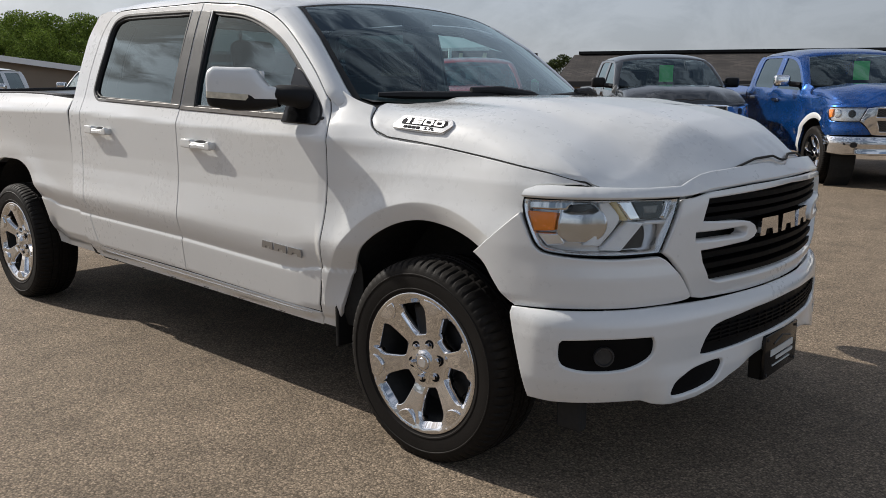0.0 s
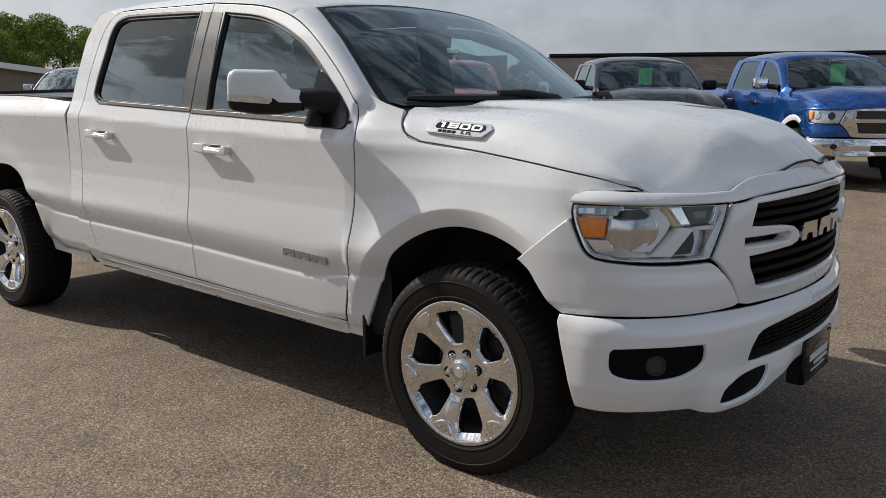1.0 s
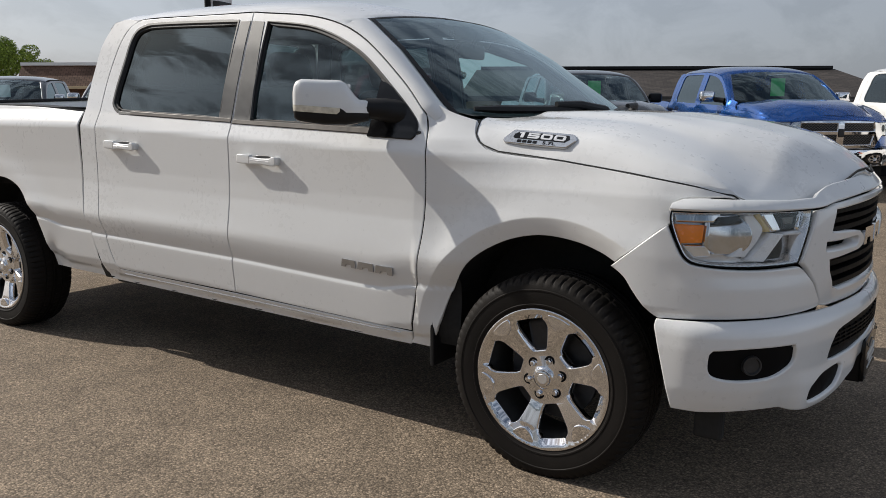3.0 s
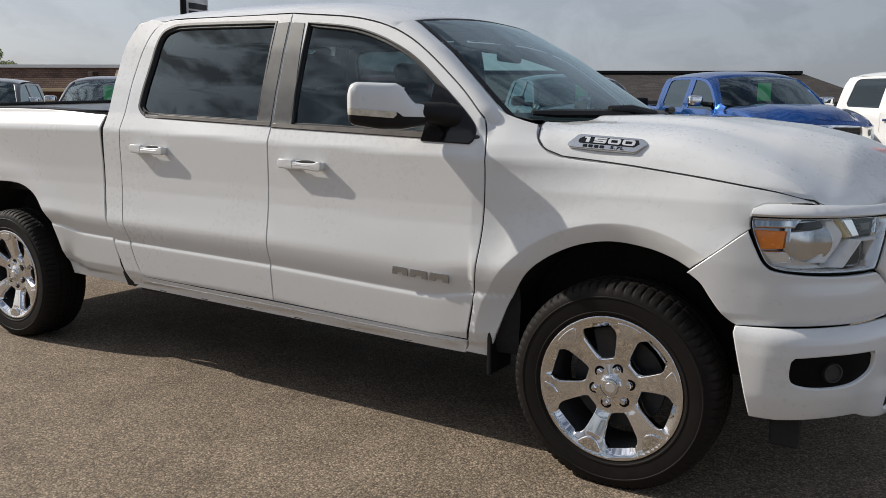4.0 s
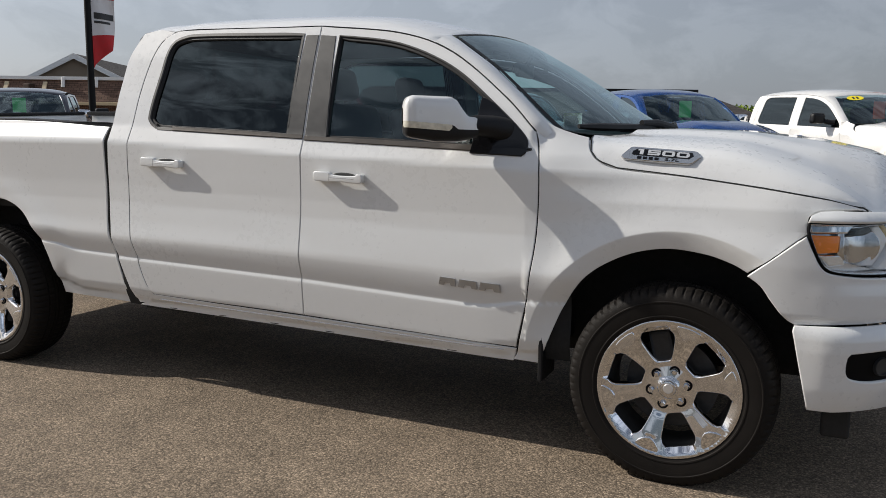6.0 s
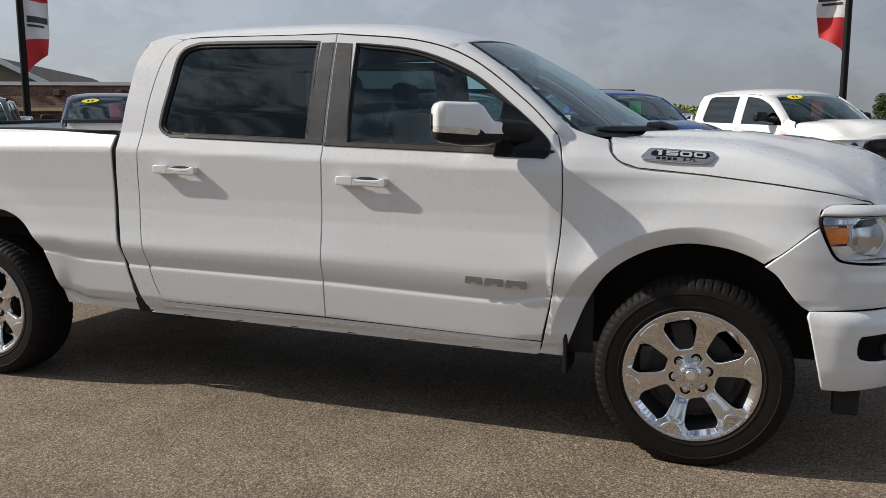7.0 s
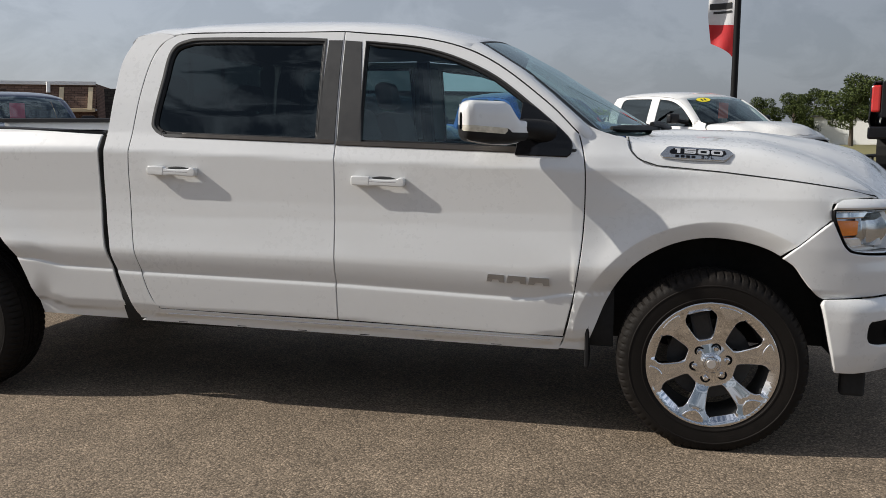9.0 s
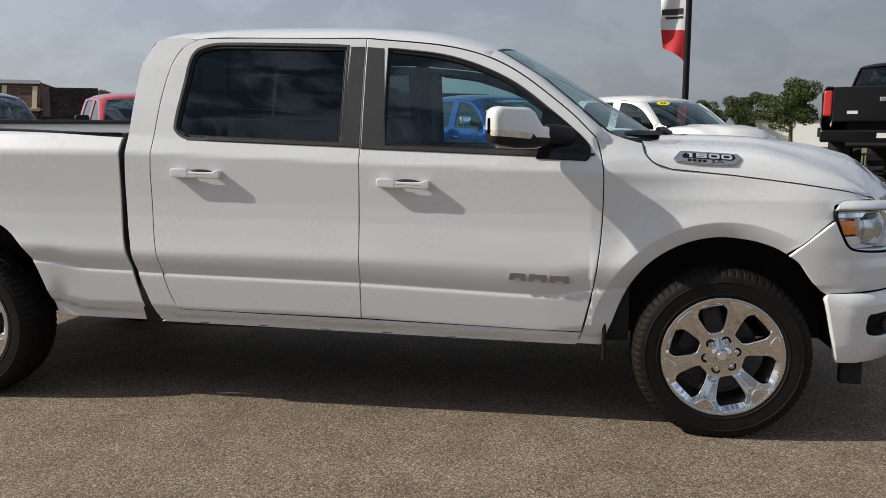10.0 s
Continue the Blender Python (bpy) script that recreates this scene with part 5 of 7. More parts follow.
    blk("upper_lamp", q([(0.384, 1.057), (0.522, 1.054), (0.496, 0.996), (0.414, 0.997)]), -0.044, DARKMETAL, "small dark upper lamp", (0, 1, 2, 3))
    blk("lamp_facet", q([(0.425, 1.040), (0.490, 1.040), (0.480, 1.015), (0.432, 1.015)]), -0.040, STEEL, "", (0, 1, 2, 3))
    blk("trim_strip", q([(0.526, 1.054), (0.552, 1.052), (0.514, 0.996), (0.500, 0.996)]), -0.034, CHROME, "", (0, 1, 2, 3))
    blk("lower_lamp", q([(0.394, 0.970), (0.432, 0.972), (0.436, 0.935), (0.424, 0.900), (0.338, 0.897)]), -0.046, DARKMETAL, "grey lower reflector", (0, 1, 3, 4))
    return base


lamp(False), lamp(True)

# ---- grille slats, emblem blocks, bumper fittings ----


def strip(name, s0, s1, z0, z1, off, mat, parent, n=24, label="", thick=0.02, tilt=0.0):
    surf = wrap(lambda s, z: off)
    rows = []
    for s in np.linspace(s0, s1, n):
        a, b = np.array(surf(s, z0)), np.array(surf(s, z1))
        e = 0.02
        d = np.array(surf(s + e, z0)) - np.array(surf(s - e, z0))
        d = np.array((d[1], -d[0], 0)) / np.linalg.norm(d[:2])
        if d[0] < 0:
            d = -d
        rows.append([tuple(a), tuple(a + d * tilt), tuple(b + d * tilt), tuple(b), tuple(b - d * thick), tuple(a - d * thick)])
    return loft(name, rows, mat, parent, label, closed=True, smooth=False, caps=True)


strip("grille_backing", plan_s(0.86, 0.64), 2 * SMAX - plan_s(0.86, 0.64), 0.73, 1.085, -0.055, UNDER, grille, label="black grille backing")
for z in (0.782, 0.822, 0.862, 0.985, 1.018, 1.05):
    strip("grille_slat", plan_s(0.875, 0.60), 2 * SMAX - plan_s(0.875, 0.60), z - 0.011, z + 0.007, 0.0, SLAT, grille, thick=0.045, tilt=0.010, label="gloss black grille slat")
for z in (0.902, 0.944):
    strip("grille_slat", plan_s(0.935, 0.34), 2 * SMAX - plan_s(0.935, 0.34), z - 0.012, z + 0.006, -0.01, SLAT, grille, thick=0.04, tilt=0.008, label="gloss black grille slat")


def emblem_block(name, center, w, h, place, mat, parent, deep, notch):
    """A plain slanted plate with a notch: one block of a maker's emblem."""
    bm = bmesh.new()
    sl = 0.12 * h
    pts = [(-w / 2, -h / 2), (-w / 2 + w * 0.28, -h / 2), (-w / 2 + w * 0.34, -h / 2 + h * notch), (w / 2 - w * 0.34, -h / 2 + h * notch), (w / 2 - w * 0.28, -h / 2), (w / 2, -h / 2), (w / 2 - sl, h / 2), (-w / 2 + sl, h / 2)]
    top = [bm.verts.new((x, y, deep)) for x, y in pts]
    low = [bm.verts.new((x, y, 0)) for x, y in pts]
    bm.faces.new(top)
    for i in range(len(pts)):
        j = (i + 1) % len(pts)
        bm.faces.new((low[i], low[j], top[j], top[i]))
    bmesh.ops.transform(bm, matrix=place @ Matrix.Translation((center, 0, 0)), verts=bm.verts)
    return part(name, bm, mat, parent, "chrome emblem block")


for c, w, turn in ((-0.175, 0.135, -7), (0.0, 0.145, 0), (0.18, 0.16, 7)):
    x0 = interp(abs(c), PLAN[::-1, 1], PLAN[::-1, 0]) + 0.010
    emblem_block("emblem_block", 0.0, w, 0.066, pose(x0, c, 0.928, 0, 0, turn) @ Matrix(((0, 0, 1, 0), (1, 0, 0, 0), (0, 1, 0, 0), (0, 0, 0, 1))), CHROME, grille, 0.014, 0.35)
for c, w in ((-0.098, 0.080), (-0.003, 0.088), (0.098, 0.095)):
    x0, z0 = -0.848, 0.731
    emblem_block("emblem_block", c, w, 0.034, pose(x0, -body_half(x0, z0) - 0.0005, z0, 90 + 2.0, 0.0, 0) @ pose(0, 0, 0, 0, 0, 2.6 * -1), BADGE, doors_r[0], 0.006, 0.35)

# dark pockets behind the bumper openings
for m in (False, True):
    g = (lambda pts: [np.array(q) for q in mirror_s(pts)]) if m else (lambda pts: [np.array(q) for q in pts])
    pk = panel("fog_pocket", inset(g(FOG), -0.01), wrap(lambda s, z: off_bumper(s, z) - 0.016), SLAT, bumper, step=0.05, gap=0, deep=0.01, label="black fog lamp pocket")
    fs, fz = plan_s(0.705, 0.905), 0.548
    pos = Vector(wrap(lambda s, z: 0.034)(2 * SMAX - fs if m else fs, fz))
    fog = part("fog_lamp", lathe_bm([(0.0, -0.004), (0.026, -0.004), (0.029, -0.010), (0.033, -0.010), (0.035, 0.0), (0.036, 0.02)], 24), DARKMETAL, pk, "small round fog lamp", True)
    fog.matrix_basis = Matrix.Translation(pos) @ pose(0, 0, 0, 0, 0, 40 if not m else 140)
    panel("tow_pocket", inset(g(TOW), -0.008), wrap(lambda s, z: off_bumper(s, z) - 0.016), SLAT, bumper, step=0.05, gap=0, deep=0.01, label="black tow hook opening")
panel("intake_mesh", inset(intake, -0.008), wrap(lambda s, z: off_bumper(s, z) - 0.016), SLAT, bumper, step=0.05, gap=0, deep=0.01, label="black lower intake")
for z in (0.552, 0.567, 0.582, 0.597):
    strip("intake_bar", plan_s(0.885, 0.56), 2 * SMAX - plan_s(0.885, 0.56), z - 0.003, z + 0.003, 0.038, SLAT, bumper, thick=0.012, tilt=0.003)
for y in np.arange(-0.48, 0.481, 0.06):
    s = plan_s(interp(abs(y), [0, 0.5], [0.963, 0.90]), y)
    s = s if y < 0 else 2 * SMAX - s
    strip("intake_bar", s - 0.004, s + 0.004, 0.545, 0.605, 0.037, SLAT, bumper, n=2, thick=0.012, tilt=0.003)

# ---- door mirrors, fender badge, dealer plate ----


def door_mirror(s, door):
    """Mirror head lofted from its inner to its outer end: painted cap above, black housing below, signal strip between."""
    p0, p1 = np.array((-0.792, 1.078)), np.array((-1.030, 1.270))
    e = (p1 - p0) / np.linalg.norm(p1 - p0)
    f = np.array((e[1], -e[0]))
    f = f if f[0] > 0 else -f
    Z_TOP = ([0, 0.14, 0.22, 0.30, 0.38, 0.9, 0.97, 1.0, 1.02], [1.436, 1.440, 1.470, 1.505, 1.518, 1.521, 1.512, 1.495, 1.47])
    Z_LOW = ([0, 0.3, 0.6, 0.95, 1.0, 1.02], [1.352, 1.334, 1.334, 1.350, 1.364, 1.40])
    DEEP = ([0, 0.2, 0.5, 0.9, 0.98, 1.0, 1.02], [0.036, 0.052, 0.060, 0.056, 0.045, 0.036, 0.012])
    SPLIT = ([0, 0.30, 0.37, 1.02], [1.384, 1.386, 1.404, 1.418])

    def point(u, phi):
        zt, zb, D = interp(u, *Z_TOP), interp(u, *Z_LOW), interp(u, *DEEP)
        c, n = math.cos(phi), math.sin(phi)
        d = 0.055 - D * math.copysign(abs(c) ** 0.55, c)
        z = (zt + zb) / 2 + (zt - zb) / 2 * math.copysign(abs(n) ** 0.55, n)
        q = p0 + (p1 - p0) * u - f * d
        return (q[0], s * q[1], z)

    def phi_of(u, z):
        zt, zb = interp(u, *Z_TOP), interp(u, *Z_LOW)
        k = (z - (zt + zb) / 2) / ((zt - zb) / 2)
        k = min(max(k, -0.999), 0.999)
        return math.asin(math.copysign(abs(k) ** (1 / 0.55), k))

    us = np.r_[np.linspace(0, 0.9, 22), 0.93, 0.96, 0.98, 1.0, 1.012, 1.02]
    cap, low, sig = [], [], []
    for u in us:
        a = phi_of(u, interp(u, *SPLIT))
        cap.append([point(u, t) for t in np.linspace(a, math.pi - a, 22)])
        low.append([point(u, t) for t in np.linspace(math.pi - a, 2 * math.pi + a, 22)])
        if u > 0.36:
            b = phi_of(u, interp(u, *SPLIT) - interp(u, [0.36, 0.42], [0.004, 0.026]))
            sig.append([tuple(np.array(point(u, t)) + (f[0] * 0.003, s * f[1] * 0.003, 0)) for t in np.linspace(b, a, 5)])
    head = loft("mirror_housing", low, BLACK, door, "black lower mirror housing", flip=s < 0)
    # far cap is black so that it drops out of the camera's view
    loft("mirror_cap", cap, WHITE if s < 0 else BLACK, head, "white painted mirror cap" if s < 0 else "dark mirror cap", flip=s < 0)
    loft("turn_signal", sig, SIGNAL, head, "clear turn signal strip", flip=s < 0)
    g = [point(u, math.pi) for u in (0.25, 0.95)]
    trim = [tuple(np.array(point(u, 1.5 * math.pi + 0.35)) - (0, 0, 0.001)) for u in np.linspace(0.15, 0.97, 14)]
    part("mirror_trim", tube_bm(trim, 0.0025, 5), LAMPGREY, head, "thin bright edge under the housing")
    back = -0.004 * np.array((f[0], s * f[1], 0))
    loft("mirror_glass", [[tuple(np.array((x, y, z)) + back) for z in (1.375, 1.505)] for x, y, _ in g], CHROME, head, "mirror glass", flip=s > 0)
    inner = np.array(point(0.0, 0.0))
    mid = p0 - f * 0.055
    arm = [(mid[0] - 0.03, s * (mid[1] + 0.02), 1.404), (mid[0], s * mid[1], 1.404), (mid[0] + 0.05, s * (mid[1] - 0.05), 1.398), (-0.735, s * 0.945, 1.385), (-0.72, s * 0.915, 1.375)]
    part("mirror_arm", tube_bm(arm, [0.034, 0.042, 0.048, 0.055, 0.060], 16), BLACK, head, "", True, 60)
    return head


SIGNAL = plain("signal_lens", (0.66, 0.64, 0.55), 0.15, metal=0.3, vary=0.25, scale=60)
door_mirror(-1, doors_r[0])
door_mirror(1, [o for o in truck.children if o.name.startswith("front_door")][1])


def lettering(name, words, size, place, mat, parent, deep=0.0015, wide=1.0):
    cu = bpy.data.curves.new(name, "FONT")
    cu.body, cu.size, cu.extrude, cu.align_x, cu.align_y = words, size, deep, "CENTER", "CENTER"
    tmp = bpy.data.objects.new(name, cu)
    scene.collection.objects.link(tmp)
    bpy.context.view_layer.update()
    me = bpy.data.meshes.new_from_object(tmp.evaluated_get(bpy.context.evaluated_depsgraph_get()))
    bpy.data.objects.remove(tmp)
    me.name = name
    me.materials.clear()
    me.materials.append(mat)
    me.transform(place @ Matrix.Diagonal((wide, 1, 1, 1)))
    return put(name, me, parent)


def plate_bm(pts, deep, place):
    bm = bmesh.new()
    top = [bm.verts.new((x * 0.985, y * 0.95, deep)) for x, y in pts]
    mid = [bm.verts.new((x, y, deep * 0.6)) for x, y in pts]
    low = [bm.verts.new((x, y, -0.02)) for x, y in pts]
    bm.faces.new(top)
    for a, b in ((low, mid), (mid, top)):
        for i in range(len(pts)):
            j = (i + 1) % len(pts)
            bm.faces.new((a[i], a[j], b[j], b[i]))
    bmesh.ops.transform(bm, matrix=place, verts=bm.verts)
    return bm


def block_digit(ch, w, h, tx, tz, place, deep=0.0016):
    """A broad block figure: bars tx wide and tz high, with cut corners."""
    a, b, c = w / 2, h / 2, 0.004
    mid = (-a, -tz / 2, a, tz / 2)
    bars = {
        "0": [(-a, -b + c, -a + tx, b - c), (a - tx, -b + c, a, b - c), (-a + c, b - tz, a - c, b), (-a + c, -b, a - c, -b + tz)],
        "1": [(0.0, -b, tx * 1.2, b), (-a * 0.35, b - tz, 0.0, b)],
        "5": [(-a, b - tz, a, b), (-a, 0, -a + tx, b), mid, (a - tx, -b + c, a, tz / 2), (-a, -b, a - c, -b + tz)],
    }[ch]
    bm = bmesh.new()
    for k, (x0, y0, x1, y1) in enumerate(bars):
        d = deep + 0.00012 * k
        v = [bm.verts.new(p) for p in ((x0, y0, 0), (x1, y0, 0), (x1, y1, 0), (x0, y1, 0), (x0, y0, d), (x1, y0, d), (x1, y1, d), (x0, y1, d))]
        for f in ((4, 5, 6, 7), (0, 1, 5, 4), (1, 2, 6, 5), (2, 3, 7, 6), (3, 0, 4, 7)):
            bm.faces.new([v[i] for i in f])
    bmesh.ops.transform(bm, matrix=place, verts=bm.verts)
    return bm


for s in (-1, 1):
    def on_hood(x, z):
        lo, hi = 0.5, 1.0
        for _ in range(30):
            m = 0.5 * (lo + hi)
            lo, hi = (m, hi) if hood_point(x, m)[2] > z else (lo, m)
        p = hood_point(x, lo)
        return Vector((p[0], s * p[1], p[2]))

    tl, tr, br, bl = on_hood(-0.19, 1.322), on_hood(0.03, 1.310), on_hood(0.017, 1.250), on_hood(-0.221, 1.265)
    u = (tr + br - tl - bl).normalized()
    v = (tl + tr - bl - br)
    v = (v - u * v.dot(u)).normalized()
    u = u if s < 0 else -u
    n = u.cross(v)
    M = Matrix((u, v, n)).transposed().to_4x4()
    M.translation = (tl + tr + br + bl) / 4 + n * 0.006
    outl = [(-0.150, -0.014), (-0.150, -0.022), (-0.138, -0.033), (0.116, -0.033), (0.127, -0.028), (0.153, 0.004), (0.153, 0.014), (0.138, 0.030), (0.128, 0.033), (-0.112, 0.033), (-0.122, 0.029)]
    badge = part("fender_badge", plate_bm(outl, 0.007, M), BADGE_FRAME, hood, "chrome engine badge", True, 30)
    part("badge_inset", plate_bm([(-0.112, -0.004), (-0.104, -0.0105), (0.112, -0.0105), (0.128, 0.006), (0.120, 0.023), (-0.092, 0.023), (-0.110, 0.010)], 0.0085, M), GLOSSBLACK, badge, "black badge inset")
    for k, ch in enumerate("1500"):
        part("badge_number", block_digit(ch, 0.0485, 0.0255, 0.0115, 0.0062, M @ Matrix.Translation((-0.080 + 0.0555 * k, 0.0062, 0.0085))), SILVER, badge, "silver block figure")
    lettering("badge_number", "5.7L", 0.0185, M @ Matrix.Translation((0.048, -0.0212, 0.0082)), GLOSSBLACK, badge, 0.0008, 1.75)
    for k in range(4):
        part("badge_bar", box_bm((0.016, 0.011, 0.0015), (-0.078 + 0.0225 * k, -0.0212, 0.0086), 0, 1, M), GLOSSBLACK, badge)

plate = part("dealer_plate", box_bm((0.018, 0.345, 0.172), (1.000, -0.032, 0.422), 0.006, 2), GLOSSBLACK, bumper, "black dealer plate with pale bars", True)
part("plate_bracket", box_bm((0.06, 0.30, 0.15), (0.966, -0.032, 0.40), 0.008, 2), BLACK, plate)
PALE = plain("pale_print", (0.60, 0.60, 0.58), 0.4, vary=0.05)
for y, w, z, h in ((-0.032, 0.24, 0.430, 0.026), (0.0, 0.18, 0.400, 0.013), (-0.032, 0.19, 0.376, 0.005)):
    part("plate_bar", box_bm((0.003, w, h), (1.0105, y, z), 0.0), PALE, plate)
part("plate_arc", tube_bm([(1.0105, -0.12 + 0.088 * k, 0.462 + 0.020 * math.sin(math.pi * k / 2)) for k in range(3)], 0.003, 6), SATIN, plate)
for y, z in ((-0.185, 0.49), (0.12, 0.49), (-0.185, 0.352), (0.12, 0.352)):
    part("plate_screw", lathe_bm([(0.0, 0), (0.006, 0), (0.007, 0.003), (0, 0.003)], 10), DARKMETAL, plate).matrix_basis = pose(1.0125, y, z, 0, 0, 90)

# ---- ground ----


def ground_z(x, y):
    return 0.17 * smooth01(2.6, 9.5, 0.92 * y - 0.2 * x)


def asphalt():
    m, N, K, b = node_mat("asphalt")
    b.inputs["Roughness"].default_value, b.inputs["Specular IOR Level"].default_value = 0.85, 0.25
    co = N.new("ShaderNodeTexCoord")

    def tex(kind, scale, detail=3.0):
        n = N.new(kind)
        n.inputs["Scale"].default_value = scale
        if kind == "ShaderNodeTexNoise":
            n.inputs["Detail"].default_value = detail
        K.new(co.outputs["Object"], n.inputs["Vector"])
        return n

    stone, stain, patch, grit = tex("ShaderNodeTexVoronoi", 118.0), tex("ShaderNodeTexNoise", 0.7, 5), tex("ShaderNodeTexNoise", 4.0, 4), tex("ShaderNodeTexNoise", 300.0, 2)
    ramp = N.new("ShaderNodeValToRGB")
    e = ramp.color_ramp.elements
    e[0].position, e[0].color = 0.0, (0.130, 0.101, 0.072, 1)
    e[1].position, e[1].color = 1.0, (0.38, 0.296, 0.212, 1)
    for p, c in ((0.30, (0.186, 0.145, 0.104, 1)), (0.78, (0.254, 0.198, 0.142, 1))):
        q = e.new(p)
        q.color = c
    sep = N.new("ShaderNodeSeparateColor")
    K.new(stone.outputs["Color"], sep.inputs["Color"])
    K.new(sep.outputs["Red"], ramp.inputs["Fac"])
    # tar shows dark in the joints between the stones
    joint = N.new("ShaderNodeMapRange")
    joint.inputs["From Min"].default_value, joint.inputs["From Max"].default_value = 0.35, 0.75
    joint.inputs["To Min"].default_value, joint.inputs["To Max"].default_value = 1.09, 0.56
    K.new(stone.outputs["Distance"], joint.inputs["Value"])
    rng = N.new("ShaderNodeMapRange")
    rng.inputs["From Min"].default_value, rng.inputs["From Max"].default_value = 0.3, 0.7
    rng.inputs["To Min"].default_value, rng.inputs["To Max"].default_value = 0.88, 1.12
    K.new(stain.outputs["Fac"], rng.inputs["Value"])
    rng2 = N.new("ShaderNodeMapRange")
    rng2.inputs["From Min"].default_value, rng2.inputs["From Max"].default_value = 0.3, 0.7
    rng2.inputs["To Min"].default_value, rng2.inputs["To Max"].default_value = 0.85, 1.15
    K.new(patch.outputs["Fac"], rng2.inputs["Value"])
    mul = N.new("ShaderNodeMath")
    mul.operation = "MULTIPLY"
    K.new(rng.outputs[0], mul.inputs[0])
    K.new(rng2.outputs[0], mul.inputs[1])
    sc = N.new("ShaderNodeVectorMath")
    sc.operation = "SCALE"
    K.new(ramp.outputs["Color"], sc.inputs[0])
    mul2 = N.new("ShaderNodeMath")
    mul2.operation = "MULTIPLY"
    K.new(mul.outputs[0], mul2.inputs[0])
    K.new(joint.outputs[0], mul2.inputs[1])
    K.new(mul2.outputs[0], sc.inputs["Scale"])
    K.new(sc.outputs[0], b.inputs["Base Color"])
    bp = N.new("ShaderNodeBump")
    bp.invert = True
    bp.inputs["Strength"].default_value, bp.inputs["Distance"].default_value = 0.6, 0.005
    add = N.new("ShaderNodeMath")
    add.operation = "ADD"
    K.new(stone.outputs["Distance"], add.inputs[0])
    K.new(grit.outputs["Fac"], add.inputs[1])
    K.new(add.outputs[0], bp.inputs["Height"])
    K.new(bp.outputs["Normal"], b.inputs["Normal"])
    return m


GX = np.r_[-900, -500, -250, -120, -70, np.arange(-45, 30, 3.0), 40, 70, 120, 250, 500, 900]
GY = np.r_[-900, -400, -150, -60, -25, np.arange(-12, 14, 1.0), 18, 25, 35, 50, 80, 130, 250, 500, 900]
ground = loft("ground", [[(x, y, ground_z(x, y)) for x in GX] for y in GY], asphalt())
tagged(ground, "worn tan-grey asphalt car park", "ground", kind="structure")
GRASS = plain("dry_grass", (0.17, 0.15, 0.055), 0.9, vary=0.35, scale=0.25, fine=3.0, bump=0.6, bscale=30)
lawn = loft("lawn", [[(x, y, 0.176) for x in np.linspace(6.5, 160, 8)] for y in np.linspace(26, 300, 8)], GRASS)
tagged(lawn, "strip of dry mown grass beyond the lot", "grass", kind="structure")

# ---- parked pickups in the row behind ----
SHELF = {}


def paint(name, color, metal=0.55, rough=0.3):
    return plain(name, color, rough, metal=metal, vary=0.02, scale=2, coat=1.0)


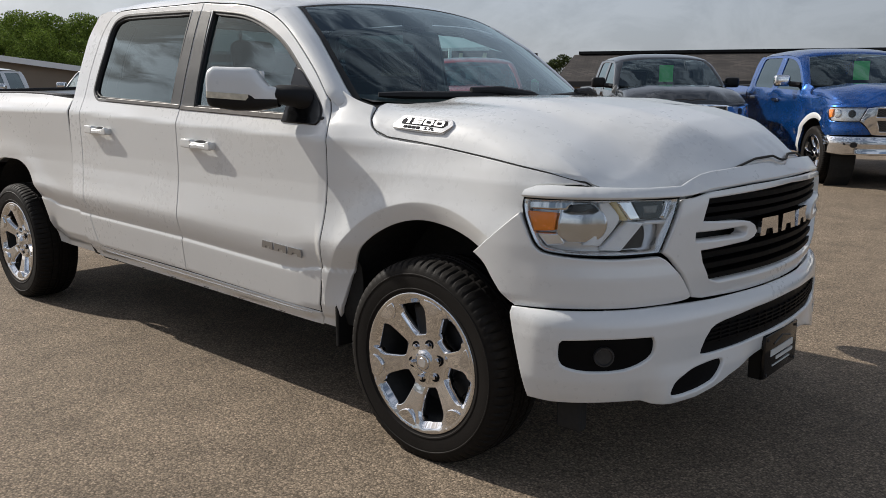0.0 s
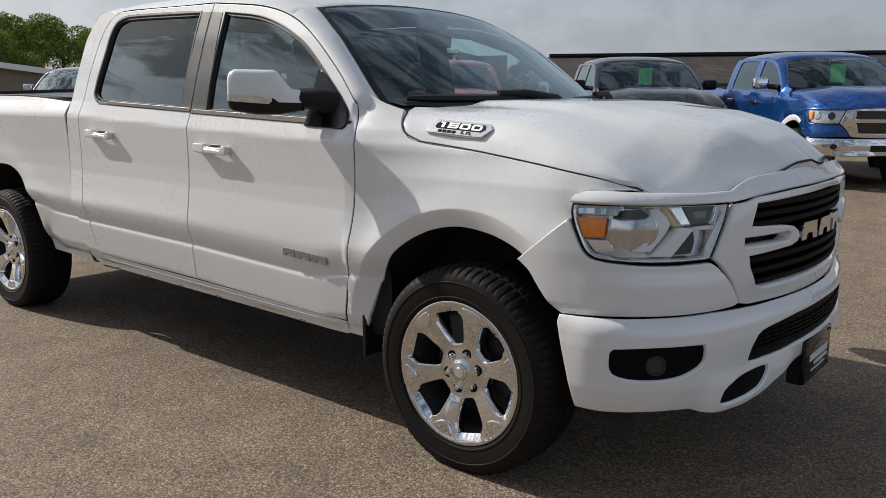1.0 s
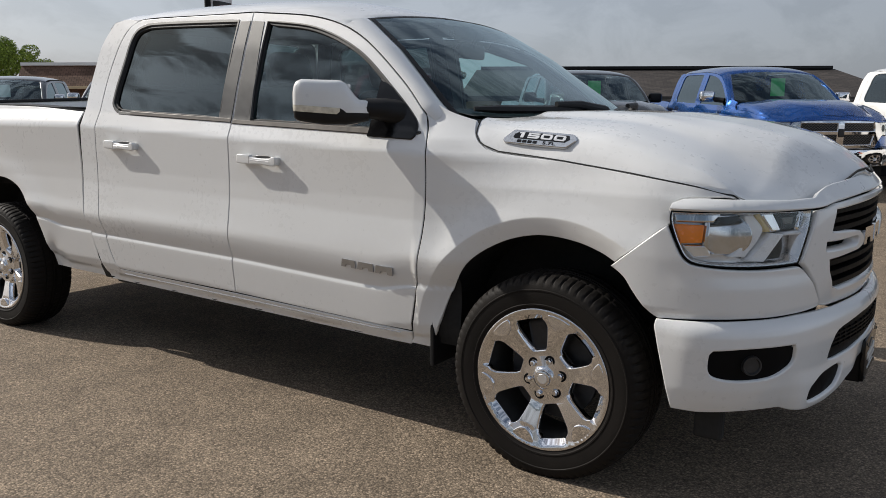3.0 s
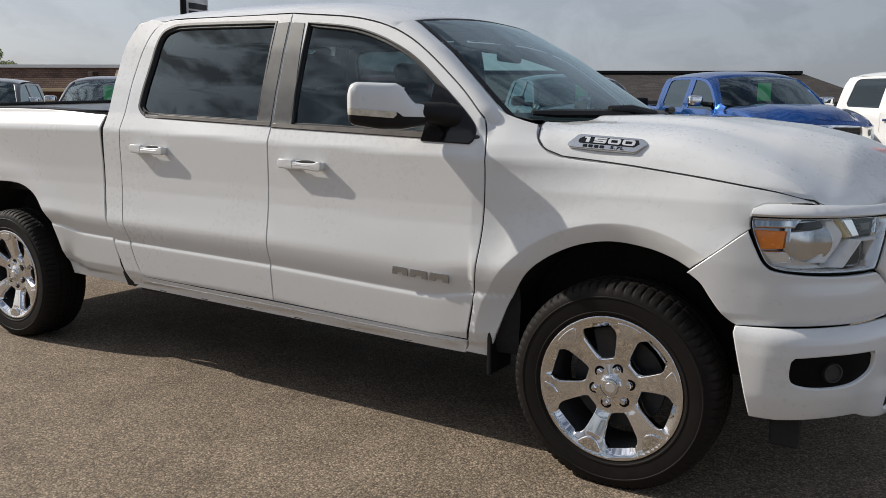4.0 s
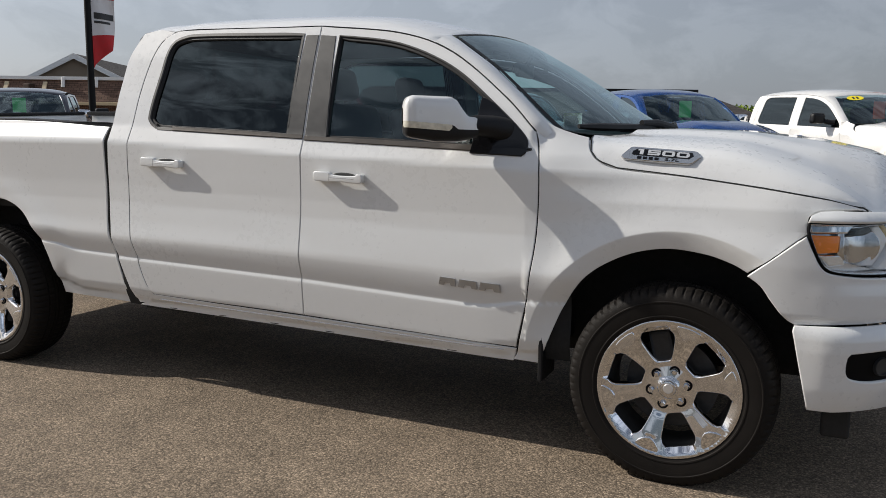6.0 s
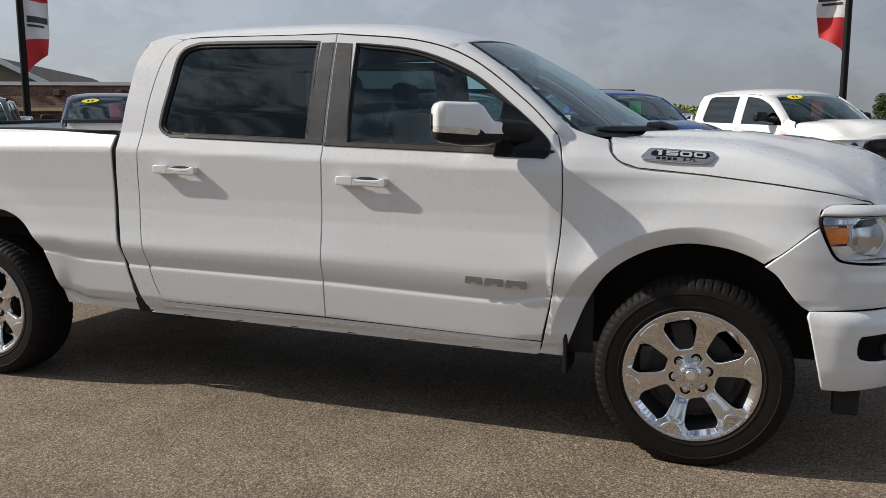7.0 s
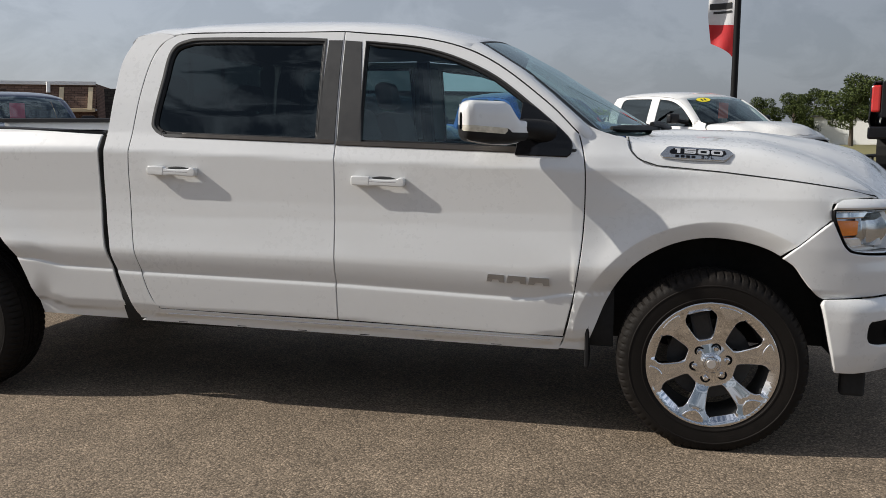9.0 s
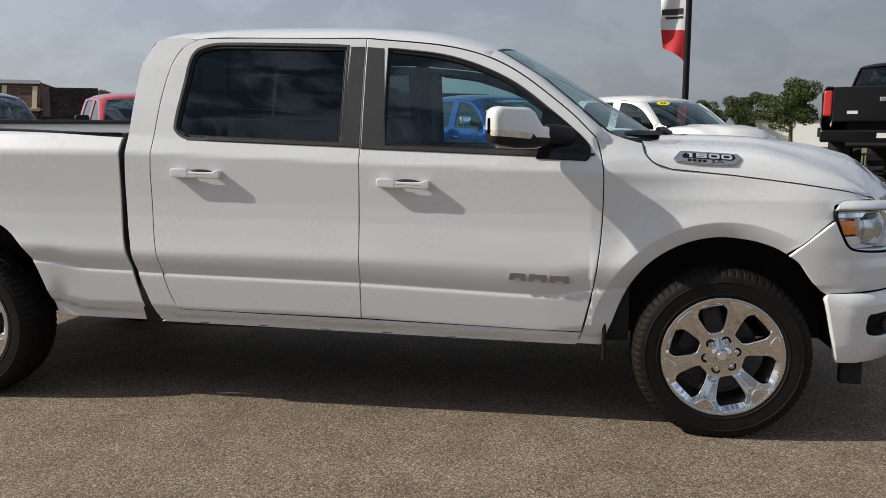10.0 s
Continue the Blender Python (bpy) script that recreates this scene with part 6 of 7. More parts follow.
def parked_truck(ref):
    """One simpler crew-cab pickup; its coloured parts are listed for repainting."""
    kw = dict(rows=None, step=0.12)
    for f, surf in ((False, side_r), (True, side_l)):
        for nm, outline, hole in (("front_fender", FENDER, None), ("front_door", DOOR_F, HOLE_F), ("rear_door", DOOR_R, HOLE_R), ("cab_corner", CORNER, None), ("rocker_panel", ROCKER, None), ("bed_side", BED, None)):
            d = panel(nm, outline, surf, WHITE, ref, holes=[hole] if hole else [], flip=f, **kw)
            if hole:
                panel("window", inset([np.array(q) for q in hole], -0.004), surf, PRIVACY, d, step=0.2, flip=f, lift=-0.012, gap=0, deep=0.003, rnd=0.001)
                s = 1 if f else -1
                zz = 1.165 if nm == "front_door" else 1.204
                xx = -1.493 if nm == "front_door" else -2.532
                part("door_handle", box_bm((0.24, 0.03, 0.045), (xx, s * (body_half(xx, zz) + 0.022), zz), 0.01), CHROME, d)
        s = 1 if f else -1
        loft("arch_flare", [[(r * math.cos(a) * 1.0, s * (body_half(r * math.cos(a), HUB + r * math.sin(a)) + 0.022 - 0.02 * k), HUB + r * math.sin(a)) for k, r in ((0, 0.515), (0, 0.53), (0, 0.575), (1, 0.595))] for a in np.linspace(0.12, math.pi - 0.0, 19)], WHITE, ref, flip=f)
        arm = put("door_mirror", None, ref)
        part("mirror_cap", box_bm((0.13, 0.24, 0.17), (-0.90, s * 1.17, 1.45), 0.045, 3), BLACK, arm, "", True, 60)
        part("mirror_arm", tube_bm([(-0.86, s * 1.06, 1.40), (-0.76, s * 0.94, 1.385)], 0.04, 8), BLACK, arm)
        g = (lambda pts: [np.array(q, float) for q in mirror_s(pts)]) if f else (lambda pts: [np.array(q, float) for q in pts])
        lm = panel("headlamp", g(LAMP), wrap(lambda s, z: off_lamp(s, z) - 0.035), REFLECT, ref, step=0.08, gap=0, deep=0.01, label="clear headlamp with an amber marker")
        for c, r, m in ((0.17, 0.058, CHROME), (0.37, 0.052, DARKMETAL)):
            panel("lamp_bowl", g([(S_LAMP_L + c + r * math.cos(a), 0.985 + r * math.sin(a)) for a in np.linspace(0, 2 * math.pi, 17)[:-1]]), wrap(lambda s, z: off_lamp(s, z) - 0.02), m, lm, step=0.05, gap=0, deep=0.02, rnd=0.015)
        panel("side_marker", g([(S_LAMP_L + a, z) for a, z in ((0.005, 1.04), (0.10, 1.045), (0.09, 0.94), (0.045, 0.93))]), wrap(lambda s, z: off_lamp(s, z) - 0.015), AMBER, lm, step=0.06, gap=0, deep=0.02, label="amber marker")
        panel("lens", inset(g(LAMP), 0.003), wrap(off_lamp), LENS, lm, step=0.08, gap=0, deep=0.004, rnd=0.001)
        panel("fascia_panel", g(FILL_R), wrap(off_fill), WHITE, ref, step=0.08, rnd=0.005)
        panel("brow_half", g(BROW_HALF + [(SMAX, 1.15)] + BROW_LOW), wrap(off_brow), WHITE, ref, step=0.07, gap=0.0, deep=0.03)
    s0, sm = plan_s(0.872, 0.60) + 0.045, SMAX - 0.05
    quads = []
    for z0, z1 in ((0.755, 0.895), (0.945, 1.055)):
        half = fan([(s0 + (0.05 if z0 < 0.9 else 0.0), z0), (sm, z0), (sm, z1), (s0 + 0.01, z1)], (0, 1, 2, 3))
        quads += [[np.array(q, float) for q in half], [np.array(q, float) for q in mirror_s(half)]]
    gr = panel("grille_frame", surround, wrap(lambda s, z: off_grille(s, z) + 0.012), CHROME, ref, holes=quads, step=0.06, deep=0.03, hole_deep=0.03, gap=0.002, rnd=0.008, label="chrome grille frame")
    strip("grille_backing", s0 - 0.03, 2 * SMAX - s0 + 0.03, 0.73, 1.08, -0.02, UNDER, gr, n=12)
    for a, b in ((s0, sm), (SMAX + 0.05, 2 * SMAX - s0)):
        surf = wrap(lambda s, z: off_grille(s, z) - 0.006)
        verts, faces = [], []
        for zc in list(np.arange(0.765, 0.90, 0.0225)) + list(np.arange(0.955, 1.06, 0.0225)):
            n = 22
            for j in range(n + 1):
                z = zc + (0.009 if j % 2 else -0.009)
                for dz in (-0.004, 0.004):
                    verts.append(surf(a + (b - a) * j / n, z + dz))
            k = len(verts) - 2 * (n + 1)
            faces += [(k + 2 * j, k + 2 * j + 2, k + 2 * j + 3, k + 2 * j + 1) for j in range(n)]
        put("grille_mesh", mesh_of("grille_mesh", verts, faces, STEEL, False), gr, "bright grille mesh")
    part("grille_emblem", box_bm((0.03, 0.09, 0.12), (1.01, 0, 0.92), 0.02, 2), DARKMETAL, gr)
    low = [(0.30, 0.46), (q0 + 0.3, 0.44), (q0 + 0.7, 0.45), (SMAX, 0.46)]
    top = [(SMAX, 0.690), (plan_s(0.90, 0.5), 0.690), (plan_s(0.83, 0.73), 0.690), (0.34, 0.688), (0.232, 0.684), (0.226, 0.66), (0.25, 0.55)]
    bo = [np.array(q, float) for q in low + mirror_s(low[:-1]) + mirror_s(top[1:]) + top]
    bp = panel("front_bumper", bo, wrap(lambda s, z: off_bumper(s, max(z, 0.46))), CHROME, ref, step=0.06, deep=0.06, rnd=0.012, label="front bumper")
    strip("bumper_opening", plan_s(0.93, 0.36), 2 * SMAX - plan_s(0.93, 0.36), 0.515, 0.60, 0.052, UNDER, bp, n=8, thick=0.01)
    for m in (False, True):
        q = plan_s(0.80, 0.78) if not m else 2 * SMAX - plan_s(0.80, 0.78)
        panel("fog_lamp", [np.array((q + 0.045 * math.cos(a), 0.575 + 0.04 * math.sin(a))) for a in np.linspace(0, 2 * math.pi, 15)[:-1]], wrap(lambda s, z: off_bumper(s, max(z, 0.46)) + 0.002), DARKMETAL, bp, step=0.05, gap=0, deep=0.01)
    rows = hood_rows()
    loft("hood", [r[::3] + [r[-1]] for r in rows[::3]] + [rows[-1][::3] + [rows[-1][-1]]], WHITE, ref, angle=40)
    rr = roof_rows()
    loft("roof", [r[::4] for r in rr[::3]] + [rr[-1][::4]], WHITE, ref, angle=60)
    for s in (-1, 1):
        loft("a_pillar", [[(x, s * body_half(x, z), z), tuple(np.array(shield_point(v, s)) + (0.01, s * 0.01, 0.012)), shield_point(v, s * 0.99)] for x, z, v in ((-0.60, 1.392, 0.0), (-0.742, 1.532, 0.28), (-1.013, 1.728, 0.75), (-1.12, 1.772, 0.9), (-1.289, 1.824, 1.0))], WHITE, ref, flip=s < 0)
    loft("windshield", [[shield_point(v, t) for t in np.linspace(-0.99, 0.99, 15)] for v in np.linspace(0, 0.99, 8)], SHIELD, ref, "windshield")
    loft("cowl", [[(-0.14 - 0.42 * abs(t) ** 2.2 - 0.14 * (1 - u), 0.86 * t, 1.335 + 0.03 * abs(t) + 0.02 * (1 - u)) for t in np.linspace(-1, 1, 9)] for u in (0, 1)], BLACK, ref)
    part("cab_interior", box_bm((2.2, 1.62, 0.86), (-1.76, 0, 0.88), 0.05), SEAT, ref)
    for y in (-0.42, 0.42):
        part("seat_backrest", box_bm((0.14, 0.5, 0.6), (-1.62, y, 1.36), 0.05, 2, None), SEAT, ref, "", True)
        part("seat_backrest", box_bm((0.14, 0.6, 0.5), (-2.58, y, 1.34), 0.05, 2, None), SEAT, ref, "", True)
    part("dashboard", box_bm((0.4, 1.6, 0.25), (-0.72, 0, 1.22), 0.08, 3), DASH, ref)
    panel("cab_back_wall", BACK, cab_back, WHITE, ref, holes=[BWIN], step=0.2, flip=True)
    panel("rear_window", inset(BWIN, -0.01), cab_back, PRIVACY, ref, step=0.3, flip=True, lift=-0.012, gap=0, deep=0.003, rnd=0.001)
    part("tailgate", box_bm((0.07, 1.66, 0.56), (-5.0, 0, 1.13), 0.02), WHITE, ref)
    part("rear_bumper", box_bm((0.20, 1.95, 0.20), (-5.06, 0, 0.62), 0.03), CHROME, ref)
    part("underbody", box_bm((5.3, 1.3, 0.5), (-2.1, 0, 0.68), 0.02), UNDER, ref)
    part("bed_floor", box_bm((2.02, 1.8, 0.04), (-3.96, 0, 0.95)), DARKMETAL, ref)
    for s in (-1, 1):
        part("bed_rail", box_bm((2.0, 0.10, 0.03), (-3.97, s * 0.90, 1.41), 0.008), BLACK, ref)
        part("tail_lamp", box_bm((0.16, 0.14, 0.42), (-4.955, s * 0.905, 1.15), 0.03), RED, ref, "red tail lamp")
        for cx in (0.0, -WHEELBASE):
            w = put("wheel", None, ref)
            w.matrix_basis = pose(cx, s * 0.872, HUB, 0, 0, 0 if s < 0 else 180)
            put("tyre", SHELF.setdefault("t", bpy.data.meshes["tyre"]), w)
            put("rim", bpy.data.meshes["rim"], w).matrix_basis = RIM_SEAT
            part("barrel", lathe_bm([(0.262, -0.10), (0.235, -0.06), (0.225, 0.05), (0.0, 0.06)], 20), DARKMETAL, w)
            part("arch_liner", lathe_bm([(0.57, -0.10), (0.56, 0.25)], 24), UNDER, ref).matrix_basis = pose(cx, s * 0.872, HUB, 0, 0, 0 if s < 0 else 180)
    return ref


PAINTED = ("front_fender", "front_door", "rear_door", "cab_corner", "rocker_panel", "bed_side", "fascia_panel", "brow_half", "hood", "roof", "a_pillar", "cab_back_wall", "tailgate", "arch_flare")


def repaint(ob, names, mat):
    for o in ob.children_recursive:
        if o.type == "MESH" and o.name.split(".")[0] in names:
            o.material_slots[0].link = "OBJECT"
            o.material_slots[0].material = mat


def sign(ob, name, mat, y, z0, z1, w, label):
    """A coloured sheet hung upright behind the windshield."""
    x = interp(z1, SHIELD_Z[1], SHIELD_C[1]) - 0.05
    return put(name, mesh_of(name, [(x, y - w / 2, z0), (x, y + w / 2, z0), (x, y + w / 2, z1), (x, y - w / 2, z1), (x - 0.004, y - w / 2, z0), (x - 0.004, y + w / 2, z0), (x - 0.004, y + w / 2, z1), (x - 0.004, y - w / 2, z1)], [(0, 1, 2, 3), (7, 6, 5, 4)], mat, False), ob, label)


GREEN = plain("green_sheet", (0.05, 0.55, 0.10), 0.5, vary=0.05)
ORANGE = plain("orange_sheet", (0.80, 0.17, 0.09), 0.5, vary=0.05)
PINK = plain("pink_sheet", (0.75, 0.08, 0.13), 0.5, vary=0.05)
YELLOW = plain("yellow_sticker", (0.85, 0.70, 0.02), 0.5, vary=0.05)
PAPER = plain("white_sheet", (0.7, 0.7, 0.68), 0.6, vary=0.05)
DARKPRINT = plain("dark_print", (0.03, 0.03, 0.03), 0.5)


def sheet(ob, kind):
    if kind in ("green", "orange", "pink", "white"):
        m = dict(green=GREEN, orange=ORANGE, pink=PINK, white=PAPER)[kind]
        sign(ob, "price_sheet", m, 0.0, 1.46, 1.74, 0.24, f"{kind} sheet in the windshield")


def yellow_oval(ob, y=-0.42):
    v, t = 0.84, y / 0.72
    c = np.array(shield_point(v, t))
    e, f = np.array(shield_point(v + 0.06, t)) - np.array(shield_point(v - 0.06, t)), np.array(shield_point(v, t + 0.1)) - np.array(shield_point(v, t - 0.1))
    e, f = e / np.linalg.norm(e), f / np.linalg.norm(f)
    n = np.cross(f, e)
    n = n if n[0] > 0 else -n
    pts = [tuple(c + n * 0.006 + 0.15 * math.cos(a) * f + 0.075 * math.sin(a) * e) for a in np.linspace(0, 2 * math.pi, 21)[:-1]]
    put("year_sticker", mesh_of("year_sticker", pts, [tuple(range(20))], YELLOW, False), ob, "yellow oval sticker")
    for k in (-0.035, 0.035):
        q = c + n * 0.009 + k * f
        put("sticker_bar", mesh_of("sticker_bar", [tuple(q - 0.018 * f - 0.035 * e), tuple(q + 0.018 * f - 0.035 * e), tuple(q + 0.018 * f + 0.035 * e), tuple(q - 0.018 * f + 0.035 * e)], [(0, 1, 2, 3)], DARKPRINT, False), ob)


ROW = "pickups in the row behind"
TALL = 1.015


def stand(x, y, deg):
    return pose(x, y, ground_z(x, y) + 0.005, 0, 0, deg)


first = parked_truck(thing("pickup_truck", "dark grey pickup truck with a green sheet in its windshield", "pickup truck", ROW))
first.scale = (1, 1, TALL)
FLEET = [
    ((-1.05, 9.89, -50), paint("blue_paint", (0.006, 0.080, 0.32), 0.70, 0.26), "bright blue pickup truck with chrome mirrors and grille", "green", "chrome", CHROME, WHITE),
    ((1.98, 10.56, -49.5), paint("pearl_paint", (0.78, 0.77, 0.74), 0.0), "white pickup truck with black mirrors and a yellow sticker", "orange", "black", GLOSSBLACK, None),
    ((-7.6, 8.45, -50), paint("red_paint", (0.50, 0.050, 0.062), 0.0), "red pickup truck with black mirrors", "", "black", CHROME, None),
    ((-10.22, 7.37, -45), paint("navy_paint", (0.022, 0.035, 0.075)), "navy pickup truck with a yellow sticker and a pink sheet", "pink", "black", CHROME, None),
    ((-13.35, 6.59, -47), paint("midnight_paint", (0.02, 0.023, 0.035)), "dark blue pickup truck with chrome mirrors and a green sheet", "green", "chrome", CHROME, None),
    ((-17.2, 6.0, -46), paint("slate_paint", (0.07, 0.075, 0.08)), "slate grey pickup truck with a white sheet in its windshield", "white", "chrome", CHROME, None),
    ((-20.6, 3.6, -46), paint("silver_paint", (0.55, 0.56, 0.57)), "silver pickup truck at the end of the row", "", "chrome", CHROME, None),
]
made = []
for (x, y, deg), mat, label, kind, mir, grl, flare in FLEET:
    o = copy_thing(first, stand(x, y, deg))
    o["label"] = label
    repaint(o, PAINTED, mat)
    if mir == "chrome":
        repaint(o, ("mirror_cap",), CHROME)
    repaint(o, ("grille_frame",), grl)
    if grl is not CHROME:
        repaint(o, ("front_bumper",), mat)
    if flare:
        repaint(o, ("arch_flare",), flare)
    sheet(o, kind)
    made.append(o)
first.matrix_basis = stand(-4.15, 9.62, -50.5) @ Matrix.Diagonal((1, 1, TALL, 1))
repaint(first, PAINTED, paint("graphite_paint", (0.035, 0.038, 0.042)))
sheet(first, "green")
yellow_oval(made[1]), yellow_oval(made[3])

# ---- the black pickup on a display ramp ----
display = copy_thing(first, pose(4.40 + 4.95 * math.cos(radians(62)), 9.30 + 4.95 * math.sin(radians(62)), 0.76, 0, 0, 62))
for o in [c for c in display.children if c.name.startswith("price_sheet")]:
    bpy.data.objects.remove(o)
tagged(display, "black lifted pickup truck shown tail-on upon a steel ramp", "pickup truck")
del display["group"]
repaint(display, PAINTED + ("grille_frame",), GLOSSBLACK), repaint(display, ("rear_bumper",), GLOSSBLACK)
tgate = [c for c in display.children if c.name.startswith("tailgate")][0]
part("tailgate_emblem", box_bm((0.02, 0.26, 0.07), (-5.045, 0, 1.20), 0.01), CHROME, tgate, "chrome emblem plate")
part("tailgate_sticker", box_bm((0.012, 0.16, 0.05), (-5.042, 0.52, 1.0), 0.0), PALE, tgate)
part("bumper_print", box_bm((0.012, 0.34, 0.08), (-5.17, -0.05, 0.63), 0.0), PALE, tgate)
RX = pose(4.40 + 4.95 * math.cos(radians(62)), 9.30 + 4.95 * math.sin(radians(62)), 0, 0, 0, 62)
ramp = thing("display_ramp", "black steel display ramp with a railing", "ramp")
ramp.matrix_basis = RX
for s in (-1, 1):
    part("track", box_bm((6.4, 0.42, 0.07), (-2.2, s * 0.86, 0.725), 0.01), DARKMETAL, ramp)
    part("rail", tube_bm([(-5.6, s * 1.12, 1.0), (1.2, s * 1.12, 1.0)], 0.03, 8), BLACK, ramp)
    part("rail", tube_bm([(-5.6, s * 1.12, 0.35), (1.2, s * 1.12, 0.35)], 0.03, 8), BLACK, ramp)
    for k in range(18):
        part("baluster", tube_bm([(-5.6 + 0.4 * k, s * 1.12, 0.172), (-5.6 + 0.4 * k, s * 1.12, 1.0)], 0.02, 6), BLACK, ramp)
for k in range(7):
    part("crossbeam", box_bm((0.08, 2.24, 0.08), (-5.4 + 1.08 * k, 0, 0.65), 0.01), BLACK, ramp)

# ---- flag poles ----
FLAG_RED = plain("flag_red", (0.55, 0.025, 0.03), 0.7, vary=0.1)
FLAG_WHITE = plain("flag_white", (0.75, 0.75, 0.75), 0.7, vary=0.05)
POLE = plain("pole_black", (0.006, 0.006, 0.007), 0.6, vary=0.2, spec=0.2)


def flag_pole(x, y, away, low, wide, lean):
    th = thing("flag_pole", "black lamp pole carrying a red and white banner", "flag pole", "flag poles", (x, y, ground_z(x, y)))
    part("pole", tube_bm([(0, 0, 0), (0, 0, 11)], [0.11, 0.085], 12), POLE, th, "", True)
    part("pole_base", lathe_bm([(0.3, 0), (0.3, 0.5), (0.26, 0.55), (0, 0.55)], 20), STEEL, th).matrix_basis = pose(0, 0, 0, 90)
    part("banner_bracket", tube_bm([(0, 0, low + 2.9), (away[0] * wide, away[1] * wide, low + 2.95)], 0.02, 6), POLE, th)

    def pt(u, v):
        h = low + 2.9 * v + lean * u ** 0.7 * max(0.0, 1 - v / 0.40) - 0.10 * u * v
        d = wide * u * (0.86 + 0.14 * min(1, v * 2.2)) + 0.10
        w = 0.12 * math.sin(5 * u + 6 * v) * u
        return (away[0] * d - away[1] * w, away[1] * d + away[0] * w, h)

    for nm, v0, v1, m in (("banner_field", 0.0, 0.34, FLAG_RED), ("banner_field", 0.34, 0.74, FLAG_WHITE), ("banner_field", 0.74, 1.0, FLAG_RED)):
        b = loft(nm, [[pt(u, v) for u in np.linspace(0, 1, 13)] for v in np.linspace(v0, v1, 8)], m, th, "red cloth field" if m is FLAG_RED else "white cloth field with dark bars")
        if m is FLAG_WHITE:
            for u0, u1, a, c in ((0.10, 0.95, 0.52, 0.585), (0.10, 0.80, 0.475, 0.50)):
                for side in (-0.012, 0.012):
                    loft("banner_bar", [[tuple(np.array(pt(u, v)) + (-away[1] * side, away[0] * side, 0)) for u in np.linspace(u0, u1, 9)] for v in (a, c)], DARKPRINT, b)
    return th


flag_pole(-20.0, 14.6, (0.66, 0.75), 3.0, 0.66, 0.55)
flag_pole(3.10, 22.9, (-0.99, 0.1), 3.6, 0.78, 0.45)

# ---- buildings ----


def shingles(name, dark, light, w=0.32, h=0.14):
    m, N, K, b = node_mat(name)
    b.inputs["Roughness"].default_value = 0.9
    co, br = N.new("ShaderNodeTexCoord"), N.new("ShaderNodeTexBrick")
    br.inputs["Scale"].default_value, br.inputs["Mortar Size"].default_value = 1.0, 0.012
    br.inputs["Brick Width"].default_value, br.inputs["Row Height"].default_value = w, h
    br.inputs["Color1"].default_value, br.inputs["Color2"].default_value = (*dark, 1), (*light, 1)
    br.inputs["Mortar"].default_value = (*[c * 0.35 for c in dark], 1)
    br.inputs["Bias"].default_value = -0.1
    no = N.new("ShaderNodeTexNoise")
    no.inputs["Scale"].default_value = 0.9
    rng = N.new("ShaderNodeMapRange")
    rng.inputs["From Min"].default_value, rng.inputs["From Max"].default_value = 0.3, 0.7
    rng.inputs["To Min"].default_value, rng.inputs["To Max"].default_value = 0.75, 1.25
    sc, bp = N.new("ShaderNodeVectorMath"), N.new("ShaderNodeBump")
    sc.operation = "SCALE"
    K.new(co.outputs["UV"], br.inputs["Vector"])
    K.new(co.outputs["Object"], no.inputs["Vector"])
    K.new(no.outputs["Fac"], rng.inputs["Value"])
    K.new(br.outputs["Color"], sc.inputs[0])
    K.new(rng.outputs[0], sc.inputs["Scale"])
    K.new(sc.outputs[0], b.inputs["Base Color"])
    bp.inputs["Strength"].default_value, bp.inputs["Distance"].default_value = 0.6, 0.02
    K.new(br.outputs["Fac"], bp.inputs["Height"])
    K.new(bp.outputs["Normal"], b.inputs["Normal"])
    return m


def slab(name, quad, mat, parent, thick=0.12, label=""):
    """A flat roof or wall sheet over four corners, with thickness and a metre grid for its texture."""
    q = [Vector(p) for p in quad]
    n = (q[1] - q[0]).cross(q[3] - q[0]).normalized()
    bm = bmesh.new()
    top = [bm.verts.new(p) for p in q]
    low = [bm.verts.new(p - n * thick) for p in q]
    faces = [bm.faces.new(top), bm.faces.new(low[::-1])]
    for i in range(4):
        j = (i + 1) % 4
        faces.append(bm.faces.new((top[i], low[i], low[j], top[j])))
    uv = bm.loops.layers.uv.new("uv")
    e = (q[1] - q[0]).normalized()
    f = n.cross(e)
    for fc in bm.faces:
        for l in fc.loops:
            d = l.vert.co - q[0]
            l[uv].uv = (d.dot(e), d.dot(f))
    return part(name, bm, mat, parent, label)


BROWN = shingles("brown_shingles", (0.13, 0.075, 0.05), (0.20, 0.12, 0.085))
DARKSH = shingles("dark_shingles", (0.030, 0.025, 0.023), (0.062, 0.052, 0.046))
TAN = plain("tan_siding", (0.24, 0.19, 0.14), 0.8, vary=0.1, scale=1)
TRIM = plain("white_trim", (0.80, 0.80, 0.78), 0.6, vary=0.05)
CREAM = plain("cream_metal", (0.62, 0.50, 0.32), 0.5, vary=0.05)
BRICK = shingles("brick_wall", (0.16, 0.09, 0.065), (0.24, 0.14, 0.10), 0.22, 0.075)


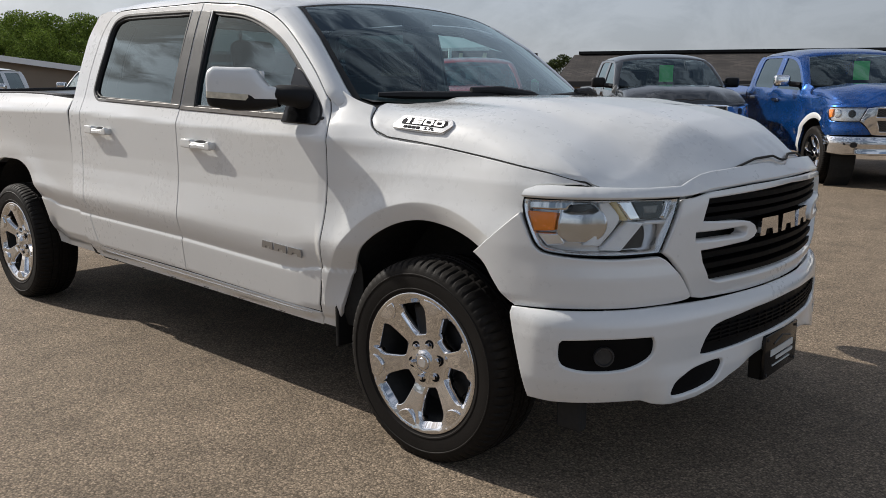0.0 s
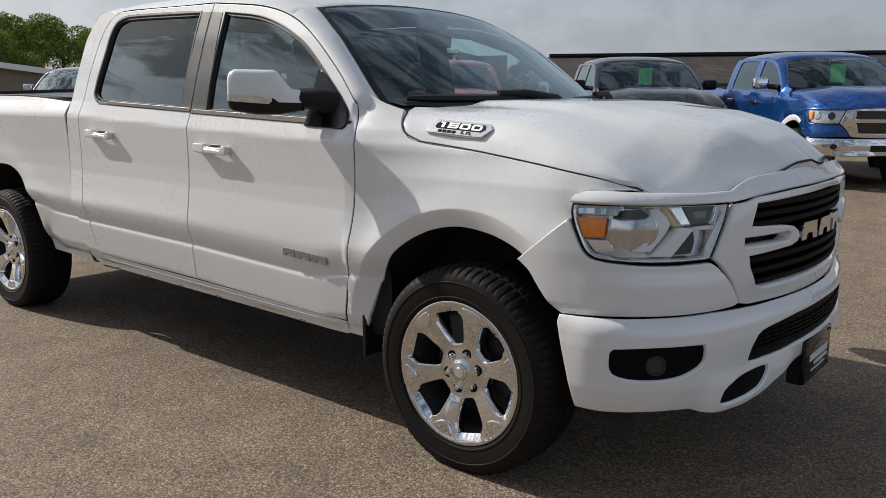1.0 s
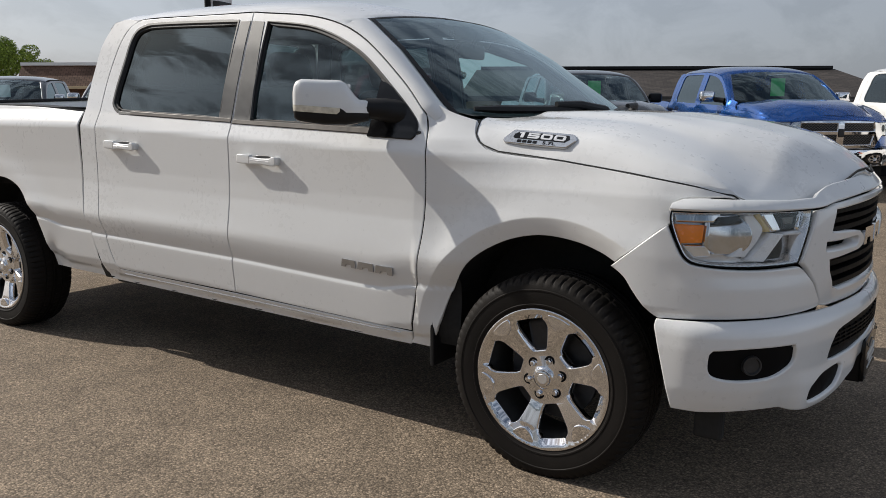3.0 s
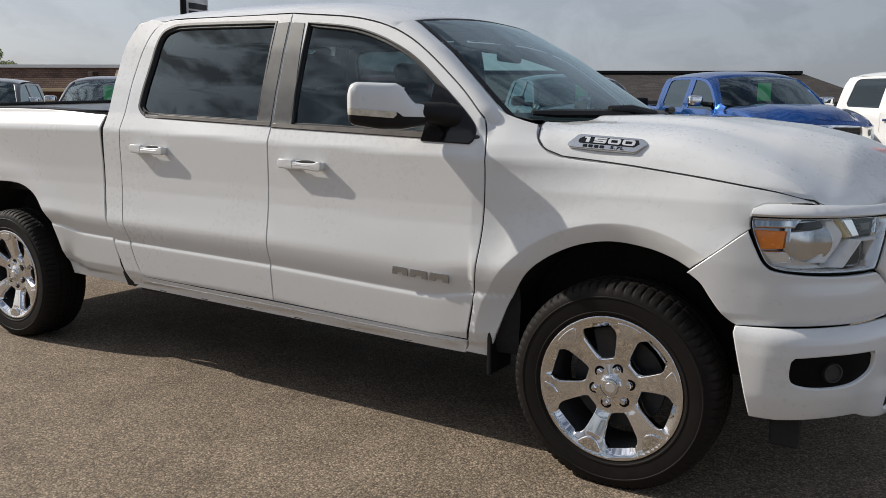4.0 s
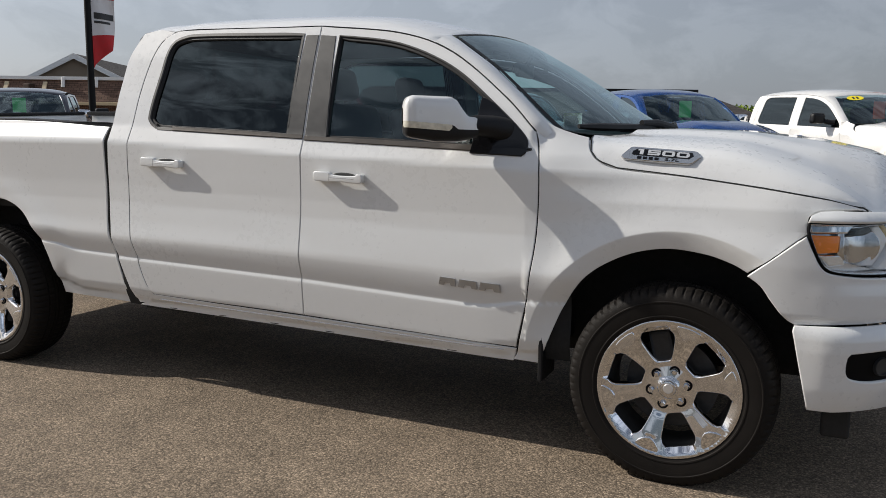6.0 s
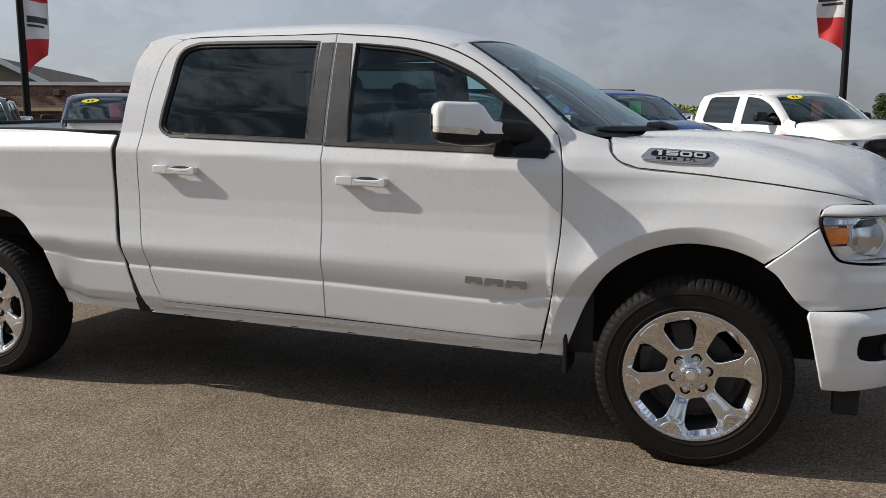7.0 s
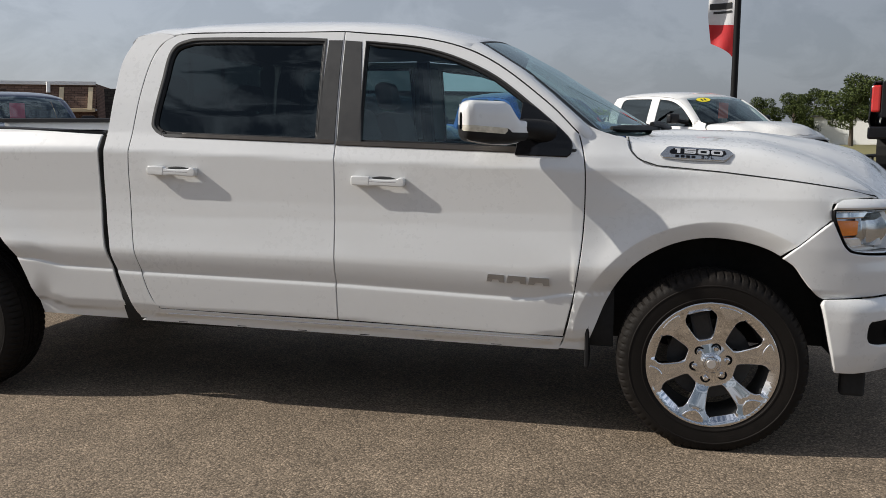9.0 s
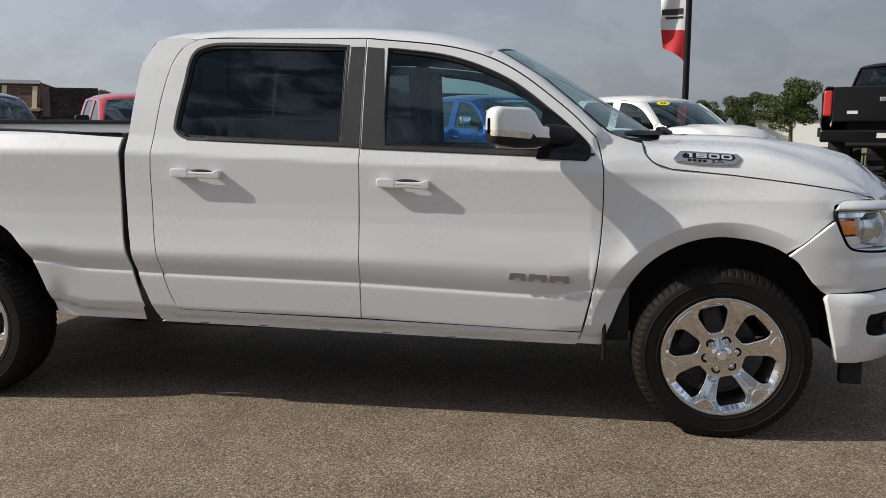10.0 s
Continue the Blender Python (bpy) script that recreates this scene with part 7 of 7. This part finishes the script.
def mansard(x0, y0, x1, y1, z0, z1, deep, back):
    """A long low building: brick wall, steep shingled mansard, pale cornice and gutter. Runs from (x0, y0) to (x1, y1)."""
    th = thing("store_building", "long low brick building with a brown shingled mansard roof", "building")
    a, b = Vector((x0, y0, 0)), Vector((x1, y1, 0))
    e = (b - a).normalized()
    n = Vector((e.y, -e.x, 0))
    up = lambda p, z, d=0.0: p + Vector((0, 0, z)) + n * d
    g = 0.17
    slab("wall", [up(a, g), up(b, g), up(b, z0), up(a, z0)], BRICK, th, 0.2)
    slab("mansard", [up(a, z0, 0.7), up(b, z0, 0.7), up(b, z1, -0.1), up(a, z1, -0.1)], BROWN, th, 0.15, "brown shingled slope")
    slab("soffit", [up(a, z0 - 0.02, 0.0), up(b, z0 - 0.02, 0.0), up(b, z0 - 0.02, 0.72), up(a, z0 - 0.02, 0.72)], TRIM, th, 0.05)
    slab("end_wall", [up(b, g), up(b - n * back, g), up(b - n * back, z1), up(b, z1)], BRICK, th, 0.2)
    slab("roof", [up(a, z1 - 0.05, -0.1), up(b, z1 - 0.05, -0.1), up(b - n * back, z1 - 0.05), up(a - n * back, z1 - 0.05)], STEEL, th, 0.1)
    slab("cornice", [up(a, z1 - 0.08, 0.06), up(b, z1 - 0.08, 0.06), up(b, z1 + 0.10, 0.04), up(a, z1 + 0.10, 0.04)], TRIM, th, 0.25, "white metal cornice")
    slab("gutter", [up(a, z0 - 0.10, 0.74), up(b, z0 - 0.10, 0.74), up(b, z0 + 0.06, 0.76), up(a, z0 + 0.06, 0.76)], CREAM, th, 0.08, "pale gutter")
    L = (b - a).length
    for k, d in enumerate((0.35, 1.75, 12.5, 14.6)):
        p = b - e * d
        slab("downspout", [up(p, z0, 0.80), up(p + e * 0.22, z0, 0.80), up(p + e * 0.22, z1 - 0.2, 0.08), up(p, z1 - 0.2, 0.08)], CREAM, th, 0.08, "cream downspout")
    for d in (0.30, 0.42, 0.66, 0.80):
        p = a + e * L * d
        part("roof_vent", box_bm((0.5, 0.4, 0.35), tuple(up(p, z1 - 0.5, 0.25)), 0.05), BROWN, th)
    for d in (0.5, 0.58, 0.9):
        p = a + e * L * d
        part("vent_pipe", tube_bm([tuple(up(p, z1 - 0.5, 0.2)), tuple(up(p, z1 + 0.05, 0.1))], 0.10, 8), TRIM, th)
    return th


store = mansard(-47.9, 23.97, -27.4, 33.9, 2.66, 4.04, 0.7, 14.0)
slab("end_screen", [(-27.2, 34.3, 0.17), (-25.1, 35.3, 0.17), (-25.1, 35.3, 3.80), (-27.2, 34.3, 3.80)], DARKSH, store, 0.3, "dark shingled end screen")


def dark_hall():
    th = thing("dark_roof_building", "low building with a dark shingled hip roof", "building")
    th.matrix_basis = pose(-1.12, 33.7, 0, 0, 0, 25.4)
    x0, x1, y0, z0, z1 = -18.2, 0.0, 0.0, 2.0, 3.27
    slab("wall", [(x0, y0 + 0.5, 0.17), (x1 - 0.5, y0 + 0.5, 0.17), (x1 - 0.5, y0 + 0.5, z0), (x0, y0 + 0.5, z0)], TAN, th, 0.2)
    slab("end_wall", [(x1 - 0.5, y0 + 0.5, 0.17), (x1 - 0.5, y0 + 9.5, 0.17), (x1 - 0.5, y0 + 9.5, z0), (x1 - 0.5, y0 + 0.5, z0)], TAN, th, 0.2)
    slab("roof_slope", [(x0, y0, z0), (x1, y0, z0), (x1 - 2.1, y0 + 3.4, z1), (x0 + 0.4, y0 + 3.4, z1)], DARKSH, th, 0.12, "dark shingled slope")
    slab("hip_slope", [(x1, y0, z0), (x1, y0 + 10, z0), (x1 - 2.1, y0 + 6.6, z1), (x1 - 2.1, y0 + 3.4, z1)], DARKSH, th, 0.12)
    slab("hip_slope", [(x0, y0 + 10, z0), (x0, y0, z0), (x0 + 0.4, y0 + 3.4, z1), (x0 + 0.4, y0 + 6.6, z1)], DARKSH, th, 0.12)
    slab("flat_roof", [(x0 + 0.4, y0 + 3.4, z1), (x1 - 2.1, y0 + 3.4, z1), (x1 - 2.1, y0 + 6.6, z1), (x0 + 0.4, y0 + 6.6, z1)], DARKSH, th, 0.1)
    slab("fascia", [(x0, y0 - 0.02, z0 - 0.2), (x1, y0 - 0.02, z0 - 0.2), (x1, y0 - 0.02, z0 + 0.02), (x0, y0 - 0.02, z0 + 0.02)], SATIN, th, 0.05)
    part("ridge_cap", box_bm((15.4, 0.35, 0.14), (-9.9, y0 + 3.45, z1 + 0.07), 0.02), GLOSSBLACK, th, "black ridge cap")
    return th


dark_hall()


def gable_house(cx, cy, turn, half, eave, peak, deep, wall, roofm, name, label):
    th = thing(name, label, "building")
    th.matrix_basis = pose(cx, cy, 0.17, 0, 0, turn)
    slab("front_wall", [(-half, 0, 0), (half, 0, 0), (half, 0, eave), (-half, 0, eave)], wall, th, 0.2)
    bm = bmesh.new()
    vs = [bm.verts.new(p) for p in ((-half, 0, eave), (half, 0, eave), (0, 0, peak), (-half, 0.2, eave), (half, 0.2, eave), (0, 0.2, peak))]
    bm.faces.new(vs[:3]), bm.faces.new((vs[5], vs[4], vs[3])), bm.faces.new((vs[0], vs[2], vs[5], vs[3])), bm.faces.new((vs[1], vs[4], vs[5], vs[2]))
    part("gable", bm, wall, th)
    for s in (-1, 1):
        k = (peak - eave) / half
        slab("roof_slope", [(s * (half + 0.5), -0.4, eave - 0.5 * k + 0.05), (s * (half + 0.5), deep, eave - 0.5 * k + 0.05), (0, deep, peak + 0.08), (0, -0.4, peak + 0.08)] if s > 0 else [(0, -0.4, peak + 0.08), (0, deep, peak + 0.08), (-(half + 0.5), deep, eave - 0.5 * k + 0.05), (-(half + 0.5), -0.4, eave - 0.5 * k + 0.05)], roofm, th, 0.12)
        slab("verge", [(s * (half + 0.5), -0.42, eave - 0.5 * k - 0.3), (0, -0.42, peak - 0.28), (0, -0.42, peak + 0.10), (s * (half + 0.5), -0.42, eave - 0.5 * k + 0.07)], TRIM, th, 0.1, "white verge board")
        slab("side_wall", [(s * half, 0, 0), (s * half, deep, 0), (s * half, deep, eave), (s * half, 0, eave)], wall, th, 0.2)
    return th


gable_house(-48.5, 39.5, 27, 5.2, 3.8, 6.35, 22, TAN, DARKSH, "gabled_building", "tan building with a white-edged gable and dark roof")
gable_house(-56, 18, 65, 9, 2.6, 3.75, 14, TAN, shingles("grey_shingles", (0.055, 0.047, 0.042), (0.085, 0.074, 0.066)), "low_building", "low building with a grey shingled roof")
shed = thing("white_shed", "small white metal shed among the trees", "shed", at=(26.4, 93, 0.17), turn=-15)
part("shed_body", box_bm((11, 6, 3.0), (0, 0, 1.5), 0.03), TRIM, shed)
part("shed_roof", box_bm((11.6, 6.6, 0.15), (0, 0, 3.07), 0.03), STEEL, shed)
for k in (1.5, 3.5):
    part("shed_window", box_bm((1.1, 0.08, 1.0), (k, -3.02, 1.6), 0.02), SATIN, shed)

# ---- trees ----
BARK = plain("bark", (0.09, 0.07, 0.05), 0.9, vary=0.3, bump=0.6, bscale=20)


def foliage(name, base):
    m, N, K, b = node_mat(name)
    b.inputs["Roughness"].default_value, b.inputs["Specular IOR Level"].default_value = 0.8, 0.12
    geo, ramp = N.new("ShaderNodeNewGeometry"), N.new("ShaderNodeValToRGB")
    e = ramp.color_ramp.elements
    e[0].color, e[1].color = (*[c * 0.55 for c in base], 1), (base[0] * 2.1, base[1] * 1.9, base[2] * 1.4, 1)
    K.new(geo.outputs["Random Per Island"], ramp.inputs["Fac"])
    K.new(ramp.outputs["Color"], b.inputs["Base Color"])
    return m


LEAF_A, LEAF_B = foliage("leaves_fresh", (0.150, 0.215, 0.048)), foliage("leaves_dark", (0.044, 0.062, 0.024))


def crown_mesh(name, rng, blobs, leaf, count, mat):
    """Leaves in clumps: blobs are (x, y, z, radius) with gaps between them."""
    pts = []
    w = np.array([b[3] ** 2 for b in blobs])
    for b, k in zip(blobs, (w / w.sum() * count).astype(int)):
        d = rng.normal(size=(k, 3))
        d /= np.linalg.norm(d, axis=1)[:, None]
        r = b[3] * (0.62 + 0.42 * rng.random(k) ** 0.7)[:, None]
        pts.append(np.array(b[:3]) + d * r * (1, 1, 0.82))
    p = np.concatenate(pts)
    k = len(p)
    a = rng.normal(size=(k, 3))
    a /= np.linalg.norm(a, axis=1)[:, None]
    c = np.cross(a, rng.normal(size=(k, 3)))
    c /= np.linalg.norm(c, axis=1)[:, None]
    s = leaf * (0.6 + 0.8 * rng.random(k))[:, None]
    quad = np.stack([p - a * s, p + c * s * 0.55, p + a * s, p - c * s * 0.55], 1).reshape(-1, 3)
    return mesh_of(name, quad, np.arange(4 * k).reshape(-1, 4), mat, False)


def tree_kind(seed, height, spread, mat, count, leaf, low=0.28):
    rng = np.random.default_rng(seed)
    blobs = []
    for k in range(26):
        t = rng.random()
        z = height * (low + (0.96 - low) * t)
        r = spread * math.sin(math.pi * min(0.96, 0.22 + 0.70 * t)) ** 0.8
        a = rng.random() * 6.28
        d = r * rng.random() ** 0.5
        blobs.append((d * math.cos(a), d * math.sin(a), z, spread * (0.20 + 0.20 * rng.random())))
    crown = crown_mesh("crown", rng, blobs, leaf, count, mat)
    bm = tube_bm([(0, 0, 0), (0.05, 0.02, height * 0.25), (-0.05, 0.05, height * 0.5), (0.03, 0, height * 0.85)], [height * 0.035, height * 0.026, height * 0.017, 0.02], 10)
    limbs = []
    for b in blobs[::2]:
        limbs.append(tube_bm([(0, 0, min(b[2] * 0.75, height * 0.6)), (b[0] * 0.5, b[1] * 0.5, b[2] * 0.85), (b[0], b[1], b[2])], [height * 0.012, height * 0.008, 0.015], 6))
    me = [crown]
    for q in (bm, *limbs):
        m = bpy.data.meshes.new("trunk" if q is bm else "limb")
        q.to_mesh(m)
        q.free()
        m.materials.append(BARK)
        me.append(m)
    return me


KINDS = [tree_kind(3, 8.0, 4.2, LEAF_A, 26000, 0.10, 0.16), tree_kind(8, 8.0, 3.4, LEAF_B, 16000, 0.11, 0.10), tree_kind(15, 7.0, 3.2, LEAF_B, 11000, 0.11, 0.30), tree_kind(21, 8.0, 3.8, LEAF_B, 17000, 0.11, 0.10)]


def tree(x, y, kind, size=1.0, turn=0.0, label="leafy green tree beyond the lot"):
    t = thing("tree", label, "tree", "trees beyond the lot")
    t.matrix_basis = pose(x, y, 0.12, 0, 0, turn) @ Matrix.Diagonal((size, size, size, 1))
    for k, me in enumerate(KINDS[kind]):
        put("crown" if k == 0 else "trunk" if k == 1 else "limb", me, t)
    return t


random.seed(4)


def at_bearing(deg, dist, ox=0.0, oy=-4.0):
    return ox + dist * math.cos(radians(deg)), oy + dist * math.sin(radians(deg))


# tall dense trees on one side, single ones and a far hedge on the other
for deg, dist, k, size in ((163.5, 70, 0, 0.62), (160.5, 74, 0, 0.74), (157.8, 72, 0, 0.88), (155.2, 76, 0, 0.92), (152.8, 78, 0, 0.95), (166.5, 70, 0, 0.6), (150.6, 92, 0, 0.95), (170, 72, 0, 0.6), (158.8, 64, 0, 0.7), (155.8, 66, 0, 0.68), (162, 62, 0, 0.66)):
    tree(*at_bearing(deg, dist), k, size, random.random() * 360, "dense dark green tree behind the buildings")
for deg, dist, k, size in ((81.0, 95, 3, 0.60), (79.2, 97, 3, 0.66), (78.0, 105, 1, 0.78), (75.8, 88, 2, 0.98), (72.6, 100, 3, 0.66), (69.5, 100, 1, 0.85), (66.5, 95, 3, 0.85), (82.6, 140, 1, 0.55), (121.7, 75, 1, 0.60), (122.6, 80, 1, 0.58)):
    tree(*at_bearing(deg, dist), k, size, random.random() * 360, "round green tree standing on the far lawn")
rng = np.random.default_rng(5)
hedge = []
for deg in np.arange(84, 104, 0.55):
    x, y = at_bearing(deg, 190 + 15 * rng.random())
    hedge.append((x, y, 2.6 + 1.8 * rng.random(), 3.6 + 1.6 * rng.random()))
wood = put("far_woods", crown_mesh("far_woods", rng, hedge, 0.42, 16000, LEAF_A))
tagged(wood, "low line of far green woods on the horizon", "trees", kind="stuff")
